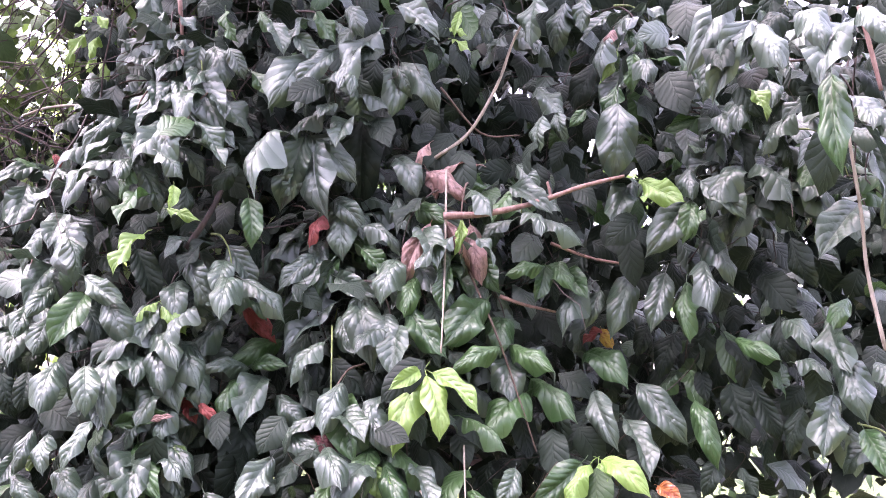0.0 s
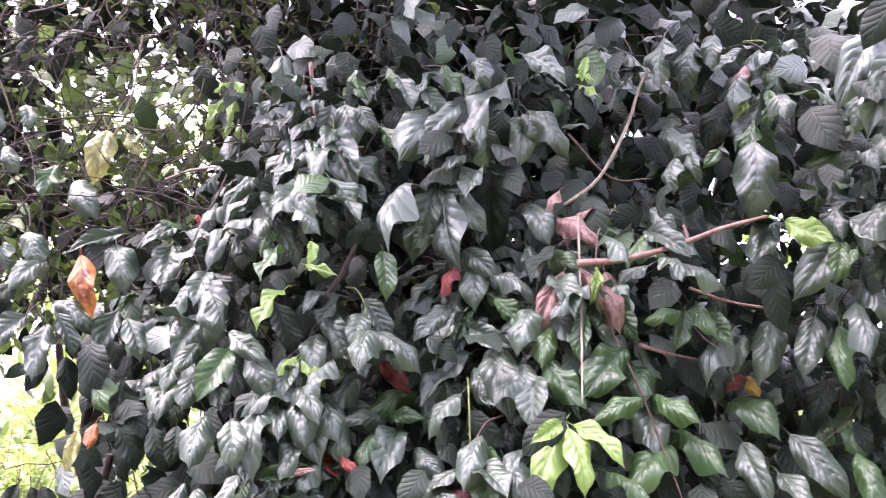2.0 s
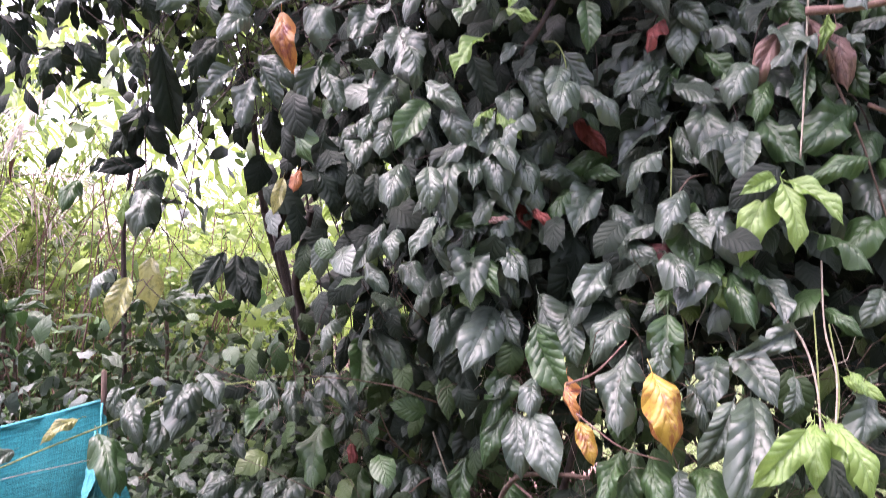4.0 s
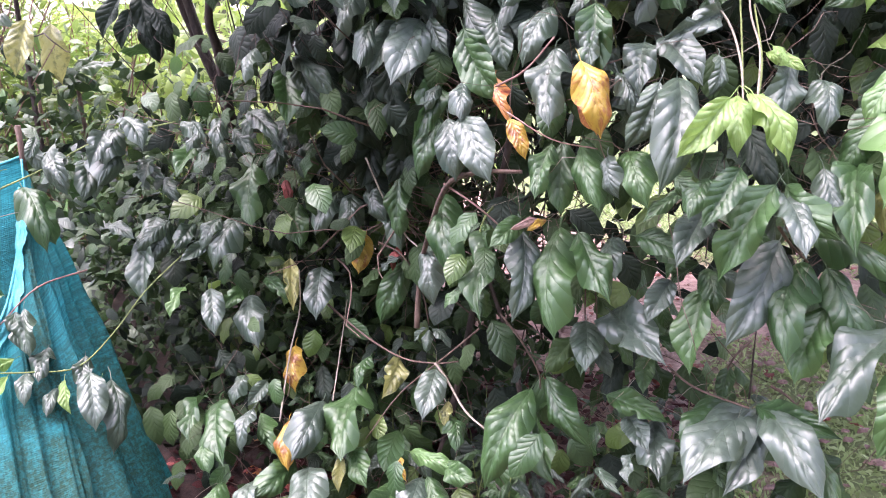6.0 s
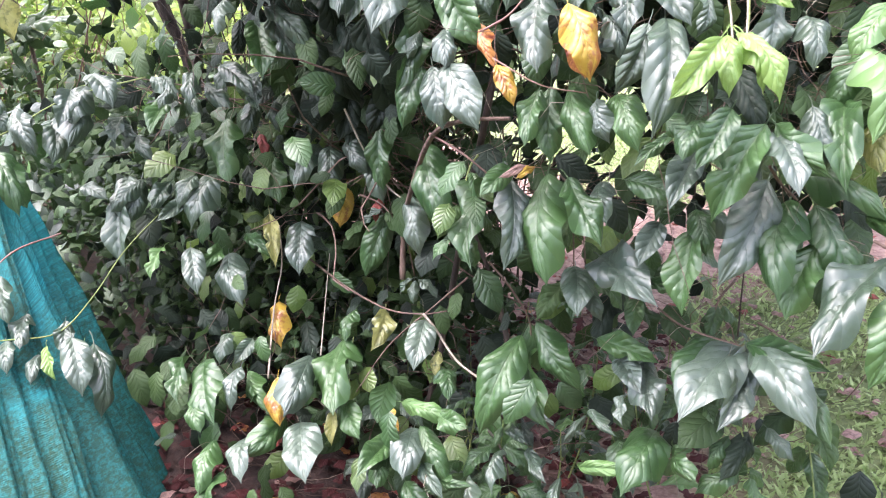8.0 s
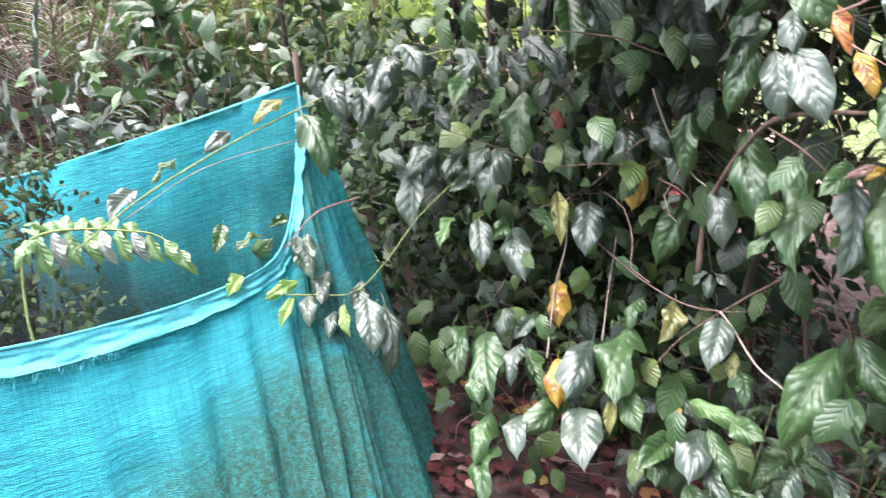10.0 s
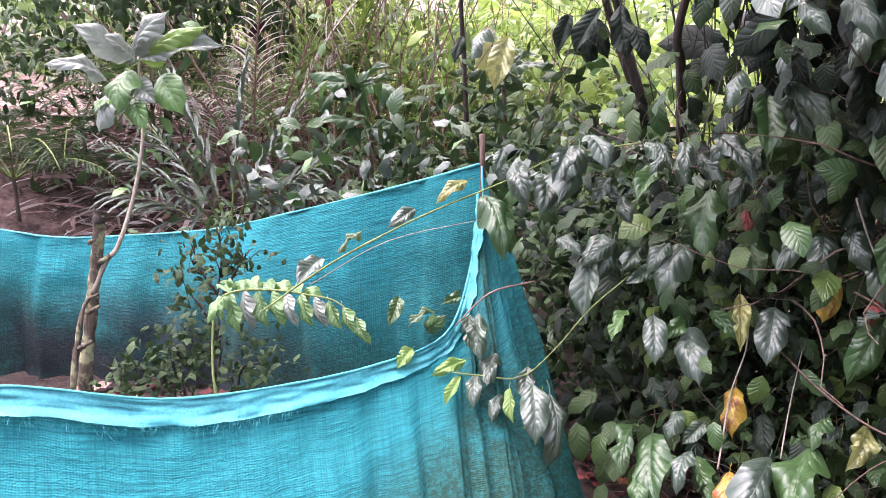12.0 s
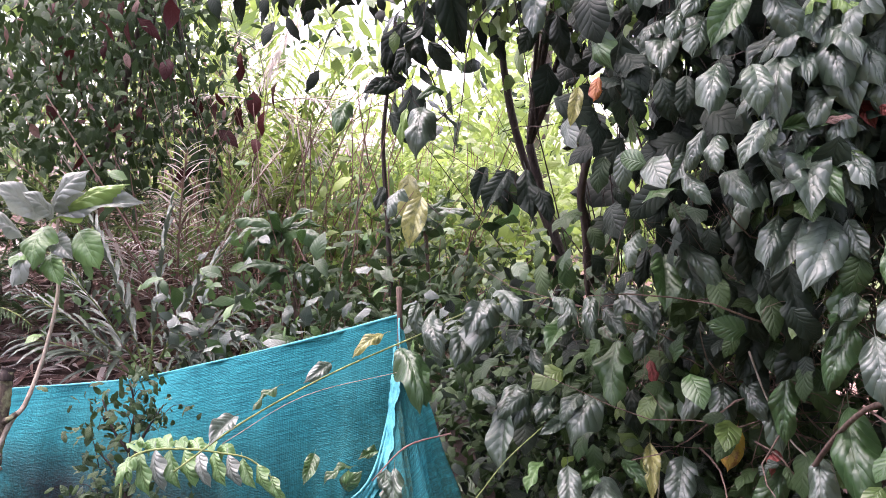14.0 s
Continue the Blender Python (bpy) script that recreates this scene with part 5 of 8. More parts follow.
leaves(net_vine,
       (-1.449, 1.959, 1.040, -1.441, 1.880, 0.972, 0.7, "p"),
       (-1.429, 1.994, 1.044, -1.421, 1.904, 0.966, 0.7, "d"),
       (-1.408, 2.010, 1.067, -1.348, 1.955, 1.009, 0.6, "d"),
       (-1.398, 1.951, 1.075, -1.318, 1.904, 1.014, 0.6, "p"),
       (-1.376, 2.028, 0.937, -1.322, 1.998, 0.921, 0.7, "d"),
       (-1.371, 2.040, 0.960, -1.359, 1.971, 0.914, 0.6, "d"),
       (-1.331, 2.024, 0.916, -1.282, 1.987, 0.869, 0.7, "d"),
       (-1.230, 2.003, 1.068, -1.193, 1.990, 1.014, 0.5, "d"),
       (-1.208, 2.011, 1.039, -1.225, 1.964, 0.997, 0.5, "d"))
leaves(net_vine,
       (-1.204, 2.070, 1.025, -1.154, 2.020, 0.969, 0.5, "d"))
leaves(shrub_right,
       (-0.386, 1.621, 0.122, -0.337, 1.558, 0.139, 0.6, "n"),
       (-0.370, 1.710, 0.281, -0.383, 1.617, 0.241, 0.4, "d"),
       (-0.352, 1.699, 0.347, -0.316, 1.641, 0.348, 0.4, "d"),
       (-0.314, 1.707, 0.293, -0.276, 1.604, 0.285, 0.35, "d"),
       (-0.243, 1.646, 0.263, -0.260, 1.580, 0.225, 0.4, "d"),
       (-0.206, 1.707, 0.215, -0.192, 1.553, 0.178, 0.3, "d"),
       (-0.204, 1.644, 0.293, -0.108, 1.596, 0.325, 0.35, "n"),
       (-0.113, 1.639, 0.307, -0.095, 1.580, 0.287, 0.6, "p"),
       (-0.046, 1.699, 0.360, -0.111, 1.544, 0.322, 0.7, "m"))
leaves(shrub_right,
       (-0.014, 1.654, 0.354, 0.015, 1.558, 0.344, 0.7, "m"),
       (-0.334, 1.759, 0.538, -0.404, 1.641, 0.385, 0.5, "m"),
       (-0.314, 1.805, 0.506, -0.273, 1.667, 0.385, 0.45, "m"),
       (-0.304, 1.770, 0.564, -0.216, 1.695, 0.462, 0.5, "m"),
       (-0.192, 1.711, 0.380, -0.231, 1.660, 0.351, 0.3, "d"),
       (-0.185, 1.685, 0.409, -0.138, 1.601, 0.404, 0.3, "d"),
       (-0.175, 1.713, 0.559, -0.066, 1.665, 0.540, 0.45, "m"),
       (-0.128, 1.703, 0.521, -0.093, 1.614, 0.501, 0.8, "p"),
       (-0.111, 1.644, 0.472, -0.121, 1.583, 0.443, 0.5, "p"))
leaves(shrub_right,
       (-0.076, 1.715, 0.515, -0.067, 1.579, 0.471, 0.6, "p"),
       (0.051, 1.737, 0.503, 0.028, 1.662, 0.398, 0.5, "k"),
       (0.056, 1.683, 0.590, -0.022, 1.555, 0.546, 0.6, "m"),
       (0.096, 1.645, 0.590, -0.015, 1.477, 0.536, 0.55, "p"),
       (0.105, 1.635, 0.591, 0.051, 1.485, 0.513, 0.45, "p"),
       (0.107, 1.572, 0.622, 0.173, 1.404, 0.565, 0.5, "p"),
       (0.129, 1.649, 0.401, 0.076, 1.574, 0.344, 0.5, "k"),
       (0.143, 1.554, 0.465, 0.178, 1.504, 0.437, 0.5, "d"),
       (0.182, 1.535, 0.592, 0.210, 1.416, 0.532, 0.4, "m"))
leaves(shrub_right,
       (-0.222, 1.717, 0.715, -0.214, 1.613, 0.663, 0.7, "d"),
       (-0.173, 1.717, 0.738, -0.083, 1.572, 0.708, 0.65, "p"),
       (-0.129, 1.800, 0.643, -0.173, 1.727, 0.553, 0.6, "k"),
       (-0.085, 1.639, 0.720, -0.019, 1.606, 0.698, 0.5, "m"),
       (-0.065, 1.647, 0.832, -0.100, 1.583, 0.778, 0.6, "p"),
       (-0.002, 1.625, 0.827, -0.026, 1.545, 0.709, 0.6, "m"),
       (0.093, 1.563, 0.631, 0.206, 1.493, 0.622, 0.45, "m"),
       (0.195, 1.541, 0.840, 0.142, 1.482, 0.732, 0.6, "m"),
       (0.278, 1.597, 0.868, 0.371, 1.411, 0.862, 0.25, "m"))
leaves(shrub_right,
       (0.303, 1.437, 0.794, 0.251, 1.363, 0.672, 0.55, "m"),
       (0.307, 1.522, 0.819, 0.166, 1.350, 0.735, 0.45, "d"),
       (0.371, 1.405, 0.786, 0.308, 1.339, 0.709, 0.6, "p"),
       (-0.397, 1.814, 0.880, -0.420, 1.630, 0.755, 0.4, "m"),
       (-0.355, 1.700, 0.904, -0.348, 1.583, 0.773, 0.5, "p"),
       (-0.351, 1.669, 0.931, -0.392, 1.597, 0.898, 0.6, "m"),
       (-0.301, 1.658, 0.931, -0.355, 1.609, 0.926, 0.35, "b"),
       (-0.300, 1.643, 0.937, -0.328, 1.612, 0.924, 0.4, "y"),
       (-0.292, 1.631, 1.083, -0.310, 1.561, 1.006, 0.5, "m"))
leaves(shrub_right,
       (-0.279, 1.711, 0.908, -0.274, 1.569, 0.757, 0.5, "m"),
       (-0.273, 1.666, 1.084, -0.270, 1.614, 0.970, 0.6, "m"),
       (-0.239, 1.657, 0.913, -0.179, 1.567, 0.824, 0.5, "m"),
       (-0.237, 1.656, 1.089, -0.203, 1.551, 0.996, 0.45, "m"),
       (-0.188, 1.589, 1.071, -0.168, 1.548, 1.010, 0.6, "p"),
       (-0.177, 1.679, 0.900, -0.167, 1.597, 0.852, 0.6, "d"),
       (-0.154, 1.618, 1.075, -0.121, 1.524, 1.005, 0.55, "m"),
       (-0.134, 1.602, 0.924, -0.049, 1.561, 0.902, 0.55, "m"),
       (-0.077, 1.515, 1.058, -0.041, 1.463, 1.028, 0.6, "m"))
leaves(shrub_right,
       (-0.057, 1.558, 1.017, -0.115, 1.521, 0.976, 0.4, "m"),
       (-0.021, 1.506, 1.050, -0.049, 1.443, 1.004, 0.6, "m"),
       (-0.014, 1.577, 0.989, -0.059, 1.479, 0.919, 0.5, "d"),
       (0.025, 1.489, 1.071, -0.025, 1.429, 0.996, 0.5, "m"),
       (0.044, 1.649, 1.120, 0.084, 1.582, 1.024, 0.5, "k"),
       (0.085, 1.521, 1.041, 0.011, 1.465, 0.909, 0.5, "m"),
       (0.096, 1.544, 1.024, 0.119, 1.416, 0.964, 0.55, "p"),
       (0.104, 1.542, 1.038, 0.173, 1.476, 0.971, 0.5, "m"),
       (0.111, 1.597, 0.930, 0.036, 1.492, 0.791, 0.5, "p"))
leaves(shrub_right,
       (0.154, 1.609, 0.891, 0.117, 1.459, 0.782, 0.45, "m"),
       (0.161, 1.553, 1.065, 0.178, 1.506, 0.971, 0.5, "d"),
       (0.164, 1.639, 0.929, 0.272, 1.521, 0.894, 0.4, "m"),
       (0.188, 1.579, 0.891, 0.240, 1.500, 0.762, 0.5, "m"),
       (0.228, 1.623, 1.069, 0.206, 1.479, 0.958, 0.45, "m"),
       (0.281, 1.601, 1.052, 0.270, 1.530, 0.970, 0.6, "q"),
       (0.307, 1.639, 1.074, 0.307, 1.532, 1.006, 0.45, "d"),
       (0.404, 1.633, 1.112, 0.376, 1.609, 1.047, 0.5, "d"),
       (0.454, 1.714, 1.027, 0.370, 1.676, 0.888, 0.5, "k"))
leaves(shrub_right,
       (-0.430, 1.800, 1.302, -0.402, 1.763, 1.219, 0.7, "d"),
       (-0.413, 1.725, 1.195, -0.382, 1.679, 1.124, 0.35, "o"),
       (-0.368, 1.611, 1.130, -0.337, 1.585, 1.069, 0.5, "y"),
       (-0.294, 1.669, 1.253, -0.293, 1.568, 1.140, 0.6, "d"),
       (-0.242, 1.592, 1.234, -0.204, 1.546, 1.123, 0.75, "y"),
       (-0.235, 1.628, 1.194, -0.211, 1.581, 1.119, 0.6, "o"),
       (-0.217, 1.650, 1.296, -0.229, 1.611, 1.219, 0.65, "d"),
       (-0.180, 1.641, 1.212, -0.152, 1.590, 1.146, 0.4, "d"),
       (-0.136, 1.673, 1.263, -0.140, 1.601, 1.186, 0.65, "d"))
leaves(shrub_right,
       (-0.107, 1.575, 1.200, -0.153, 1.545, 1.100, 0.5, "d"),
       (-0.104, 1.689, 1.272, -0.044, 1.605, 1.205, 0.6, "d"),
       (-0.078, 1.614, 1.205, -0.096, 1.462, 1.054, 0.45, "d"),
       (-0.010, 1.641, 1.242, -0.023, 1.605, 1.181, 0.55, "d"),
       (0.000, 1.482, 1.183, -0.067, 1.449, 1.102, 0.5, "l"),
       (0.017, 1.544, 1.182, 0.017, 1.481, 1.103, 0.45, "l"),
       (0.032, 1.550, 1.184, 0.069, 1.503, 1.107, 0.4, "l"),
       (0.039, 1.581, 1.182, 0.061, 1.548, 1.149, 0.5, "l"),
       (0.042, 1.542, 1.182, 0.090, 1.486, 1.093, 0.45, "l"))
leaves(shrub_right,
       (0.070, 1.665, 1.246, 0.123, 1.620, 1.222, 0.45, "l"),
       (0.077, 1.645, 1.258, 0.097, 1.613, 1.230, 0.5, "l"),
       (0.113, 1.665, 1.236, 0.096, 1.607, 1.146, 0.65, "d"),
       (0.160, 1.658, 1.201, 0.160, 1.575, 1.132, 0.6, "d"),
       (0.252, 1.624, 1.142, 0.205, 1.603, 1.054, 0.6, "m"),
       (0.268, 1.661, 1.144, 0.252, 1.522, 1.031, 0.5, "n"),
       (0.295, 1.677, 1.221, 0.240, 1.641, 1.139, 0.6, "n"),
       (0.303, 1.648, 1.142, 0.360, 1.566, 1.039, 0.5, "n"),
       (0.316, 1.732, 1.226, 0.398, 1.680, 1.164, 0.45, "m"))



def at_plant(ob, plant):
    """Puts a part built in world places under its plant."""
    ob.parent = plant
    ob.matrix_basis = Matrix.Translation(-plant.location)
    return ob


def twig_window(x, y, z):
    """A thin place in the vine, where bare twigs show against the light."""
    turn, rise = math.degrees(math.atan2(-x - 0.2, y - 0.08)), math.degrees(math.atan2(z - 1.48, math.hypot(x + 0.2, y - 0.08)))
    return ((turn - 26.0) / 8.0) ** 2 + ((rise - 21.0) / 6.0) ** 2 > 0.8 + 0.5 * math.sin(turn * 1.9 + rise * 1.3)


def hollow(x, y, z):
    """False inside the dark hollow in the vine, where the brown twigs show."""
    turn, rise = math.degrees(math.atan2(-x - 0.3, y - 0.06)), math.degrees(math.atan2(z - 1.42, math.hypot(x + 0.3, y - 0.06)))
    return ((turn - 10.5) / 7.0) ** 2 + ((rise + 9.0) / 8.0) ** 2 > 1.0


def fill(plant, count, near, far, tints, seed, spread=0.10, size=(0.085, 0.135), low=0.0):
    """The leaves behind the front ones, one mesh a tint."""
    rng = np.random.default_rng(seed)
    front = np.array([p for p in PLACED[plant.name] if p[0] > -1.15 and p[1] > 1.3])
    eye = np.array([-0.15, 0.05, 1.5])
    for n, (tint, share) in enumerate(tints):
        k = int(count * share)
        pick = front[rng.integers(0, len(front), k)]
        away = pick - eye
        away /= np.linalg.norm(away, axis=1, keepdims=True)
        at = pick + away * rng.uniform(near, far, (k, 1)) + rng.normal(size=(k, 3)) * spread
        at = at[at[:, 2] > low + 0.12]
        at = at[np.array([twig_window(*p) for p in at])]
        k = len(at)
        way = rng.normal(size=(k, 3)) * 0.55 + np.array([0, -0.25, -0.85])
        face = rng.normal(size=(k, 3)) * 0.5 + np.array([0, -0.6, 0.7])
        ob = many("foliage", at, way, face, rng.uniform(*size, k), rng.uniform(0.45, 0.7, k), LEAF[tint], label="leaves crowded behind the outer ones")
        at_plant(ob, plant)


def shoots(plant, count, tints, seed, near=0.05, far=0.16, jitter=0.07, size=(0.095, 0.145), nodes=(2, 3), keep=None, low=0.1):
    """Hanging side shoots: a thin stem with leaves in drooping pairs and a tuft at its end."""
    rnd = random.Random(seed)
    front = [p for p in PLACED[plant.name] if p[0] > -0.98 and p[1] > 1.3]
    tufts = [Vector(rnd.choice(front)) for _ in range(max(6, count // 3))]
    eye = Vector((-0.15, 0.05, 1.5))
    for n in range(count):
        p = Vector(rnd.choice(tufts)) + Vector((0, 0, rnd.uniform(-0.12, 0.06)))
        away = (p - eye).normalized()
        p = p + away * rnd.uniform(near, far) + Vector((rnd.gauss(0, jitter), rnd.gauss(0, 0.03), rnd.gauss(0, jitter)))
        if p.z < low + 0.15 or noise.noise(p * 4.5) < -0.08 or (keep and not keep(p.x, p.y, p.z)):
            continue
        a = rnd.uniform(-1.2, 1.2) - math.pi / 2
        out = Vector((math.cos(a), math.sin(a), 0))
        span = rnd.uniform(0.08, 0.16)
        line = [p - out * 0.5 * span + Vector((0, 0, 0.25 * span)), p + Vector((0, 0, 0.12 * span)), p + out * 0.4 * span - Vector((0, 0, 0.35 * span)), p + out * 0.55 * span - Vector((0, 0, 0.9 * span))]
        spray = stem(plant, "shoot", line, 0.0028, 0.0014, rnd.choice((STEM, STEM_GREEN, STEM_DARK)), seed + n, "", 0.1, 5)
        count_nodes = rnd.randint(*nodes)
        tint = rnd.choice(tints)
        turn = rnd.uniform(0, 3.1)
        big = rnd.uniform(*size)
        for k in range(count_nodes):
            q = line[1].lerp(line[3], k / max(1, count_nodes - 1))
            turn += 1.4
            for h in range(2 if k < count_nodes - 1 else 3):
                w = turn + 3.14159 * h * (1.0 if k < count_nodes - 1 else 0.667) + rnd.gauss(0, 0.25)
                way = Vector((math.cos(w), 0.8 * math.sin(w) - 0.30, -rnd.uniform(0.45, 1.5))).normalized()
                long = big * rnd.uniform(0.75, 1.12) * (1.0 if k else 0.9)
                face = Vector((0.7 * way.x, -0.55, 0.75)) + Vector((rnd.gauss(0, 0.2), 0, rnd.gauss(0, 0.2)))
                leaf = part("leaf", leaf_mesh(rnd.choice(tints) if rnd.random() < 0.25 else tint, rnd.randrange(len(SHAPES))), spray)
                leaf.matrix_basis = leaf_pose(q + way * 0.2 * long, q + way * 1.2 * long, rnd.uniform(0.40, 0.52), face)


# mostly the darkened copy k, so gaps between front leaves look shaded
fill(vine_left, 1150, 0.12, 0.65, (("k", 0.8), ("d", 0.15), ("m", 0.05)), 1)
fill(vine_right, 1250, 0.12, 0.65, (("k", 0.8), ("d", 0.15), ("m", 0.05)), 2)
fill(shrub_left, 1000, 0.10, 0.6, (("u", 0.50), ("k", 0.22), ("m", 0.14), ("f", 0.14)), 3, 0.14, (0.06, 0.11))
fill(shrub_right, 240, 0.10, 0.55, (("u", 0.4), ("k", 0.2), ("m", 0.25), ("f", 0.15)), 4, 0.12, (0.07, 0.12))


def stem(plant, name, points, r0, r1, material, seed=0, label="", knots=0.08, sides=6):
    return at_plant(part(name, tube(name, points, r0, r1, material, sides, 5, knots, seed), None, label), plant)


stem(vine_right, "broken_twig", [(-0.001, 1.937, 1.948), (0.097, 1.945, 1.955), (0.217, 1.969, 1.986), (0.323, 1.965, 2.023), (0.418, 1.938, 2.042)], 0.009, 0.004, STEM_PINK, 1, "bare pinkish-brown broken twig")
stem(vine_right, "side_shoot", [(0.251, 1.972, 1.995), (0.248, 1.973, 2.018), (0.243, 1.974, 2.036)], 0.004, 0.003, STEM_PINK, 2, "")
stem(vine_right, "stem", [(-0.022, 2.058, 2.114), (0.062, 2.058, 2.179), (0.134, 2.071, 2.306), (0.171, 2.069, 2.409), (0.199, 2.059, 2.465)], 0.005, 0.003, STEM_PALE, 3, "thin pale curving stem")
stem(vine_right, "stem", [(0.006, 1.983, 2.068), (0.003, 1.927, 1.871), (-0.001, 1.858, 1.737), (-0.006, 1.799, 1.633)], 0.003, 0.002, STEM_PALE, 4, "")
stem(vine_right, "stem", [(0.262, 2.075, 1.905), (0.355, 2.094, 1.873), (0.451, 2.093, 1.854)], 0.004, 0.003, STEM_PINK, 5, "")
stem(vine_right, "stem", [(0.132, 2.001, 1.768), (0.194, 2.032, 1.750), (0.277, 2.104, 1.738)], 0.005, 0.003, STEM_PINK, 6, "")
stem(vine_right, "stem", [(0.058, 1.969, 1.824), (0.108, 1.945, 1.705), (0.146, 1.953, 1.604), (0.203, 1.918, 1.420)], 0.003, 0.002, STEM, 7, "")
stem(vine_right, "stem", [(-0.008, 2.063, 2.297), (0.091, 2.080, 2.185), (0.191, 2.095, 2.182)], 0.003, 0.002, STEM, 8, "")
stem(vine_right, "stem", [(0.820, 1.690, 2.080), (0.841, 1.700, 1.907), (0.845, 1.700, 1.793), (0.856, 1.672, 1.636)], 0.004, 0.004, STEM_PALE, 9, "")
stem(vine_right, "stem", [(0.735, 1.444, 2.237), (0.760, 1.458, 2.148), (0.774, 1.464, 2.088)], 0.005, 0.004, STEM_PINK, 10, "")
stem(vine_left, "stem", [(-1.141, 2.241, 2.278), (-1.055, 2.218, 2.295), (-0.909, 2.142, 2.279)], 0.004, 0.003, STEM_PALE, 11, "")
stem(vine_left, "stem", [(-0.678, 2.086, 2.538), (-0.674, 2.104, 2.454), (-0.659, 2.082, 2.356)], 0.006, 0.004, STEM_PINK, 12, "")
stem(vine_left, "stem", [(-0.591, 1.944, 1.874), (-0.539, 1.934, 1.951), (-0.508, 1.953, 2.035)], 0.008, 0.006, STEM_DARK, 13, "")
stem(vine_left, "stem", [(-1.094, 1.967, 2.587), (-1.183, 2.096, 2.472), (-1.286, 2.187, 2.379)], 0.003, 0.002, STEM_PALE, 14, "")
stem(vine_left, "stem", [(-1.412, 1.815, 2.495), (-1.423, 1.906, 2.423), (-1.428, 1.961, 2.364)], 0.003, 0.002, STEM_PALE, 15, "")
stem(vine_left, "tendril", [(-0.805, 0.716, 1.979), (-0.839, 0.726, 1.904), (-0.861, 0.722, 1.847), (-0.874, 0.738, 1.790), (-0.871, 0.769, 1.753), (-0.846, 0.812, 1.736), (-0.786, 0.855, 1.727), (-0.729, 0.883, 1.726), (-0.717, 0.889, 1.737), (-0.727, 0.881, 1.767), (-0.742, 0.873, 1.783)], 0.0028, 0.0018, STEM_GREEN, 16, "pale green looping tendril")
stem(vine_left, "trunk", [(-1.334, 2.417, 1.005), (-1.315, 2.328, 1.220), (-1.309, 2.274, 1.321), (-1.245, 2.223, 1.515)], 0.015, 0.011, STEM_DARK, 17, "ruddy trunk")
stem(shrub_right, "stem", [(0.027, 1.514, 1.124), (0.030, 1.643, 1.230), (0.029, 1.780, 1.350)], 0.0019, 0.0019, STEM_GREEN, 18, "")
stem(shrub_right, "stem", [(0.048, 1.558, 1.148), (0.062, 1.644, 1.229), (0.054, 1.762, 1.328)], 0.0019, 0.0019, STEM_GREEN, 18, "")
stem(shrub_right, "stem", [(-0.047, 1.756, 1.360), (0.005, 1.702, 1.300), (0.025, 1.623, 1.232), (0.027, 1.541, 1.162)], 0.0025, 0.0019, STEM_PALE, 19, "")
stem(shrub_right, "stem", [(0.042, 1.829, 1.442), (0.044, 1.731, 1.321), (0.057, 1.647, 1.251), (0.050, 1.559, 1.170)], 0.0019, 0.0019, STEM_PALE, 20, "")
stem(shrub_left, "twig", [(-0.922, 2.087, 0.579), (-0.806, 2.029, 0.525), (-0.672, 1.921, 0.515), (-0.579, 1.885, 0.523), (-0.518, 1.860, 0.543)], 0.0031, 0.0019, STEM, 21, "")
stem(shrub_left, "twig", [(-0.456, 1.790, 0.653), (-0.545, 1.863, 0.555), (-0.655, 1.850, 0.455), (-0.728, 1.798, 0.352)], 0.0025, 0.0012, STEM, 22, "")
stem(shrub_left, "twig", [(-0.574, 1.867, 0.531), (-0.542, 1.839, 0.508), (-0.480, 1.760, 0.469), (-0.420, 1.706, 0.454)], 0.0031, 0.0025, STEM_PALE, 23, "")
stem(shrub_left, "twig", [(-0.779, 2.012, 0.986), (-0.738, 2.022, 0.882), (-0.680, 2.000, 0.803), (-0.639, 1.959, 0.786)], 0.0025, 0.0019, STEM_PALE, 24, "")
stem(shrub_left, "branch", [(-0.640, 1.947, 0.584), (-0.637, 1.972, 0.712), (-0.592, 1.881, 0.833), (-0.504, 1.685, 0.985), (-0.429, 1.610, 1.028), (-0.342, 1.603, 1.034)], 0.007, 0.004, STEM, 25, "")
stem(shrub_left, "twig", [(-0.509, 1.690, 0.989), (-0.436, 1.637, 0.961), (-0.385, 1.656, 0.913)], 0.0025, 0.0019, STEM_PINK, 26, "")
stem(shrub_left, "twig", [(-0.965, 1.844, 0.351), (-1.004, 2.012, 0.461), (-0.994, 2.068, 0.567), (-1.007, 2.107, 0.664)], 0.0025, 0.0019, STEM_PALE, 27, "")
stem(shrub_left, "twig", [(-0.843, 1.894, 0.396), (-0.864, 2.014, 0.482), (-0.869, 2.093, 0.594)], 0.0019, 0.0012, STEM_PALE, 28, "")
stem(shrub_right, "twig", [(-0.401, 1.730, 0.714), (-0.352, 1.722, 0.656), (-0.317, 1.728, 0.591), (-0.312, 1.731, 0.551)], 0.0025, 0.0019, STEM, 29, "")
stem(shrub_right, "twig", [(-0.379, 1.649, 1.137), (-0.290, 1.608, 1.094), (-0.207, 1.601, 1.080)], 0.0019, 0.0012, STEM_PINK, 30, "")
stem(shrub_right, "twig", [(-0.410, 1.706, 1.180), (-0.352, 1.690, 1.212), (-0.300, 1.707, 1.273)], 0.0025, 0.0019, STEM_PINK, 31, "")
stem(shrub_right, "twig", [(0.096, 1.520, 0.971), (0.119, 1.537, 0.939), (0.152, 1.549, 0.906)], 0.0031, 0.0019, STEM, 32, "")
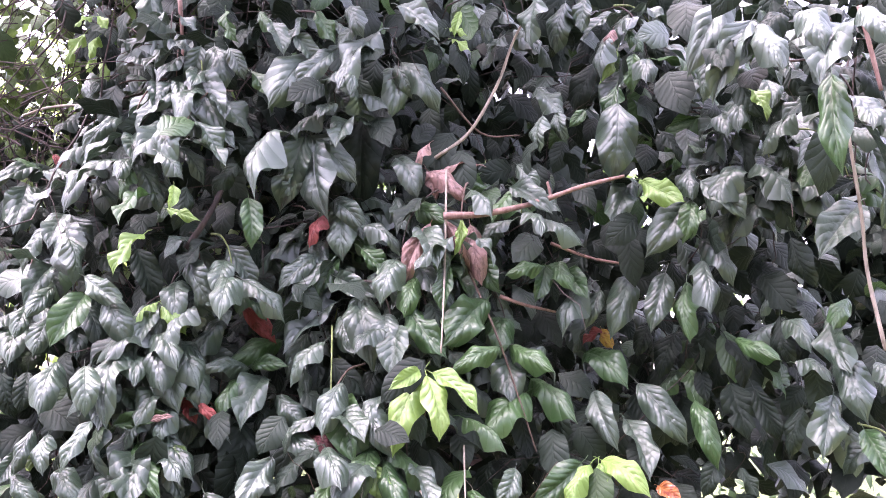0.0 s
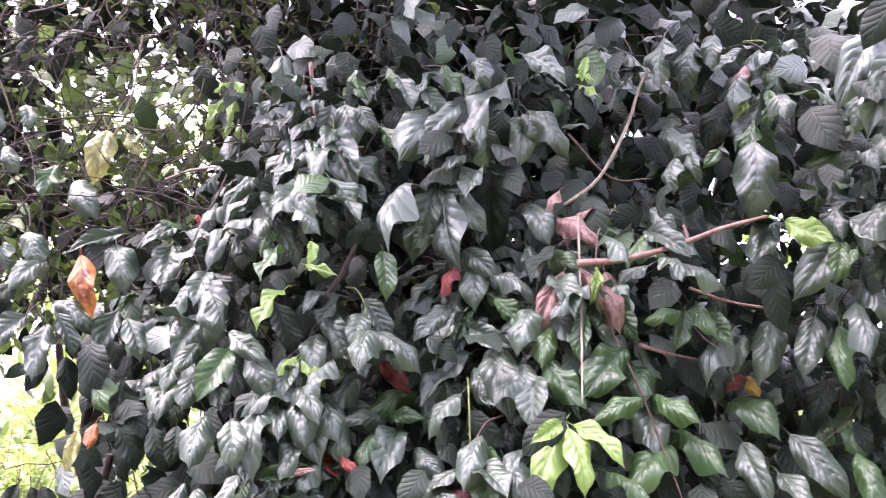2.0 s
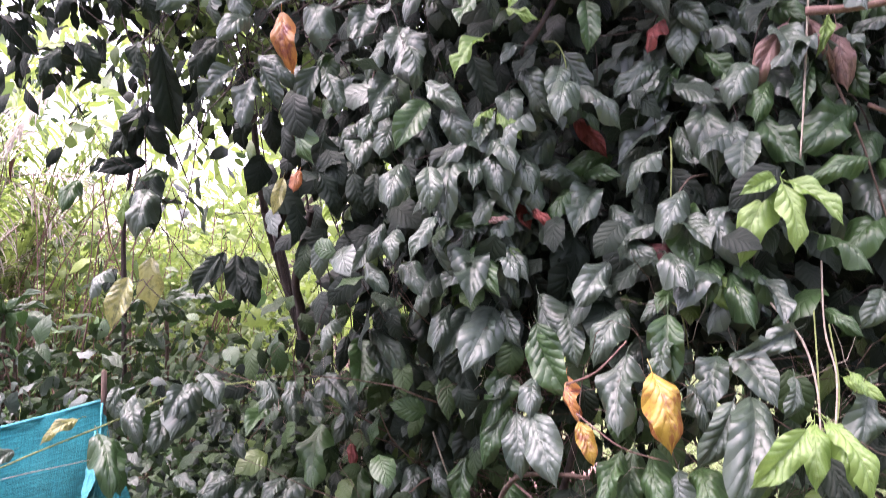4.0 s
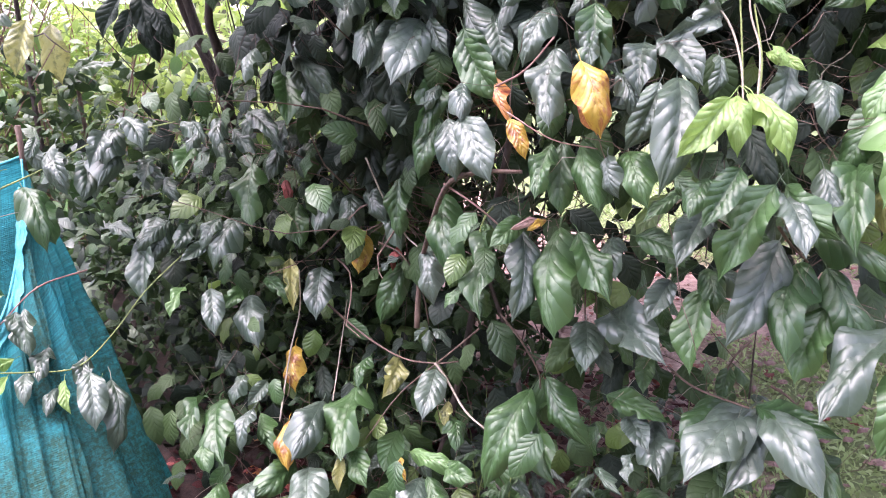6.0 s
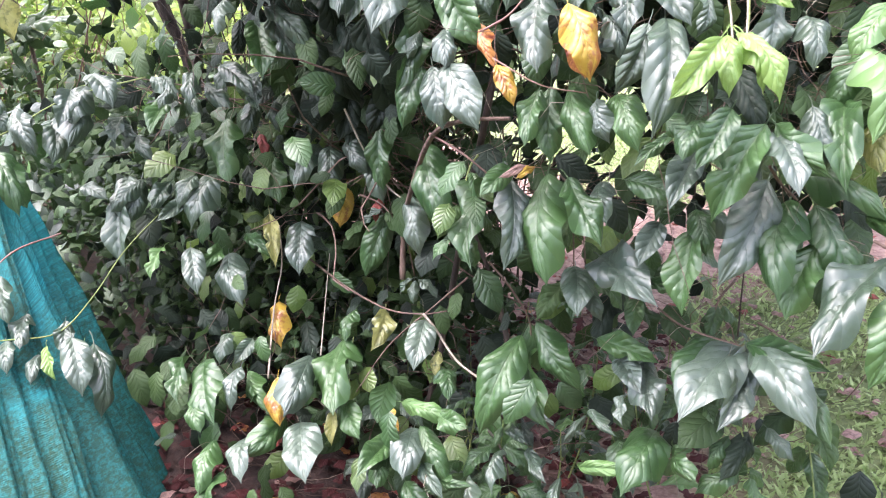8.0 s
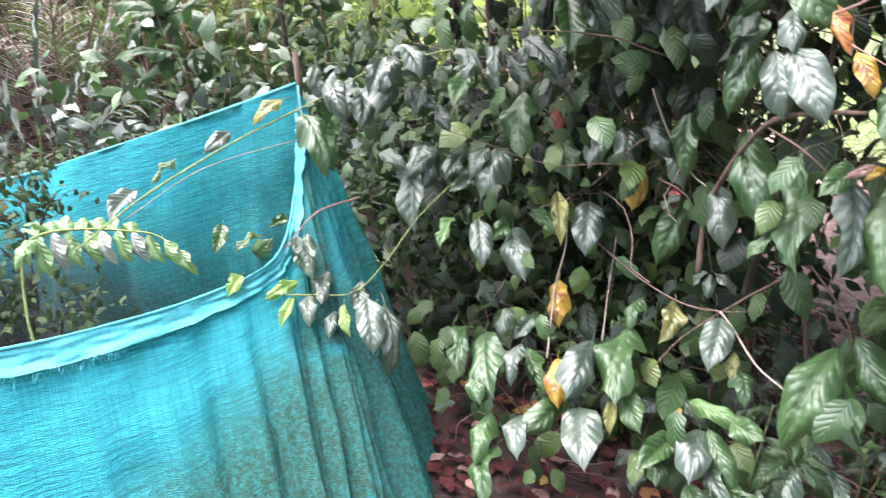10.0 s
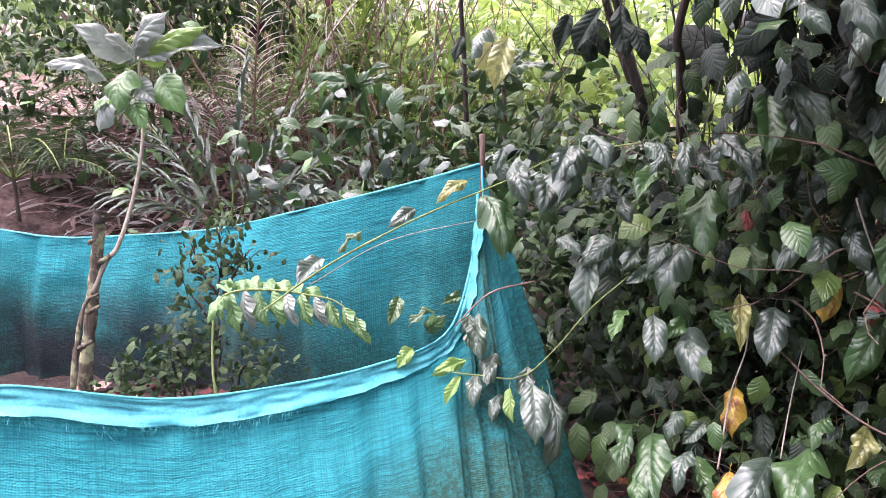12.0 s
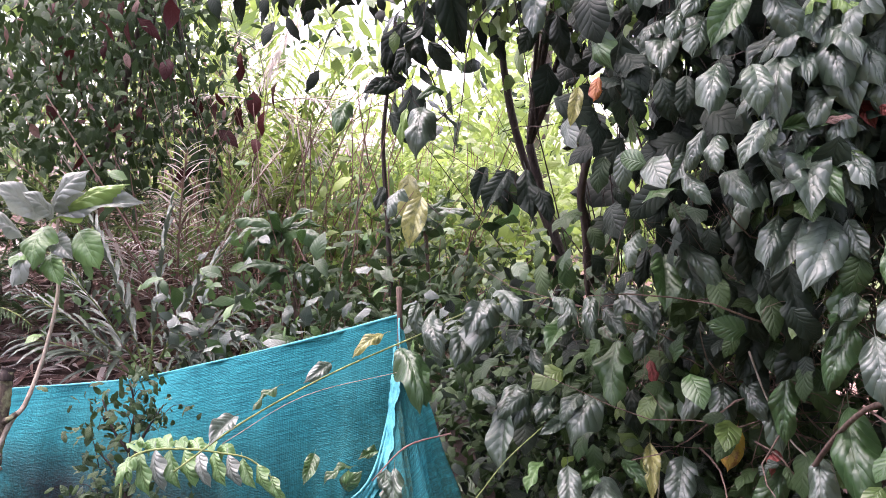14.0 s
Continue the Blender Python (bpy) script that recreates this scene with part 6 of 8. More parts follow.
stem(shrub_right, "twig", [(-0.061, 1.643, 0.661), (-0.007, 1.625, 0.629), (0.084, 1.571, 0.622)], 0.0025, 0.0019, STEM, 33, "")
stem(shrub_right, "twig", [(0.269, 1.509, 0.850), (0.308, 1.479, 0.830), (0.347, 1.448, 0.793)], 0.0031, 0.0019, STEM, 34, "")
stem(shrub_right, "twig", [(0.095, 1.664, 0.600), (0.096, 1.668, 0.693), (0.097, 1.663, 0.787)], 0.0019, 0.0012, STEM_DARK, 35, "")
stem(shrub_left, "trunk", [(-0.649, 1.969, 0.016), (-0.590, 2.092, 0.287), (-0.498, 2.063, 0.734), (-0.419, 1.957, 1.054), (-0.410, 2.098, 1.274)], 0.011, 0.007, STEM_DARK, 36, "main stem of the shrub")
stem(shrub_left, "trunk", [(-0.359, 1.944, 0.216), (-0.411, 2.029, 0.481), (-0.490, 2.022, 0.731)], 0.008, 0.005, STEM_DARK, 37, "")
stem(net_vine, "stem", [(-1.896, 1.318, 0.692), (-1.838, 1.494, 0.778), (-1.742, 1.710, 0.862), (-1.596, 1.878, 0.945), (-1.455, 1.944, 1.021), (-1.266, 1.987, 1.065)], 0.0025, 0.002, STEM_GREEN, 38, "")
stem(net_vine, "stem", [(-1.855, 1.430, 0.733), (-1.774, 1.633, 0.814), (-1.626, 1.846, 0.851)], 0.0012, 0.001, STEM_PALE, 39, "")
stem(net_vine, "stem", [(-1.497, 1.893, 0.693), (-1.581, 1.808, 0.666), (-1.617, 1.707, 0.599)], 0.0025, 0.002, STEM_PINK, 40, "")
stem(net_vine, "stem", [(-1.579, 1.601, 0.521), (-1.504, 1.663, 0.506), (-1.428, 1.726, 0.501), (-1.383, 1.811, 0.559), (-1.341, 1.904, 0.645), (-1.284, 2.003, 0.720)], 0.002, 0.0015, STEM_GREEN, 41, "")


shoots(vine_left, 80, "dddddpk", 501, size=(0.115, 0.160), keep=lambda x, y, z: twig_window(x, y, z) and hollow(x, y, z))
shoots(vine_right, 84, "dddddmpk", 502, size=(0.115, 0.160))
shoots(shrub_left, 55, "dddpdum", 503, 0.05, 0.30, 0.10, (0.06, 0.10), keep=hollow)
shoots(shrub_right, 34, "mdmu", 504, 0.05, 0.25, 0.08, (0.08, 0.12))


def twigs(plant, count, seed, material, reach=(0.15, 0.5), r=(0.0015, 0.004), deep=(0.05, 0.5)):
    """Thin tangled twigs among the leaves, one mesh."""
    rng = random.Random(seed)
    front = [p for p in PLACED[plant.name] if p[1] > 1.3]
    verts, faces = [], []
    for _ in range(count):
        p = Vector(rng.choice(front))
        away = (p - Vector((-0.15, 0.05, 1.5))).normalized()
        p = p + away * rng.uniform(*deep)
        way = Vector((rng.gauss(0, 1), rng.gauss(0, 0.5), rng.gauss(0.3, 0.9))).normalized()
        n, length, rad = 8, rng.uniform(*reach), rng.uniform(*r)
        for i in range(n):
            if p.z < 0.02:
                p.z = 0.02
            a = way.orthogonal().normalized()
            b = way.cross(a)
            for s in range(4):
                w = math.pi / 2 * s
                verts.append(p + rad * (1 - 0.08 * i) * (math.cos(w) * a + math.sin(w) * b))
            way = (way + Vector((rng.gauss(0, 0.42), rng.gauss(0, 0.35), rng.gauss(-0.05, 0.42)))).normalized()
            p = p + way * length / n
        o = len(verts) - 4 * n
        for i in range(n - 1):
            for s in range(4):
                faces.append((o + 4 * i + s, o + 4 * i + (s + 1) % 4, o + 4 * i + 4 + (s + 1) % 4, o + 4 * i + 4 + s))
    ob = part("twig_tangle", mesh_of("twig_tangle", verts, faces, material), None, "tangle of thin twigs")
    ob["kind"] = "stuff"
    at_plant(ob, plant)


twigs(vine_left, 200, 1, STEM_DARK, (0.2, 0.6), (0.001, 0.003), (0.15, 0.6))
twigs(vine_right, 200, 2, STEM_DARK, (0.2, 0.6), (0.001, 0.003), (0.15, 0.6))
twigs(shrub_left, 260, 3, STEM, (0.15, 0.45), (0.0007, 0.002))
twigs(shrub_left, 90, 7, STEM_PALE, (0.15, 0.4), (0.0006, 0.0014))
twigs(shrub_right, 260, 4, STEM, (0.15, 0.45), (0.0007, 0.0018), (0.05, 0.6))
twigs(shrub_right, 90, 5, STEM_PALE, (0.15, 0.4), (0.0006, 0.0014), (0.05, 0.5))


# ---- thicket behind the vine ----
def scatter(name, count, box, tint, seed, label, category, size, hang=0.5, keep=None, width=(0.3, 0.6), rows=4, parent=None):
    rng = np.random.default_rng(seed)
    lo, hi = np.array(box[0]), np.array(box[1])
    # leaves gather in clumps with gaps between
    clumps = lo + rng.random((max(4, count // 22), 3)) * (hi - lo)
    at = clumps[rng.integers(0, len(clumps), count)] + rng.normal(size=(count, 3)) * (0.10 + 0.035 * np.linalg.norm(hi - lo))
    if keep is not None:
        at = at[np.array([keep(*p) for p in at])]
    at[:, 2] = np.maximum(at[:, 2], 0.05)
    k = len(at)
    way = rng.normal(size=(k, 3)) * 0.7 + np.array([0, 0, -hang])
    face = rng.normal(size=(k, 3)) * 0.6 + np.array([0, -0.3, 0.8])
    ob = many(name, at, way, face, rng.uniform(*size, k), rng.uniform(*width, k), LEAF[tint], parent, rows=rows)
    return tagged(ob, label, category, kind="stuff")


# the k layers back the vine with shade held in their leaf colour
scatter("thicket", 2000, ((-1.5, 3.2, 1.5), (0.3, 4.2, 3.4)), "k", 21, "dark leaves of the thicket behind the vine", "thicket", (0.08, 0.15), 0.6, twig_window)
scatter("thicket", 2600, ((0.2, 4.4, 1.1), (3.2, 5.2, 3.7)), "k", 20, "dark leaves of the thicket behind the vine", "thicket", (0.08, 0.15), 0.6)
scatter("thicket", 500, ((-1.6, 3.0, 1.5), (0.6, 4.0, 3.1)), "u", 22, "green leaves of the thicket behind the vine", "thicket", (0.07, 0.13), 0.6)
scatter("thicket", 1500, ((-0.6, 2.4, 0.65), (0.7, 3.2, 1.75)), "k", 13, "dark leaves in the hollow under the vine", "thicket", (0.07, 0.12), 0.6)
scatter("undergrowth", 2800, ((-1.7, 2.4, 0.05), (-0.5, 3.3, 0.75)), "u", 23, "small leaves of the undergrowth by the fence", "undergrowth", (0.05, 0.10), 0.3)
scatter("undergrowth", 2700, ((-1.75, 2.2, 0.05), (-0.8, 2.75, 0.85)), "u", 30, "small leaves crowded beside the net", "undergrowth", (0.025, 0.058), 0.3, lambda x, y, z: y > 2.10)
scatter("undergrowth", 1700, ((-1.75, 2.3, 0.05), (-0.8, 2.9, 0.85)), "k", 12, "small dark leaves crowded beside the net", "undergrowth", (0.04, 0.08), 0.3, lambda x, y, z: y > 2.15)
scatter("undergrowth", 300, ((-3.4, 2.35, 0.35), (-1.95, 2.9, 0.70)), "p", 24, "grey-green leaves along the top of the net", "undergrowth", (0.06, 0.11), 0.1, lambda x, y, z: y > 2.22, (0.4, 0.6), 6)
scatter("undergrowth", 900, ((-3.6, 2.5, 0.1), (-1.9, 4.4, 0.7)), "m", 25, "shrubby undergrowth behind the net", "undergrowth", (0.08, 0.16), 0.2, lambda x, y, z: y > 2.22)
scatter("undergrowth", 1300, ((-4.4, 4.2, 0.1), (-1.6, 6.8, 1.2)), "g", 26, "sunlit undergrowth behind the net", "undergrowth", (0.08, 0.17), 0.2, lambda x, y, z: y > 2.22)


def sky_gap(x, y, z):
    """Leaves thin out where the wood opens to the sky."""
    turn, rise = math.degrees(math.atan2(-x - 0.3, y)), math.degrees(math.atan2(z - 1.4, math.hypot(x + 0.3, y)))
    gap = ((turn - 38.0) / 8.0) ** 2 + ((rise - 4.5) / 5.0) ** 2
    return gap > 1.0 or math.sin(x * 91.7 + z * 57.3) > 0.7


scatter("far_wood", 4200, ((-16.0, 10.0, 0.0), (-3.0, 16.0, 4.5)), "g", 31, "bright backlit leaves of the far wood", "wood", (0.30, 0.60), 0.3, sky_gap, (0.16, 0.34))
scatter("far_wood", 3000, ((-18.0, 4.5, 0.2), (-9.0, 10.0, 5.5)), "f", 32, "green leaves of the far wood", "wood", (0.30, 0.55), 0.3, sky_gap, (0.16, 0.34))
scatter("far_wood", 2600, ((-3.0, 10.0, 0.6), (9.0, 18.0, 5.5)), "f", 33, "leaves of the wood beyond the lawn", "wood", (0.2, 0.4), 0.3, None, (0.3, 0.5))
scatter("far_wood", 1600, ((-18.0, 9.0, 0.0), (-4.0, 17.0, 6.0)), "u", 34, "dark leaves within the far wood", "wood", (0.2, 0.4), 0.3, sky_gap, (0.3, 0.5))


# k here too: the dark above the fence comes from the leaf colour
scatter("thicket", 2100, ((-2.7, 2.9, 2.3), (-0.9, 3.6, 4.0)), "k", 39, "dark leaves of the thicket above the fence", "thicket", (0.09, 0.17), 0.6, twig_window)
scatter("thicket", 350, ((-3.0, 3.2, 2.3), (-1.0, 4.0, 3.6)), "f", 40, "sunlit leaves of the thicket above the fence", "thicket", (0.07, 0.14), 0.6)
# unseen crown added overhead, to keep skylight out of the vine
scatter("canopy", 900, ((-1.5, 1.7, 3.5), (0.4, 3.1, 4.3)), "u", 19, "unseen leaves added overhead to shade the vine", "canopy", (0.16, 0.30), 0.3, lambda x, y, z: z > 3.3, (0.45, 0.65))
# tall growth over the vine, its shade painted in with the k leaf colour
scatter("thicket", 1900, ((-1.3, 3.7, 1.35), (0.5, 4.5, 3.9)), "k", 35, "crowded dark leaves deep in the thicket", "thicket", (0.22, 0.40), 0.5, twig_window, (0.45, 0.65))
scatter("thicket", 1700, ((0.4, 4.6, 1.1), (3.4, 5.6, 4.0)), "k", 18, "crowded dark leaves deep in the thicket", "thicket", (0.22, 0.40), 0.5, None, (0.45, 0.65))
# unseen wood closing the place round the viewer, added to cut low sky light
scatter("wood_behind", 2600, ((-12.0, -13.0, 0.2), (13.0, -8.5, 7.0)), "u", 36, "unseen trees added round the clearing to block low sky", "wood", (0.6, 1.1), 0.4, None, (0.5, 0.7))
scatter("wood_behind", 1300, ((-15.0, -9.0, 0.2), (-10.0, 0.0, 3.6)), "u", 38, "unseen trees added round the clearing to block low sky", "wood", (0.6, 1.1), 0.4, None, (0.5, 0.7))
scatter("wood_behind", 1300, ((9.0, -9.0, 0.2), (13.0, 7.0, 4.0)), "u", 37, "unseen trees added round the clearing to block low sky", "wood", (0.6, 1.1), 0.4, None, (0.5, 0.7))


# silhouettes by colour: the darkened leaf copy k
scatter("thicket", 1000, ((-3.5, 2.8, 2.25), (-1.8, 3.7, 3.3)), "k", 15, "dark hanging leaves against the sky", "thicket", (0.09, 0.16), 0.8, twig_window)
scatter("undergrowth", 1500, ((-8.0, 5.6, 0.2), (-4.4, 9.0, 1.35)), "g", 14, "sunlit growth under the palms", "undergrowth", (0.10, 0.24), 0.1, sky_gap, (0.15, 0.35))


scatter("thicket", 2600, ((-2.6, 2.8, 2.0), (-0.9, 3.7, 3.6)), "f", 11, "small olive-green leaves behind the thin place in the vine", "thicket", (0.06, 0.12), 0.5)


def bramble(count, box, seed, material=STEM_DARK, label="tangle of bare dark brown twigs in the vine"):
    """Bare tangled twigs, forking and crossing."""
    rng = random.Random(seed)
    verts, faces = [], []
    for _ in range(count):
        p = Vector([rng.uniform(a, b) for a, b in zip(*box)])
        way = Vector((rng.gauss(0, 1), rng.gauss(0, 0.4), rng.gauss(0.2, 0.6))).normalized()
        n, length, rad = 7, rng.uniform(0.25, 0.8), rng.uniform(0.001, 0.0036)
        o = len(verts)
        for i in range(n):
            a = way.orthogonal().normalized()
            b = way.cross(a)
            for k in range(4):
                w = math.pi / 2 * k
                verts.append(p + rad * (1 - 0.1 * i) * (math.cos(w) * a + math.sin(w) * b))
            way = (way + Vector((rng.gauss(0, 0.22), rng.gauss(0, 0.15), rng.gauss(0, 0.22)))).normalized()
            p = p + way * length / n
        for i in range(n - 1):
            for k in range(4):
                faces.append((o + 4 * i + k, o + 4 * i + (k + 1) % 4, o + 4 * i + 4 + (k + 1) % 4, o + 4 * i + 4 + k))
    return tagged(new("brambles", mesh_of("brambles", verts, faces, material)), label, "twigs", kind="stuff")


bramble(110, ((-0.95, 2.05, 0.65), (-0.45, 2.35, 1.20)), 64, STEM, "tangle of brown twigs in the hollow of the vine")
bramble(400, ((-2.0, 2.1, 1.95), (-0.7, 2.9, 3.1)), 63)


scatter("undergrowth", 2200, ((-4.8, 4.0, 0.35), (-3.0, 5.6, 1.30)), "f", 44, "leafy green bushes behind the netted plot", "undergrowth", (0.06, 0.13), 0.15, None, (0.2, 0.36), 5)
scatter("undergrowth", 900, ((-5.2, 4.6, 0.6), (-2.6, 6.6, 2.0)), "g", 45, "sunlit bushes behind the netted plot", "undergrowth", (0.07, 0.16), 0.15, sky_gap, (0.2, 0.36), 5)
scatter("undergrowth", 480, ((-3.3, 2.9, 0.55), (-2.1, 3.7, 1.05)), "u", 48, "dark bushes close behind the net", "undergrowth", (0.06, 0.12), 0.15, lambda x, y, z: y > 2.3, (0.25, 0.42), 6)
scatter("undergrowth", 500, ((-4.0, 3.4, 0.3), (-2.2, 4.6, 0.9)), "u", 46, "dark bushes behind the netted plot", "undergrowth", (0.06, 0.14), 0.15, None, (0.22, 0.4), 5)


scatter("undergrowth", 1000, ((-6.0, 1.9, 0.75), (-4.7, 3.4, 1.5)), "u", 47, "leafy growth hanging over the bank", "undergrowth", (0.05, 0.11), 0.5, None, (0.25, 0.42), 5)


# ---- palms ----
def frond(plant, base, way, length, droop, leaflets, leaflet, tint, seed, width=0.05, name="frond", stalk=STEM_GREEN, vee=0.22, bare=0.18):
    """A feather palm frond: an arching stalk with leaflets along both sides."""
    rng = np.random.default_rng(seed)
    base, way = Vector(base), Vector(way).normalized()
    pts, p, w = [base], base.copy(), way.copy()
    for i in range(14):
        w = (w + Vector((0, 0, -droop / 14 * (0.4 + i / 9)))).normalized()
        p = p + w * length / 14
        pts.append(p.copy())
    top = part(name, tube(name, pts[::2], 0.012 * length / 1.6, 0.003, stalk, 6, 3), plant)
    b, d, f, ln = [], [], [], []
    for i in range(leaflets):
        s = bare + (1 - bare) * i / (leaflets - 1)
        q = s * 14
        k = min(int(q), 13)
        at = pts[k].lerp(pts[k + 1], q - k)
        w = (pts[k + 1] - pts[k]).normalized()
        side = w.cross(Vector((0, 0, 1)))
        side = side.normalized() if side.length > 0.05 else w.orthogonal().normalized()
        for sign in (-1, 1):
            out = side * sign + w * (vee + 0.5 * s) + Vector((rng.normal() * 0.12, rng.normal() * 0.12, rng.normal() * 0.12 - 0.15))
            b.append(at)
            d.append(out)
            f.append(Vector((0, 0, 1)) + side * sign * 0.4)
            ln.append(leaflet * (0.45 + 0.55 * math.sin(math.pi * min(1.0, 0.15 + 0.85 * s))) * rng.uniform(0.85, 1.1))
    ob = many("blade", np.array(b), np.array(d), np.array(f), np.array(ln), np.full(len(b), 1.75 * width) * rng.uniform(0.8, 1.2, len(b)), LEAF[tint], top, (0.10, 0.5, 0.0, 0.1), 5, 3)
    return top


def palm(at, height, radius, fronds, length, tint, seed, label, lean=(0, 0), leaflets=26, leaflet=0.42, spread=1.0):
    plant = thing("palm_tree", label, "palm", "palms")
    rng = random.Random(seed)
    top = Vector((at[0] + lean[0], at[1] + lean[1], height))
    if height > 0.4:
        part("trunk", tube("trunk", [(at[0], at[1], -0.1), (at[0] + 0.4 * lean[0], at[1] + 0.4 * lean[1], height * 0.5), top], radius, radius * 0.8, BARK, 10, 10, 0.09, seed), plant)
    for i in range(fronds):
        a = 6.283 * i / fronds + rng.uniform(-0.3, 0.3)
        rise = rng.uniform(0.3, 1.5)
        frond(plant, top, (math.cos(a) * spread, math.sin(a) * spread, rise), length * rng.uniform(0.8, 1.15), rng.uniform(1.0, 1.9), leaflets, leaflet, tint, seed * 50 + i)
    return plant


palm((-4.35, 8.0), 3.6, 0.13, 9, 2.6, "g", 1, "palm with a straight brown trunk and feathery fronds", (0.12, 0.15))
palm((-7.6, 6.4), 0.9, 0.12, 10, 2.0, "g", 2, "palm with arching sunlit fronds behind the plot")
palm((-5.0, 2.7), 0.75, 0.014, 9, 0.9, "m", 7, "lush fern with feathery fronds on the bank", (0, 0), 40, 0.16, 0.9)
palm((-4.75, 2.15), 0.55, 0.012, 10, 0.75, "u", 13, "fern with fine feathery fronds overhanging the bank", (0, 0), 36, 0.15, 0.9)
palm((-5.45, 2.35), 0.95, 0.012, 10, 0.9, "m", 14, "fern with fine feathery fronds overhanging the bank", (0, 0), 36, 0.16, 0.9)
palm((-4.9, 3.1), 0.9, 0.012, 9, 0.85, "f", 15, "light green fern overhanging the bank", (0, 0), 36, 0.16, 0.9)
palm((-5.2, 3.6), 0.8, 0.014, 8, 1.0, "u", 8, "dark fern with feathery fronds on the bank", (0, 0), 40, 0.16, 0.9)
palm((-8.4, 8.0), 1.0, 0.10, 7, 1.8, "g", 9, "palm with yellow-green fronds against the light")
palm((-5.1, 5.5), 0.45, 0.06, 7, 1.3, "g", 10, "bright young palm with arching fronds behind the plot", (0, 0), 34, 0.34, 0.8)
palm((-4.5, 4.9), 0.3, 0.05, 7, 1.5, "g", 12, "bright young palm among dry stalks", (0, 0), 26, 0.36, 0.8)
palm((-3.6, 6.6), 0.5, 0.06, 8, 1.6, "g", 11, "low palm with bright fronds in the undergrowth", (0, 0), 34, 0.34, 0.9)
palm((-5.6, 4.2), 0.5, 0.06, 6, 1.3, "f", 6, "ferny young palm on the earth bank", (0, 0), 30, 0.26, 0.9)

# ---- dry stalks and canes on the bank ----
def canes(count, box, seed, material, label, height=(0.8, 1.8), thick=(0.0025, 0.007), lean=0.25):
    rng = random.Random(seed)
    verts, faces = [], []
    for _ in range(count):
        x, y = rng.uniform(box[0], box[1]), rng.uniform(box[2], box[3])
        p = Vector((x, y, ground_z(x, y) - 0.02))
        way = Vector((rng.gauss(0, lean), rng.gauss(0, 0.8 * lean), 1)).normalized()
        h, rad = rng.uniform(*height), rng.uniform(*thick)
        o = len(verts)
        for i in range(6):
            a = way.orthogonal().normalized()
            b = way.cross(a)
            for s in range(5):
                w = 6.283 / 5 * s
                verts.append(p + rad * (1 - 0.12 * i) * (math.cos(w) * a + math.sin(w) * b))
            way = (way + Vector((rng.gauss(0, 0.09), rng.gauss(0, 0.09), 0))).normalized()
            p = p + way * h / 5
        for i in range(5):
            for s in range(5):
                faces.append((o + 5 * i + s, o + 5 * i + (s + 1) % 5, o + 5 * i + 5 + (s + 1) % 5, o + 5 * i + 5 + s))
    return tagged(new("canes", mesh_of("canes", verts, faces, material)), label, "canes", kind="stuff")


scatter("undergrowth", 2600, ((-9.0, 5.5, 0.05), (-2.0, 12.0, 1.0)), "g", 27, "low green growth on the floor of the wood", "undergrowth", (0.12, 0.30), 0.1, sky_gap, (0.2, 0.45))
scatter("undergrowth", 1200, ((-3.0, 7.0, 0.05), (6.0, 14.0, 0.7)), "u", 28, "low growth at the edge of the lawn", "undergrowth", (0.12, 0.30), 0.1, None, (0.2, 0.45))
scatter("undergrowth", 800, ((-5.4, 2.6, 0.3), (-2.0, 4.3, 0.75)), "n", 29, "leafy growth along the back of the netted plot", "undergrowth", (0.05, 0.12), 0.2, lambda x, y, z: y > 2.22)
canes(300, (-5.8, -3.1, 3.1, 5.8), 5, STEM_PINK, "dry pale stalks on the earth bank", (0.8, 2.0), (0.003, 0.008), 0.45)
canes(110, (-1.7, -0.5, 3.3, 4.0), 9, STEM_DARK, "tangled dark stems within the thicket", (1.6, 3.2), (0.002, 0.006), 0.2)


# ---- slim trees ----
def slim_tree(points, r0, r1, label, crown, tint, seed, count=160, size=(0.10, 0.17), name="slim_tree", dry=0):
    tree = thing(name, label, "tree", "slim trees")
    part("trunk", tube("trunk", points, r0, r1, STEM_DARK, 8, 8, 0.1, seed), tree)
    rng = np.random.default_rng(seed)
    lo, hi = np.array(crown[0]), np.array(crown[1])
    hubs = lo + rng.random((max(5, count // 9), 3)) * (hi - lo)
    start = Vector(points[-1])
    for n, h in enumerate(hubs[: 24]):
        mid = start.lerp(Vector(h), 0.5) + Vector((0, 0, 0.06))
        part("limb", tube("limb", [start, mid, h], r1 * 0.7, 0.003, STEM_DARK, 5, 4, 0.1, n), tree)
    for share, t, nm in ((1.0, tint, "crown"), (dry, "b", "dry_leaves")):
        k = int(count * share)
        if not k:
            continue
        at = hubs[rng.integers(0, len(hubs), k)] + rng.normal(size=(k, 3)) * 0.085
        many(nm, at, rng.normal(size=(k, 3)) * 0.5 + np.array([0, 0, -0.7]), rng.normal(size=(k, 3)) * 0.6 + np.array([0, -0.4, 0.6]), rng.uniform(*size, k), rng.uniform(0.25, 0.5, k), LEAF[t], tree, rows=5)
    return tree


slim_tree([(-2.219, 4.195, 0.724), (-2.273, 4.197, 0.903), (-2.413, 4.161, 1.263), (-2.511, 4.111, 1.622), (-2.551, 4.050, 2.030), (-2.536, 3.983, 2.416)], 0.024, 0.018, "slim dark leaning tree at the edge of the vine", ((-2.6, 3.6, 1.9), (-1.9, 4.2, 2.9)), "u", 61, 80)
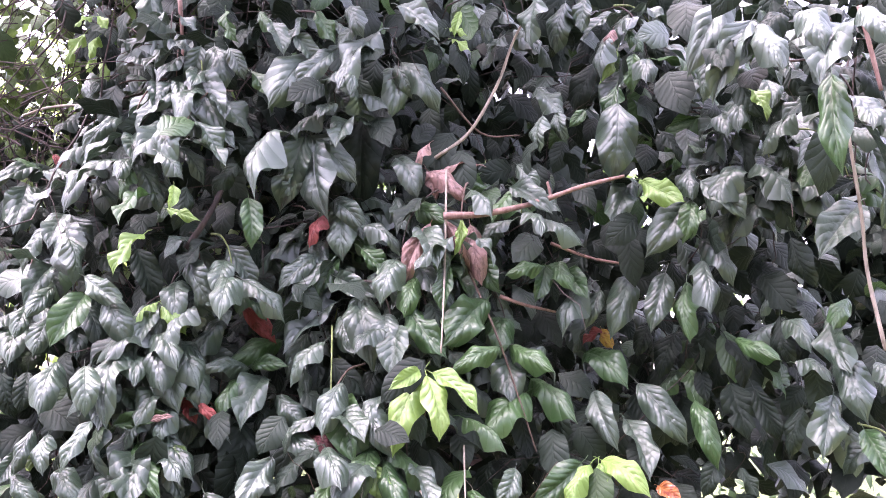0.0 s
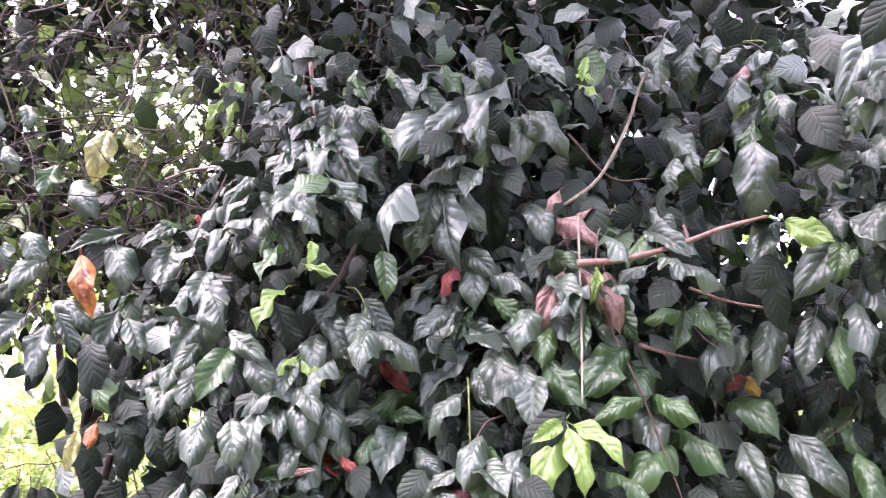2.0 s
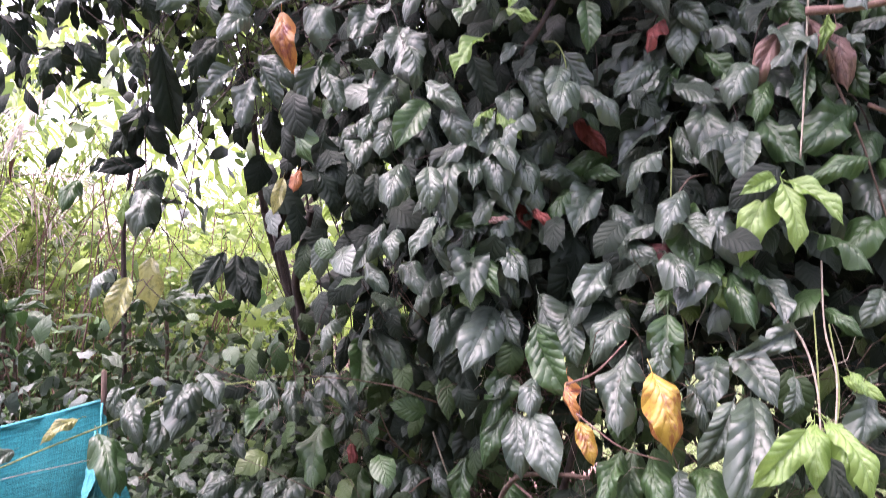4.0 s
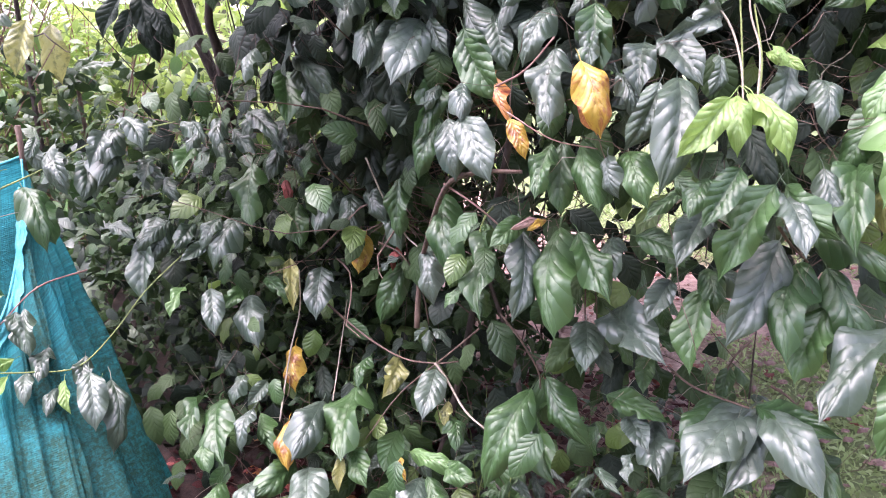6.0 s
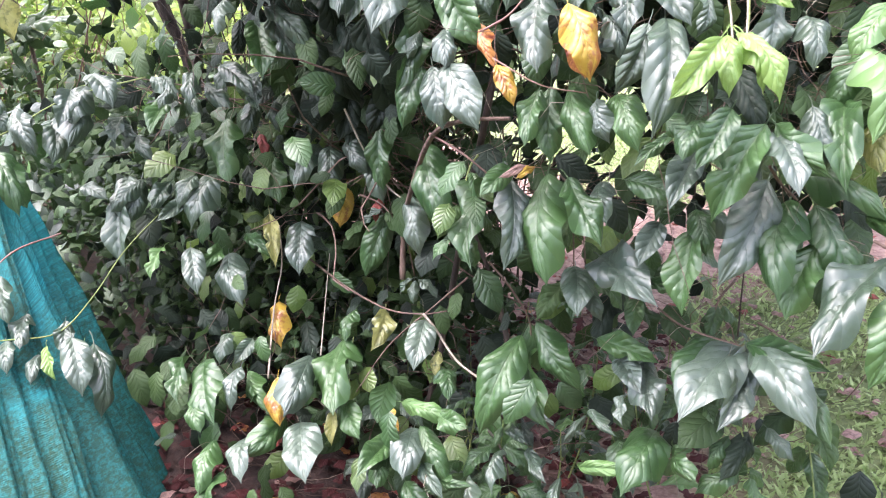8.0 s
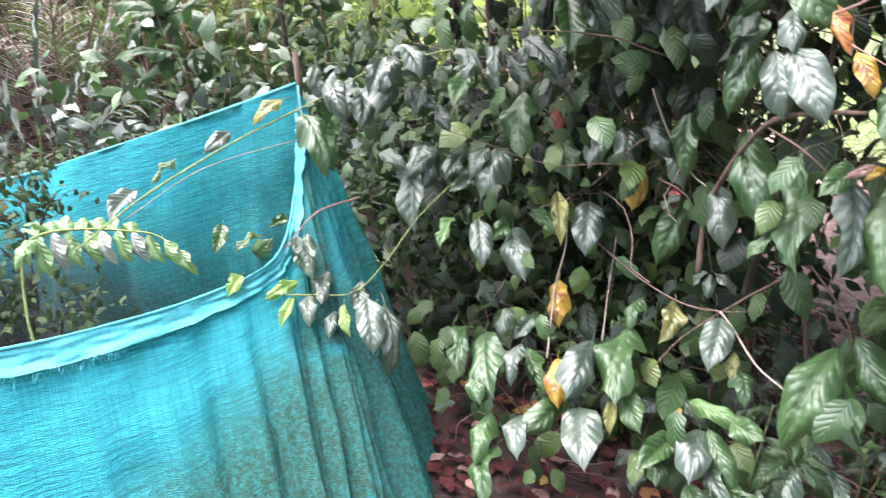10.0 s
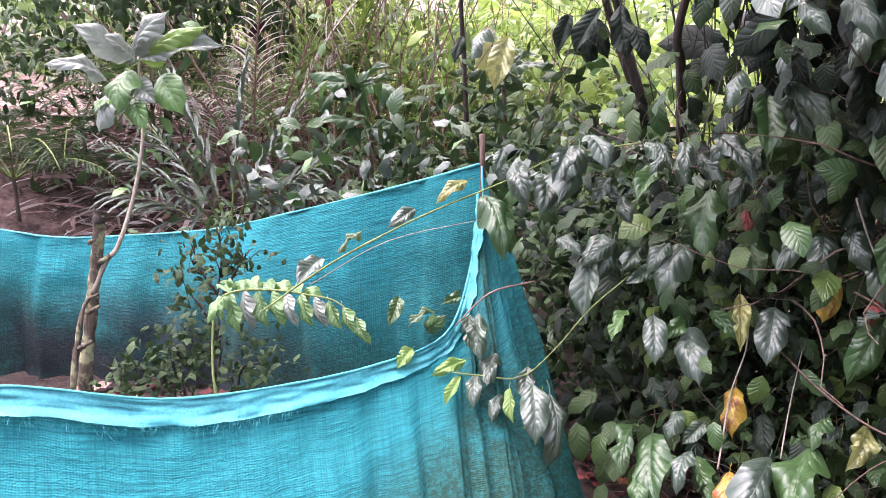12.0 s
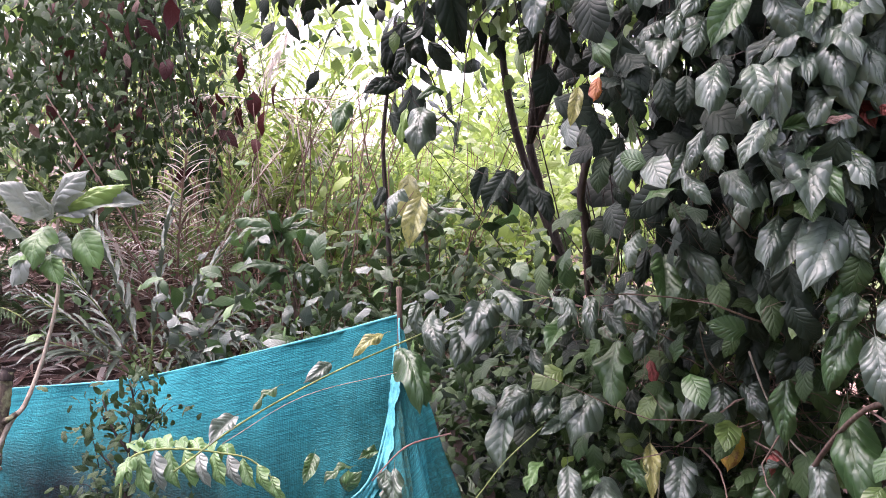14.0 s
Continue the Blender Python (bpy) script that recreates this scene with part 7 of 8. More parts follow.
slim_tree([(-2.060, 3.748, 0.210), (-2.096, 3.852, 0.711), (-2.107, 3.876, 0.921), (-2.185, 3.860, 1.152), (-2.260, 3.829, 1.454)], 0.032, 0.022, "dark crooked tree behind the fence", ((-2.2, 3.3, 1.9), (-1.4, 4.0, 2.9)), "k", 62, 90)
slim_tree([(-2.751, 3.385, 0.561), (-2.802, 3.409, 0.834), (-2.830, 3.427, 1.110), (-2.852, 3.427, 1.469), (-2.816, 3.435, 1.793), (-2.778, 3.430, 2.029)], 0.014, 0.008, "sapling with drooping grey-green leaves behind the net", ((-2.95, 3.3, 1.5), (-2.45, 3.7, 2.2)), "d", 63, 18)
slim_tree([(-5.0, 3.2, 0.3), (-4.9, 3.3, 1.2), (-4.7, 3.5, 2.2), (-4.5, 3.5, 2.6)], 0.03, 0.018, "dark leafy tree with hanging dry brown leaves", ((-5.6, 2.6, 1.25), (-4.1, 3.9, 2.9)), "u", 64, 3800, (0.05, 0.12), "leafy_tree", 0.04)


scatter("thicket", 1000, ((-7.8, 3.6, 1.15), (-5.4, 5.2, 3.2)), "u", 17, "dark leafy growth over the bank", "thicket", (0.07, 0.15), 0.6)
scatter("thicket", 60, ((-5.6, 2.9, 1.6), (-4.0, 3.8, 2.4)), "w", 16, "hanging dead brown leaves over the bank", "thicket", (0.10, 0.18), 1.6)


# ---- loose litter and lawn ----
def litter(count, box, tints, seed, label, size=(0.05, 0.11), width=(0.4, 0.7), shape=(0.12, 0.25, 0.35, 0.3)):
    rng = np.random.default_rng(seed)
    for n, (t, share) in enumerate(tints):
        k = int(count * share)
        at = np.column_stack([rng.uniform(box[0], box[1], k), rng.uniform(box[2], box[3], k), np.zeros(k)])
        at[:, 2] = [ground_z(x, y) + 0.012 + 0.02 * rng.random() for x, y, _ in at]
        way = rng.normal(size=(k, 3)) * np.array([1, 1, 0.12])
        face = rng.normal(size=(k, 3)) * 0.28 + np.array([0, 0, 1])
        tagged(many("leaf_litter", at, way, face, rng.uniform(*size, k), rng.uniform(*width, k), LEAF[t], shape=shape), label, "leaf litter", kind="stuff")


litter(1700, (-1.5, 0.1, 1.3, 3.2), (("w", 0.86), ("r", 0.05), ("b", 0.05), ("o", 0.02)), 41, "dead red-brown leaves on the soil under the shrub", (0.03, 0.065))
litter(6500, (-6.5, -3.3, 2.3, 6.0), (("b", 0.5), ("t", 0.5)), 42, "dry pinkish palm litter on the earth bank", (0.08, 0.30), (0.05, 0.13), (0.03, 0.1, 0.1, 0.1))
litter(1100, (-0.5, 1.6, 2.2, 5.6), (("b", 0.85), ("r", 0.15)), 43, "dead leaves on the bare earth", (0.025, 0.06))
litter(260, (-3.4, -1.8, 0.6, 2.0), (("w", 0.5), ("b", 0.5)), 44, "dead leaves inside the netted plot")


def lawn(count, seed, size, width, label):
    rng = np.random.default_rng(seed)
    x = rng.uniform(-0.9, 4.2, count)
    y = np.where(rng.random(count) < 0.08, rng.uniform(-2.0, 2.2, count), 1.9 - 0.9 * rng.random(count) ** 3 + 7.2 * rng.random(count) ** 1.6)
    x = x + 1.8 * rng.random(count) ** 6
    ok = np.array([a + 0.8 * max(0.0, b - 4.7) > 0.12 + 0.25 * noise.noise((a * 1.6, b * 1.6, 7.0)) and abs(b - 4.3 + 0.5 * noise.noise((a * 2, b * 2, 1.0))) > 0.5 for a, b in zip(x, y)])
    x, y = x[ok], y[ok]
    k = len(x)
    at = np.column_stack([x, y, [ground_z(a, b) for a, b in zip(x, y)]])
    way = rng.normal(size=(k, 3)) * np.array([0.6, 0.6, 0.1]) + np.array([0, 0, 0.45])
    face = rng.normal(size=(k, 3)) * 0.7 + np.array([0, -0.3, 0.8])
    ob = many("grass", at, way, face, rng.uniform(*size, k), rng.uniform(*width, k), LEAF["h"], rows=3)
    tagged(ob, label, "grass", kind="stuff")


lawn(64000, 51, (0.022, 0.055), (0.16, 0.30), "short light green grass of the lawn behind the bush")
lawn(34000, 52, (0.014, 0.032), (0.5, 0.8), "small-leaved light green ground cover behind the bush")


# ---- weeds and fallen leaves ----
def weed(x, y, height, pairs, tint, seed, label, length=0.085, width=0.34):
    """A small upright weed: a stem with drooping leaves in pairs."""
    rng = random.Random(seed)
    z = ground_z(x, y)
    plant = thing("weed", label, "weed", "weeds under the bush")
    top = Vector((x + rng.uniform(-0.08, 0.08), y + rng.uniform(-0.10, 0.02), z + height))
    foot = Vector((x, y, z - 0.02))
    part("stem", tube("stem", [foot, foot.lerp(top, 0.5) + Vector((rng.uniform(-0.02, 0.02), 0, 0)), top], 0.0028, 0.0014, STEM_GREEN, 5, 4, 0.1, seed), plant)
    turn = rng.uniform(0, 6)
    for i in range(pairs):
        s = 0.3 + 0.7 * i / max(1, pairs - 1)
        at = foot.lerp(top, s)
        turn += 1.35
        for k in range(2):
            a = turn + 3.14 * k + rng.uniform(-0.3, 0.3)
            size = length * rng.uniform(0.75, 1.2) * (1.1 - 0.35 * s)
            way = Vector((math.cos(a), math.sin(a), rng.uniform(-0.75, 0.1))).normalized()
            leaf = part("leaf", leaf_mesh(tint, rng.randrange(len(SHAPES))), plant)
            leaf.matrix_basis = leaf_pose(at + way * 0.25 * size, at + way * 1.25 * size, width * rng.uniform(0.85, 1.15), (0, -0.25, 1))
    return plant


_wr = random.Random(77)
for n in range(34):
    weed(_wr.uniform(-0.62, 0.14), _wr.uniform(1.8, 2.5), _wr.uniform(0.10, 0.34), _wr.randint(3, 6), "dmdnud"[n % 6], 500 + n, "small weed with narrow drooping green leaves on the bare earth")
for n in range(10):
    weed(_wr.uniform(-1.25, -0.75), _wr.uniform(2.0, 2.3), _wr.uniform(0.15, 0.4), _wr.randint(3, 6), "umd"[n % 3], 540 + n, "small weed with dark green leaves beside the net", 0.07, 0.5)
for n in range(6):
    weed(_wr.uniform(-3.0, -2.0), _wr.uniform(2.5, 3.0), _wr.uniform(0.40, 0.75), _wr.randint(5, 8), "mdum"[n % 4], 560 + n, "leafy green weed standing behind the net", 0.10, 0.42)
for n in range(48):
    x, y, a = _wr.uniform(-1.2, -0.25), _wr.uniform(1.45, 2.4), _wr.uniform(0, 6.28)
    t = "wwrowbwwroyw"[n % 12]
    leaf = tagged(new("fallen_leaf", leaf_mesh(t, n % 5)), {"w": "dark wine-red dead leaf on the soil", "r": "red dead leaf on the soil", "o": "orange dead leaf on the soil", "b": "dry pinkish-brown leaf on the soil", "y": "yellow fallen leaf on the soil"}[t], "leaf", "fallen leaves")
    size = _wr.uniform(0.05, 0.085)
    at = Vector((x, y, ground_z(x, y) + 0.024))
    leaf.matrix_basis = leaf_pose(at, at + Vector((math.cos(a), math.sin(a), _wr.uniform(-0.05, 0.12))) * size, _wr.uniform(0.45, 0.7), (_wr.uniform(-0.3, 0.3), -0.1, 1))


# ---- the post and the sapling in the plot ----
def broad_leaf(plant, base, tip, width, tint, face, kind=0):
    ob = part("leaf", leaf_mesh(tint, kind), plant)
    ob.matrix_basis = leaf_pose(base, tip, width, face)
    return ob


post = thing("wooden_post", "short weathered wooden post with a split, leaning in the netted plot", "post")

part("post", tube("post", [(-2.56, 1.19, -0.05), (-2.554, 1.211, 0.337), (-2.569, 1.267, 0.563), (-2.565, 1.301, 0.720), (-2.552, 1.316, 0.835)], 0.020, 0.015, BARK_POST, 10, 9, 0.14, 3), post)
part("cap", tube("cap", [(-2.550, 1.308, 0.810), (-2.552, 1.312, 0.829), (-2.552, 1.319, 0.844)], 0.021, 0.018, STEM_DARK, 8, 3, 0.25, 4), post, "dark rotten top")
part("split_piece", tube("split_piece", [(-2.524, 1.161, 0.373), (-2.543, 1.198, 0.490), (-2.548, 1.238, 0.592), (-2.527, 1.270, 0.620)], 0.008, 0.005, BARK_POST, 7, 6, 0.3, 5), post, "mossy split branch")
part("knot", tube("knot", [(-2.560, 1.298, 0.696), (-2.537, 1.302, 0.708), (-2.529, 1.320, 0.719)], 0.0086, 0.0057, BARK_POST, 8, 4, 0.3, 20), post, "gnarled knot")
part("knot", tube("knot", [(-2.548, 1.241, 0.565), (-2.526, 1.246, 0.578), (-2.519, 1.264, 0.587)], 0.0077, 0.0051, BARK_POST, 8, 4, 0.3, 21), post, "gnarled knot")
part("knot", tube("knot", [(-2.536, 1.200, 0.477), (-2.515, 1.206, 0.490), (-2.508, 1.224, 0.499)], 0.0081, 0.0054, BARK_POST, 8, 4, 0.3, 22), post, "gnarled knot")
part("knot", tube("knot", [(-2.580, 1.291, 0.753), (-2.557, 1.296, 0.765), (-2.550, 1.313, 0.775)], 0.0063, 0.0042, BARK_POST, 8, 4, 0.3, 23), post, "gnarled knot")

sapling = thing("sapling", "spindly sapling with a few large pale quilted leaves", "sapling")
part("stem", tube("stem", [(-2.560, 1.272, 0.614), (-2.541, 1.313, 0.702), (-2.548, 1.357, 0.735), (-2.576, 1.438, 0.855), (-2.599, 1.502, 1.007), (-2.624, 1.524, 1.116), (-2.635, 1.540, 1.249)], 0.008, 0.004, STEM_PALE, 7, 8, 0.1, 6), sapling)
def sapling_leaf(base, tip, width, tint, face, kind):
    broad_leaf(sapling, base, Vector(base).lerp(tip, 1.12), 0.78 * width, tint, face, kind)


sapling_leaf((-2.593, 1.403, 1.190), (-2.602, 1.255, 1.240), 0.5, "s", (0.25, -0.75, 0.6), 4)
sapling_leaf((-2.566, 1.456, 1.243), (-2.569, 1.326, 1.334), 0.6, "s", (0.25, -0.75, 0.6), 0)
sapling_leaf((-2.555, 1.475, 1.258), (-2.455, 1.509, 1.365), 0.62, "s", (0.25, -0.75, 0.6), 1)
sapling_leaf((-2.550, 1.480, 1.242), (-2.375, 1.611, 1.281), 0.42, "s", (0.25, -0.75, 0.6), 2)
sapling_leaf((-2.547, 1.486, 1.242), (-2.399, 1.584, 1.329), 0.35, "l", (0.25, -0.75, 0.6), 3)
sapling_leaf((-2.516, 1.525, 1.200), (-2.426, 1.515, 1.111), 0.85, "n", (0.25, -0.75, 0.6), 4)
sapling_leaf((-2.554, 1.474, 1.242), (-2.534, 1.382, 1.310), 0.6, "s", (0.25, -0.75, 0.6), 0)
sapling_leaf((-2.561, 1.460, 1.219), (-2.514, 1.383, 1.120), 0.8, "n", (0.25, -0.75, 0.6), 1)
sapling_leaf((-2.552, 1.469, 1.187), (-2.466, 1.462, 1.138), 0.7, "s", (0.25, -0.75, 0.6), 2)
sapling_leaf((-2.570, 1.437, 1.173), (-2.535, 1.337, 1.077), 0.6, "s", (0.25, -0.75, 0.6), 3)
sapling_leaf((-2.553, 1.459, 1.140), (-2.476, 1.430, 1.070), 0.7, "n", (0.25, -0.75, 0.6), 4)
sapling_leaf((-2.576, 1.422, 1.142), (-2.542, 1.336, 1.123), 0.6, "n", (0.25, -0.75, 0.6), 0)

plot_plant = thing("compound_leaf_plant", "plant with an arching spray of paired pale leaflets", "plant")
part("stalk", tube("stalk", [(-1.989, 1.236, 0.457), (-2.022, 1.256, 0.546), (-2.048, 1.299, 0.674), (-2.025, 1.345, 0.707), (-1.962, 1.416, 0.703), (-1.902, 1.473, 0.687), (-1.848, 1.517, 0.667), (-1.783, 1.547, 0.604)], 0.004, 0.002, STEM_GREEN, 6, 5), plot_plant)
broad_leaf(plot_plant, (-2.033, 1.334, 0.704), (-1.982, 1.313, 0.612), 0.44, "n", (0.15, -0.95, 0.25), 0)
broad_leaf(plot_plant, (-2.040, 1.340, 0.701), (-2.130, 1.389, 0.689), 0.4, "n", (0.0, -0.3, 0.9), 2)
broad_leaf(plot_plant, (-2.012, 1.361, 0.708), (-1.961, 1.342, 0.619), 0.44, "s", (0.15, -0.95, 0.25), 1)
broad_leaf(plot_plant, (-2.019, 1.367, 0.705), (-2.109, 1.417, 0.694), 0.4, "n", (0.0, -0.3, 0.9), 3)
broad_leaf(plot_plant, (-1.989, 1.386, 0.706), (-1.938, 1.369, 0.621), 0.44, "n", (0.15, -0.95, 0.25), 2)
broad_leaf(plot_plant, (-1.997, 1.392, 0.703), (-2.085, 1.444, 0.691), 0.4, "n", (0.0, -0.3, 0.9), 4)
broad_leaf(plot_plant, (-1.966, 1.411, 0.703), (-1.915, 1.396, 0.622), 0.44, "n", (0.15, -0.95, 0.25), 3)
broad_leaf(plot_plant, (-1.973, 1.418, 0.700), (-2.061, 1.471, 0.688), 0.4, "n", (0.0, -0.3, 0.9), 0)
broad_leaf(plot_plant, (-1.942, 1.435, 0.697), (-1.890, 1.421, 0.619), 0.44, "s", (0.15, -0.95, 0.25), 4)
broad_leaf(plot_plant, (-1.949, 1.442, 0.694), (-2.036, 1.496, 0.682), 0.4, "n", (0.0, -0.3, 0.9), 1)
broad_leaf(plot_plant, (-1.917, 1.459, 0.691), (-1.865, 1.446, 0.617), 0.44, "n", (0.15, -0.95, 0.25), 0)
broad_leaf(plot_plant, (-1.924, 1.466, 0.688), (-2.010, 1.521, 0.675), 0.4, "n", (0.0, -0.3, 0.9), 2)
broad_leaf(plot_plant, (-1.891, 1.482, 0.683), (-1.838, 1.471, 0.614), 0.44, "s", (0.15, -0.95, 0.25), 1)
broad_leaf(plot_plant, (-1.898, 1.489, 0.680), (-1.983, 1.546, 0.667), 0.4, "n", (0.0, -0.3, 0.9), 3)
broad_leaf(plot_plant, (-1.864, 1.504, 0.672), (-1.811, 1.494, 0.607), 0.44, "n", (0.15, -0.95, 0.25), 2)
broad_leaf(plot_plant, (-1.835, 1.524, 0.656), (-1.781, 1.515, 0.595), 0.44, "n", (0.15, -0.95, 0.25), 3)
broad_leaf(plot_plant, (-1.804, 1.540, 0.628), (-1.749, 1.532, 0.571), 0.44, "n", (0.15, -0.95, 0.25), 4)
broad_leaf(plot_plant, (-2.041, 1.305, 0.703), (-1.995, 1.271, 0.657), 0.4, "n", (0.0, -0.5, 0.8), 1)
broad_leaf(plot_plant, (-2.019, 1.341, 0.719), (-2.017, 1.290, 0.747), 0.4, "n", (0.0, -0.5, 0.8), 1)
broad_leaf(plot_plant, (-2.028, 1.321, 0.701), (-2.015, 1.244, 0.654), 0.4, "n", (0.0, -0.5, 0.8), 1)

plot_shrub = thing("small_shrub", "small-leaved twiggy shrub growing inside the plot", "shrub")
part("stem", tube("stem", [(-2.251, 1.429, 0.328), (-2.282, 1.478, 0.458), (-2.316, 1.511, 0.595), (-2.330, 1.545, 0.702), (-2.351, 1.550, 0.781)], 0.005, 0.002, STEM_DARK, 5, 5, 0.1, 0), plot_shrub)
part("stem", tube("stem", [(-2.282, 1.478, 0.458), (-2.331, 1.469, 0.553), (-2.364, 1.452, 0.602)], 0.005, 0.002, STEM_DARK, 5, 5, 0.1, 1), plot_shrub)
part("stem", tube("stem", [(-2.304, 1.503, 0.549), (-2.300, 1.553, 0.638), (-2.282, 1.608, 0.712)], 0.005, 0.002, STEM_DARK, 5, 5, 0.1, 2), plot_shrub)
part("stem", tube("stem", [(-2.316, 1.511, 0.595), (-2.356, 1.491, 0.660), (-2.387, 1.486, 0.739)], 0.005, 0.002, STEM_DARK, 5, 5, 0.1, 3), plot_shrub)
part("stem", tube("stem", [(-2.304, 1.365, 0.338), (-2.334, 1.377, 0.412), (-2.353, 1.389, 0.471)], 0.005, 0.002, STEM_DARK, 5, 5, 0.1, 4), plot_shrub)
part("stem", tube("stem", [(-2.341, 1.318, 0.346), (-2.366, 1.325, 0.405), (-2.413, 1.270, 0.429)], 0.005, 0.002, STEM_DARK, 5, 5, 0.1, 5), plot_shrub)
part("stem", tube("stem", [(-2.216, 1.470, 0.322), (-2.226, 1.507, 0.393), (-2.198, 1.546, 0.403)], 0.005, 0.002, STEM_DARK, 5, 5, 0.1, 6), plot_shrub)
_r = np.random.default_rng(71)
_hub = np.array([(-2.344, 1.553, 0.764), (-2.325, 1.537, 0.671), (-2.361, 1.447, 0.587), (-2.378, 1.484, 0.708), (-2.289, 1.592, 0.697), (-2.345, 1.391, 0.455), (-2.357, 1.337, 0.403), (-2.306, 1.412, 0.406), (-2.401, 1.277, 0.413), (-2.226, 1.507, 0.393), (-2.184, 1.553, 0.387), (-2.282, 1.478, 0.458), (-2.331, 1.351, 0.370), (-2.235, 1.468, 0.352), (-2.409, 1.245, 0.389), (-2.337, 1.428, 0.496)])
_at = _hub[_r.integers(0, len(_hub), 700)] + _r.normal(size=(700, 3)) * 0.045
for _k in range(0, 700, 14):
    _b = Vector(_hub[np.argmin(np.linalg.norm(_hub - _at[_k], axis=1))])
    part("twig", tube("twig", [_b - Vector((0, 0, 0.03)), _b.lerp(Vector(_at[_k]), 0.5) + Vector((0, 0, 0.01)), _at[_k]], 0.0016, 0.0008, STEM_DARK, 4, 3, 0.1, _k), plot_shrub)
many("foliage", _at, _r.normal(size=(700, 3)) + np.array([0, 0, 0.2]), _r.normal(size=(700, 3)) * 0.5 + np.array([0, -0.4, 0.8]), _r.uniform(0.02, 0.045, 700), _r.uniform(0.35, 0.55, 700), LEAF["u"], plot_shrub)


red_leaf = tagged(new("fallen_leaf", leaf_mesh("r", 2)), "dark red dead leaf caught on the net", "leaf")
red_leaf.matrix_basis = leaf_pose((-1.463, 1.696, 0.320), (-1.496, 1.650, 0.281), 0.45, (0.4, -0.8, 0.3))
orange_leaf = tagged(new("fallen_leaf", leaf_mesh("o", 0)), "orange dead leaf lying at the foot of the net", "leaf")
orange_leaf.matrix_basis = leaf_pose((-1.221, 1.329, 0.134), (-1.164, 1.360, 0.124), 0.8, (0.3, -0.7, 0.5))

rosette = thing("rosette_plant", "dark plant with long glossy leaves in rosettes", "plant")
part("stem", tube("stem", [(-3.328, 3.210, 0.0), (-3.292, 3.172, 0.598), (-3.328, 3.210, 1.008)], 0.014, 0.009, STEM, 7, 6, 0.1, 1), rosette)
broad_leaf(rosette, (-3.328, 3.210, 1.008), (-3.389, 2.941, 0.999), 0.32, "m", (0.1, -0.35, 0.9), 0)
broad_leaf(rosette, (-3.328, 3.210, 1.008), (-3.428, 3.030, 0.896), 0.32, "m", (0.1, -0.35, 0.9), 1)
broad_leaf(rosette, (-3.328, 3.210, 1.008), (-3.215, 3.379, 1.042), 0.32, "m", (0.1, -0.35, 0.9), 2)
broad_leaf(rosette, (-3.328, 3.210, 1.008), (-3.043, 3.253, 0.977), 0.32, "m", (0.1, -0.35, 0.9), 3)
broad_leaf(rosette, (-3.328, 3.210, 1.008), (-3.349, 3.103, 0.867), 0.32, "m", (0.1, -0.35, 0.9), 4)
broad_leaf(rosette, (-3.328, 3.210, 1.008), (-3.314, 3.268, 0.839), 0.32, "m", (0.1, -0.35, 0.9), 0)
broad_leaf(rosette, (-3.328, 3.210, 1.008), (-3.287, 3.054, 1.138), 0.32, "m", (0.1, -0.35, 0.9), 1)
broad_leaf(rosette, (-3.328, 3.210, 1.008), (-3.173, 3.290, 1.129), 0.32, "m", (0.1, -0.35, 0.9), 2)
broad_leaf(rosette, (-3.328, 3.210, 1.008), (-3.542, 3.080, 1.077), 0.32, "m", (0.1, -0.35, 0.9), 3)
part("stem", tube("stem", [(-3.202, 3.162, 0.0), (-3.153, 3.110, 0.417), (-3.202, 3.162, 0.821)], 0.014, 0.009, STEM, 7, 6, 0.1, 1), rosette)
broad_leaf(rosette, (-3.202, 3.162, 0.821), (-3.304, 2.865, 0.867), 0.32, "m", (0.1, -0.35, 0.9), 0)
broad_leaf(rosette, (-3.202, 3.162, 0.821), (-3.311, 2.975, 0.735), 0.32, "m", (0.1, -0.35, 0.9), 1)
broad_leaf(rosette, (-3.202, 3.162, 0.821), (-3.065, 3.340, 0.800), 0.32, "m", (0.1, -0.35, 0.9), 2)
broad_leaf(rosette, (-3.202, 3.162, 0.821), (-3.030, 3.104, 0.781), 0.32, "p", (0.1, -0.35, 0.9), 3)
broad_leaf(rosette, (-3.202, 3.162, 0.821), (-3.243, 3.070, 0.903), 0.32, "m", (0.1, -0.35, 0.9), 4)
part("stem", tube("stem", [(-2.759, 3.654, 0.0), (-2.717, 3.628, 0.673), (-2.759, 3.654, 1.081)], 0.014, 0.009, STEM, 7, 6, 0.1, 1), rosette)
broad_leaf(rosette, (-2.759, 3.654, 1.081), (-2.463, 3.658, 1.103), 0.32, "m", (0.1, -0.35, 0.9), 0)
broad_leaf(rosette, (-2.759, 3.654, 1.081), (-2.635, 3.665, 0.991), 0.32, "m", (0.1, -0.35, 0.9), 1)
broad_leaf(rosette, (-2.759, 3.654, 1.081), (-2.648, 3.787, 1.172), 0.32, "m", (0.1, -0.35, 0.9), 2)
broad_leaf(rosette, (-2.759, 3.654, 1.081), (-2.832, 3.422, 1.066), 0.32, "m", (0.1, -0.35, 0.9), 3)
broad_leaf(rosette, (-2.759, 3.654, 1.081), (-2.749, 3.590, 0.965), 0.32, "m", (0.1, -0.35, 0.9), 4)
broad_leaf(rosette, (-2.774, 3.535, 1.308), (-2.753, 3.535, 1.035), 0.5, "q", (0.1, -0.9, 0.3), 0)

hanging = thing("hanging_branch", "slender branch with dark leaves hanging against the sky", "branch")
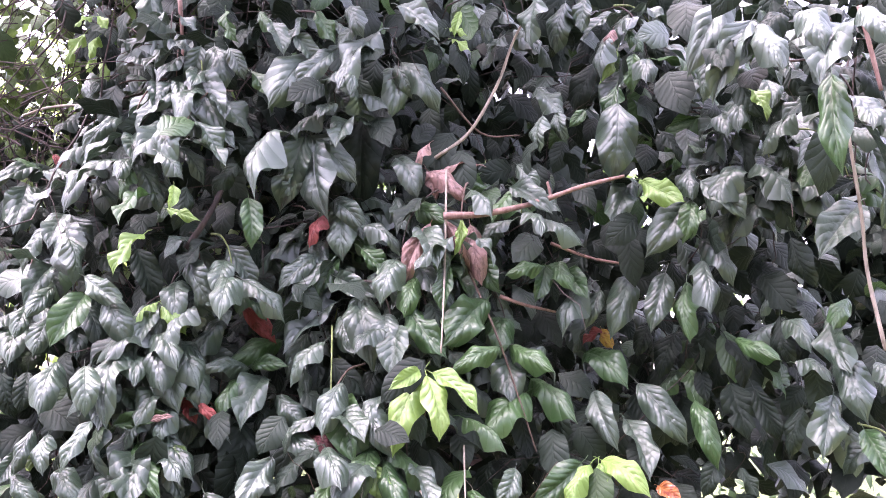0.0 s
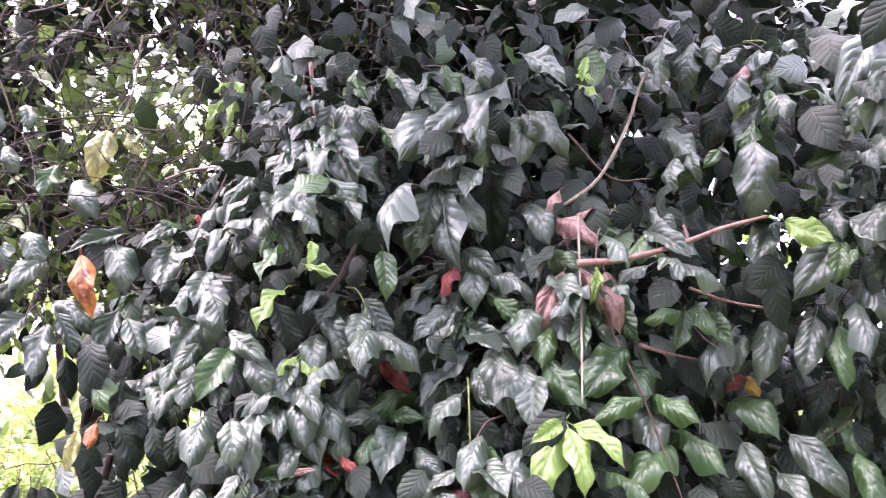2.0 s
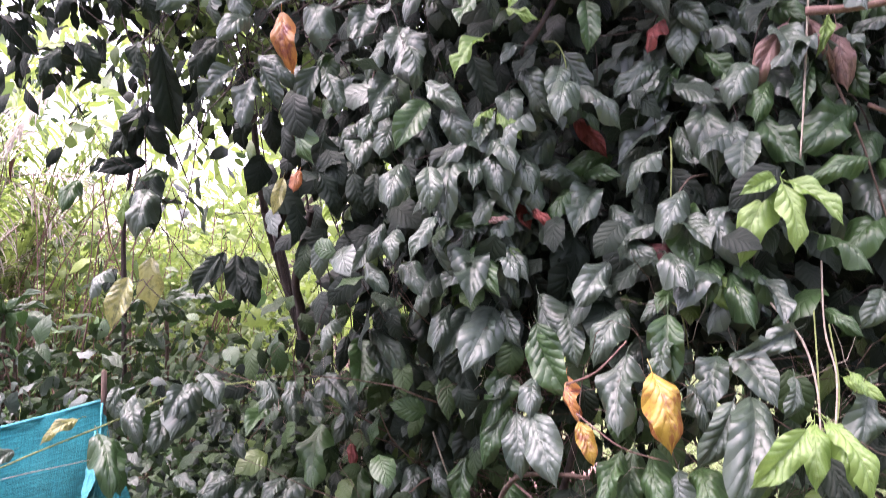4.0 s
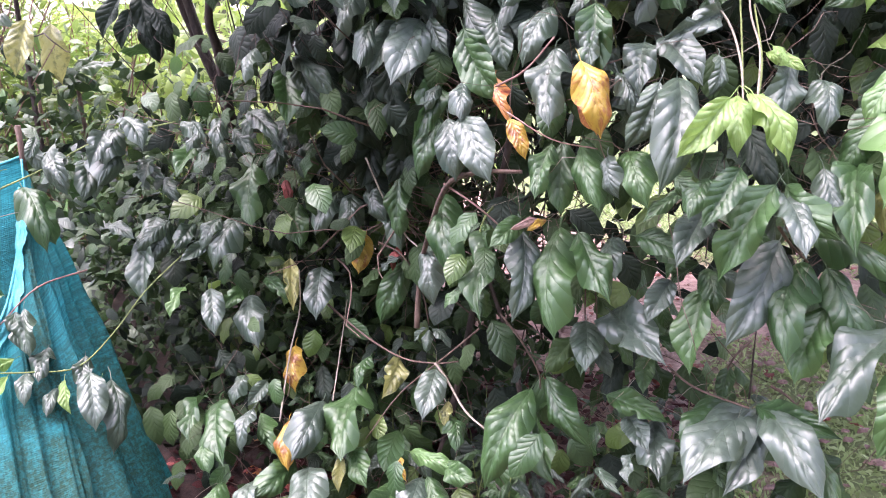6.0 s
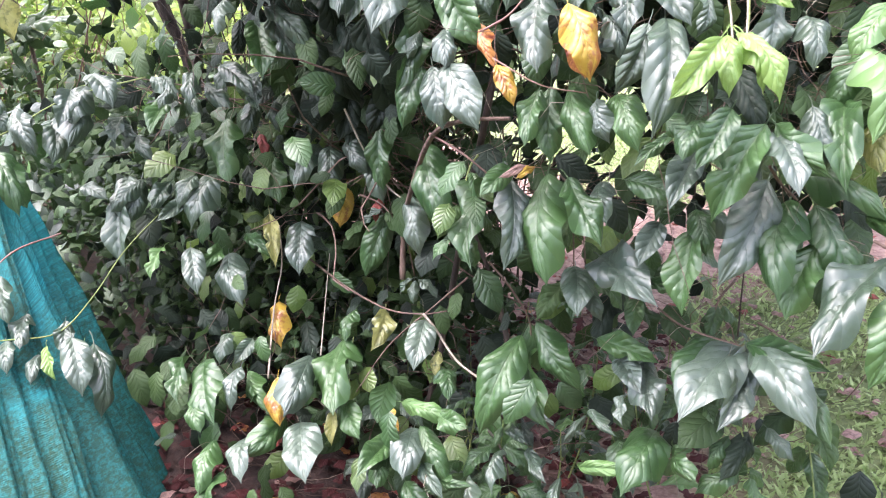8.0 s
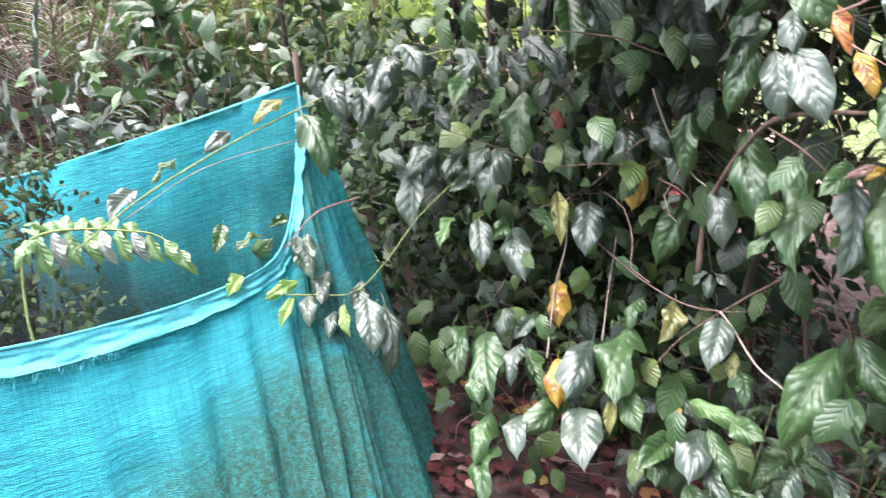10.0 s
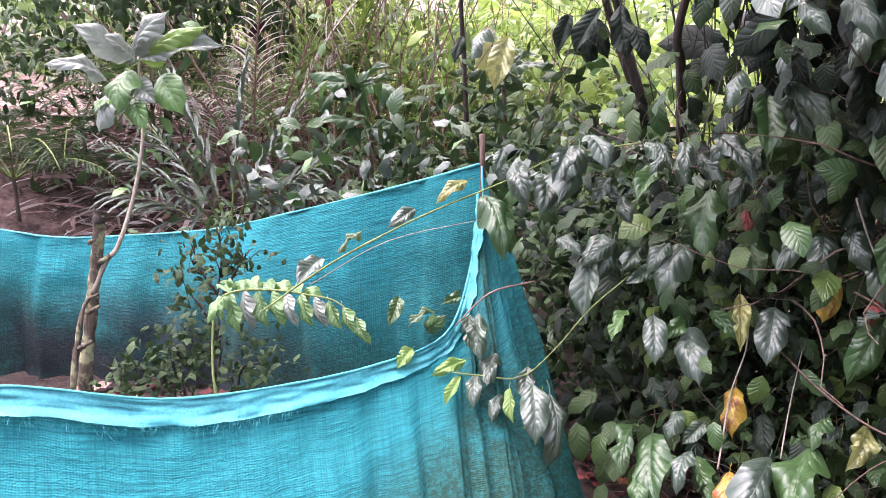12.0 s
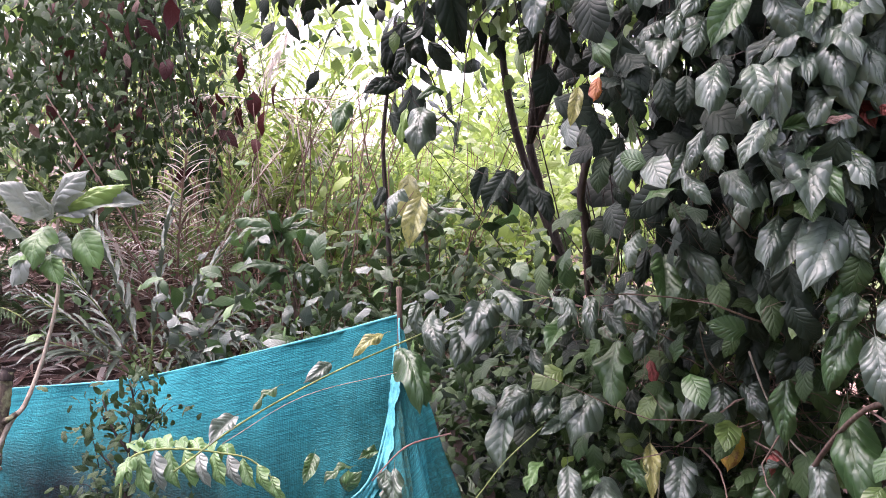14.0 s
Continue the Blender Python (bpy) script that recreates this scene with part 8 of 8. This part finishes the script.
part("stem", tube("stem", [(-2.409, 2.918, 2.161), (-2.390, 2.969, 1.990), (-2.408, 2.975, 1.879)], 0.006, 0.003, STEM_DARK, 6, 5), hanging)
# silhouette darkness against the sky is put into the leaf colour
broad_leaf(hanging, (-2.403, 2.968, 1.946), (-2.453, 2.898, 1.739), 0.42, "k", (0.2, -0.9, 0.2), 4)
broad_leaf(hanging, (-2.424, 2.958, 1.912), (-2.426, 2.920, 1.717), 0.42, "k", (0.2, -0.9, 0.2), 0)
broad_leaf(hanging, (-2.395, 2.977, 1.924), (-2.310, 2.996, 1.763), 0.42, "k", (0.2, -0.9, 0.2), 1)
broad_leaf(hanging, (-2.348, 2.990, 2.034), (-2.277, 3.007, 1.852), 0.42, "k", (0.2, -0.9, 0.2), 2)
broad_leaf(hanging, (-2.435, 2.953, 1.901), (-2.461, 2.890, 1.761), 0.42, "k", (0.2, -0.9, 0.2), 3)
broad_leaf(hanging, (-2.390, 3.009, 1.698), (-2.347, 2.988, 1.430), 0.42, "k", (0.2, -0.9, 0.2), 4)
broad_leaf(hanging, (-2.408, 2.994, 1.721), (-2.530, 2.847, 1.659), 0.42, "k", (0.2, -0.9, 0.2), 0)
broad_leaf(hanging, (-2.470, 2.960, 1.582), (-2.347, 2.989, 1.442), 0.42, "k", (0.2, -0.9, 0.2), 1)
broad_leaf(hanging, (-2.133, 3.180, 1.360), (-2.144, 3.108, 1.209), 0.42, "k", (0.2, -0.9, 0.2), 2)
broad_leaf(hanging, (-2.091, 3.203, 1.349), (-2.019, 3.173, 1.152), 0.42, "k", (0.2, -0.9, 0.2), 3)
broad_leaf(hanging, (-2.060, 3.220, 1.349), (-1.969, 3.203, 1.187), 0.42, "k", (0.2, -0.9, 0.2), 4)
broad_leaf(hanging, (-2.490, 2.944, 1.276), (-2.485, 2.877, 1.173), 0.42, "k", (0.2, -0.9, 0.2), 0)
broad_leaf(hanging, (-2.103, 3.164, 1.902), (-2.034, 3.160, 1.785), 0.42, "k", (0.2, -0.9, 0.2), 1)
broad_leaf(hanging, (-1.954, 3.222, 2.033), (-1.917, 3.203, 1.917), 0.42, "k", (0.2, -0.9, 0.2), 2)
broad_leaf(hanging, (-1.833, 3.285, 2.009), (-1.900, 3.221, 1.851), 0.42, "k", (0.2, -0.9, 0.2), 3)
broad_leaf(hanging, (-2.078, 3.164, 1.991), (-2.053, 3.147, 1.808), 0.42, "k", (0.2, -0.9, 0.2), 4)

stiff_palm = thing("palm_tree", "stiff grey-green palm seedling fanned out behind the net", "palm", "palms")
for _n, (_way, _len) in enumerate((((-0.10, -0.12, 0.70), 0.80), ((0.20, 0.20, 0.62), 0.78), ((-0.22, -0.34, 0.50), 0.72), ((0.06, 0.07, 0.75), 0.86), ((0.34, 0.30, 0.46), 0.70), ((-0.05, -0.30, 0.62), 0.70), ((0.40, 0.16, 0.30), 0.60), ((-0.36, -0.28, 0.30), 0.62))):
    frond(stiff_palm, (-3.69, 2.655, 0.302), _way, _len, 0.45, 15, 0.30, "p", 300 + _n, 0.046, "frond", STEM_GREEN, 0.30, 0.25)
part("stem", tube("stem", [(-3.686, 2.660, 0.1), (-3.686, 2.660, 0.201), (-3.686, 2.660, 0.331)], 0.03, 0.02, STEM, 7, 4, 0.1, 1), stiff_palm)

light_palm = thing("palm_tree", "sunlit yellow-green palm arching behind the plot", "palm", "palms")
frond(light_palm, (-4.636, 4.487, 0.797), (-0.091, -0.501, 1.381), 1.37, 0.9, 24, 0.42, "g", 330, 0.036, "frond", STEM_GREEN, 0.22, 0.2)
frond(light_palm, (-4.636, 4.487, 0.797), (0.107, -0.333, 1.676), 1.63, 0.9, 24, 0.42, "f", 331, 0.036, "frond", STEM_GREEN, 0.22, 0.2)
frond(light_palm, (-4.607, 4.515, 0.796), (0.424, -0.032, 1.653), 1.63, 0.9, 24, 0.42, "g", 332, 0.036, "frond", STEM_GREEN, 0.22, 0.2)
frond(light_palm, (-4.607, 4.515, 0.796), (0.633, 0.183, 1.287), 1.36, 0.9, 24, 0.42, "g", 333, 0.036, "frond", STEM_GREEN, 0.22, 0.2)
frond(light_palm, (-4.621, 4.501, 0.797), (0.304, -0.099, 1.356), 1.27, 0.9, 24, 0.42, "g", 334, 0.036, "frond", STEM_GREEN, 0.22, 0.2)
frond(light_palm, (-4.636, 4.487, 0.797), (-0.182, -0.580, 0.977), 1.05, 0.9, 24, 0.42, "g", 335, 0.036, "frond", STEM_GREEN, 0.22, 0.2)
frond(light_palm, (-3.805, 5.130, 0.584), (0.465, 0.009, 1.043), 1.01, 0.9, 24, 0.42, "g", 336, 0.036, "frond", STEM_GREEN, 0.22, 0.2)
frond(light_palm, (-3.805, 5.130, 0.584), (0.008, -0.288, 1.080), 0.96, 0.9, 24, 0.42, "g", 337, 0.036, "frond", STEM_GREEN, 0.22, 0.2)
frond(light_palm, (-3.805, 5.130, 0.584), (0.299, -0.093, 1.004), 0.89, 0.9, 24, 0.42, "g", 338, 0.036, "frond", STEM_GREEN, 0.22, 0.2)
frond(light_palm, (-4.621, 4.501, 0.797), (0.541, 0.089, 1.509), 1.53, 0.9, 24, 0.42, "f", 339, 0.036, "frond", STEM_GREEN, 0.22, 0.2)
part("trunk", tube("trunk", [(-4.630, 4.493, 0.0), (-4.630, 4.493, 0.478), (-4.630, 4.493, 0.827)], 0.05, 0.04, BARK, 8, 5, 0.1, 2), light_palm)
part("trunk", tube("trunk", [(-3.805, 5.130, 0.0), (-3.805, 5.130, 0.350), (-3.805, 5.130, 0.614)], 0.05, 0.04, BARK, 8, 5, 0.1, 2), light_palm)

dry_palm = thing("palm_tree", "palm seedling with dry straw-coloured fronds on the bank", "palm", "palms")
_fr = random.Random(91)
for _n in range(12):
    _a = 6.283 * _n / 12 + _fr.uniform(-0.2, 0.2)
    frond(dry_palm, (-4.35 + 0.12 * math.cos(_a), 3.35 + 0.12 * math.sin(_a), 0.35), (math.cos(_a) * 0.45, math.sin(_a) * 0.45, _fr.uniform(0.8, 1.5)), _fr.uniform(0.8, 1.35), _fr.uniform(0.5, 1.1), 22, 0.26, "t" if _n % 3 else "f", 380 + _n, 0.028, "frond", STEM_PINK, 0.5, 0.3)
part("stem", tube("stem", [(-4.35, 3.35, 0.05), (-4.35, 3.35, 0.2), (-4.35, 3.35, 0.37)], 0.05, 0.03, STEM, 7, 4, 0.1, 1), dry_palm)

feather_palm = thing("palm_tree", "palms with long yellow-green feathery fronds against the sky", "palm", "palms")
for _n, (_base, _way, _len, _leaf, _tint) in enumerate((
    ((-4.7, 4.33, 0.61), (-0.14, -0.03, 1.34), 1.63, 0.42, 'g'),
    ((-4.92, 4.54, 0.56), (0.05, 0.11, 1.34), 1.97, 0.45, 'g'),
    ((-4.7, 4.33, 0.61), (0.33, 0.26, 1.25), 1.64, 0.42, 'g'),
    ((-4.56, 4.18, 0.63), (-0.39, -0.22, 1.25), 1.24, 0.4, 'f'),
    ((-4.38, 4.06, 0.62), (0.3, 0.2, 1.28), 1.03, 0.36, 'g'),
    ((-3.74, 6.8, 1.1), (-0.8, -0.58, 0.51), 1.31, 0.5, 'g'),
    ((-3.78, 6.89, 1.09), (-0.61, -0.42, 1.02), 1.04, 0.5, 'g'),
    ((-3.7, 6.72, 1.2), (0.49, 0.29, 1.17), 0.89, 0.5, 'g'),
    ((-3.6, 6.53, 1.06), (-0.74, -0.64, 0.14), 0.96, 0.45, 'g'),
    ((-2.94, 6.84, 1.95), (-0.68, -0.61, -0.05), 1.12, 0.45, 'f'),
)):
    frond(feather_palm, _base, _way, _len, 0.75, 26, _leaf, _tint, 400 + _n, 0.036, "frond", STEM_GREEN, 0.45, 0.25)
part("trunk", tube("trunk", [(-4.7, 4.33, 0.0), (-4.7, 4.33, 0.37), (-4.7, 4.33, 0.66)], 0.07, 0.05, BARK, 8, 5, 0.1, 3), feather_palm)
part("trunk", tube("trunk", [(-3.74, 6.8, 0.0), (-3.74, 6.8, 0.66), (-3.74, 6.8, 1.20)], 0.13, 0.10, BARK, 10, 8, 0.12, 4), feather_palm)

hung_frond = thing("withered_frond", "withered grey-pink palm frond drooping among green ones", "palm frond")
for _n, (_way, _len) in enumerate((((-0.20, -0.30, 0.10), 0.62), ((0.02, -0.10, -0.20), 0.60), ((0.30, 0.05, 0.08), 0.58), ((-0.30, -0.10, -0.12), 0.5), ((0.28, 0.10, -0.16), 0.52), ((0.05, -0.1, 0.30), 0.45))):
    frond(hung_frond, (-4.238, 4.075, 1.706), _way, _len, 0.9, 13, 0.28, "t", 360 + _n, 0.030, "stalk", STEM_PALE, 0.6, 0.08)
frond(hung_frond, (-3.94, 4.38, 2.58), (-0.38, -0.49, -0.78), 0.88, 0.5, 24, 0.30, "t", 370, 0.03, "stalk", STEM_PALE, 0.5, 0.05)
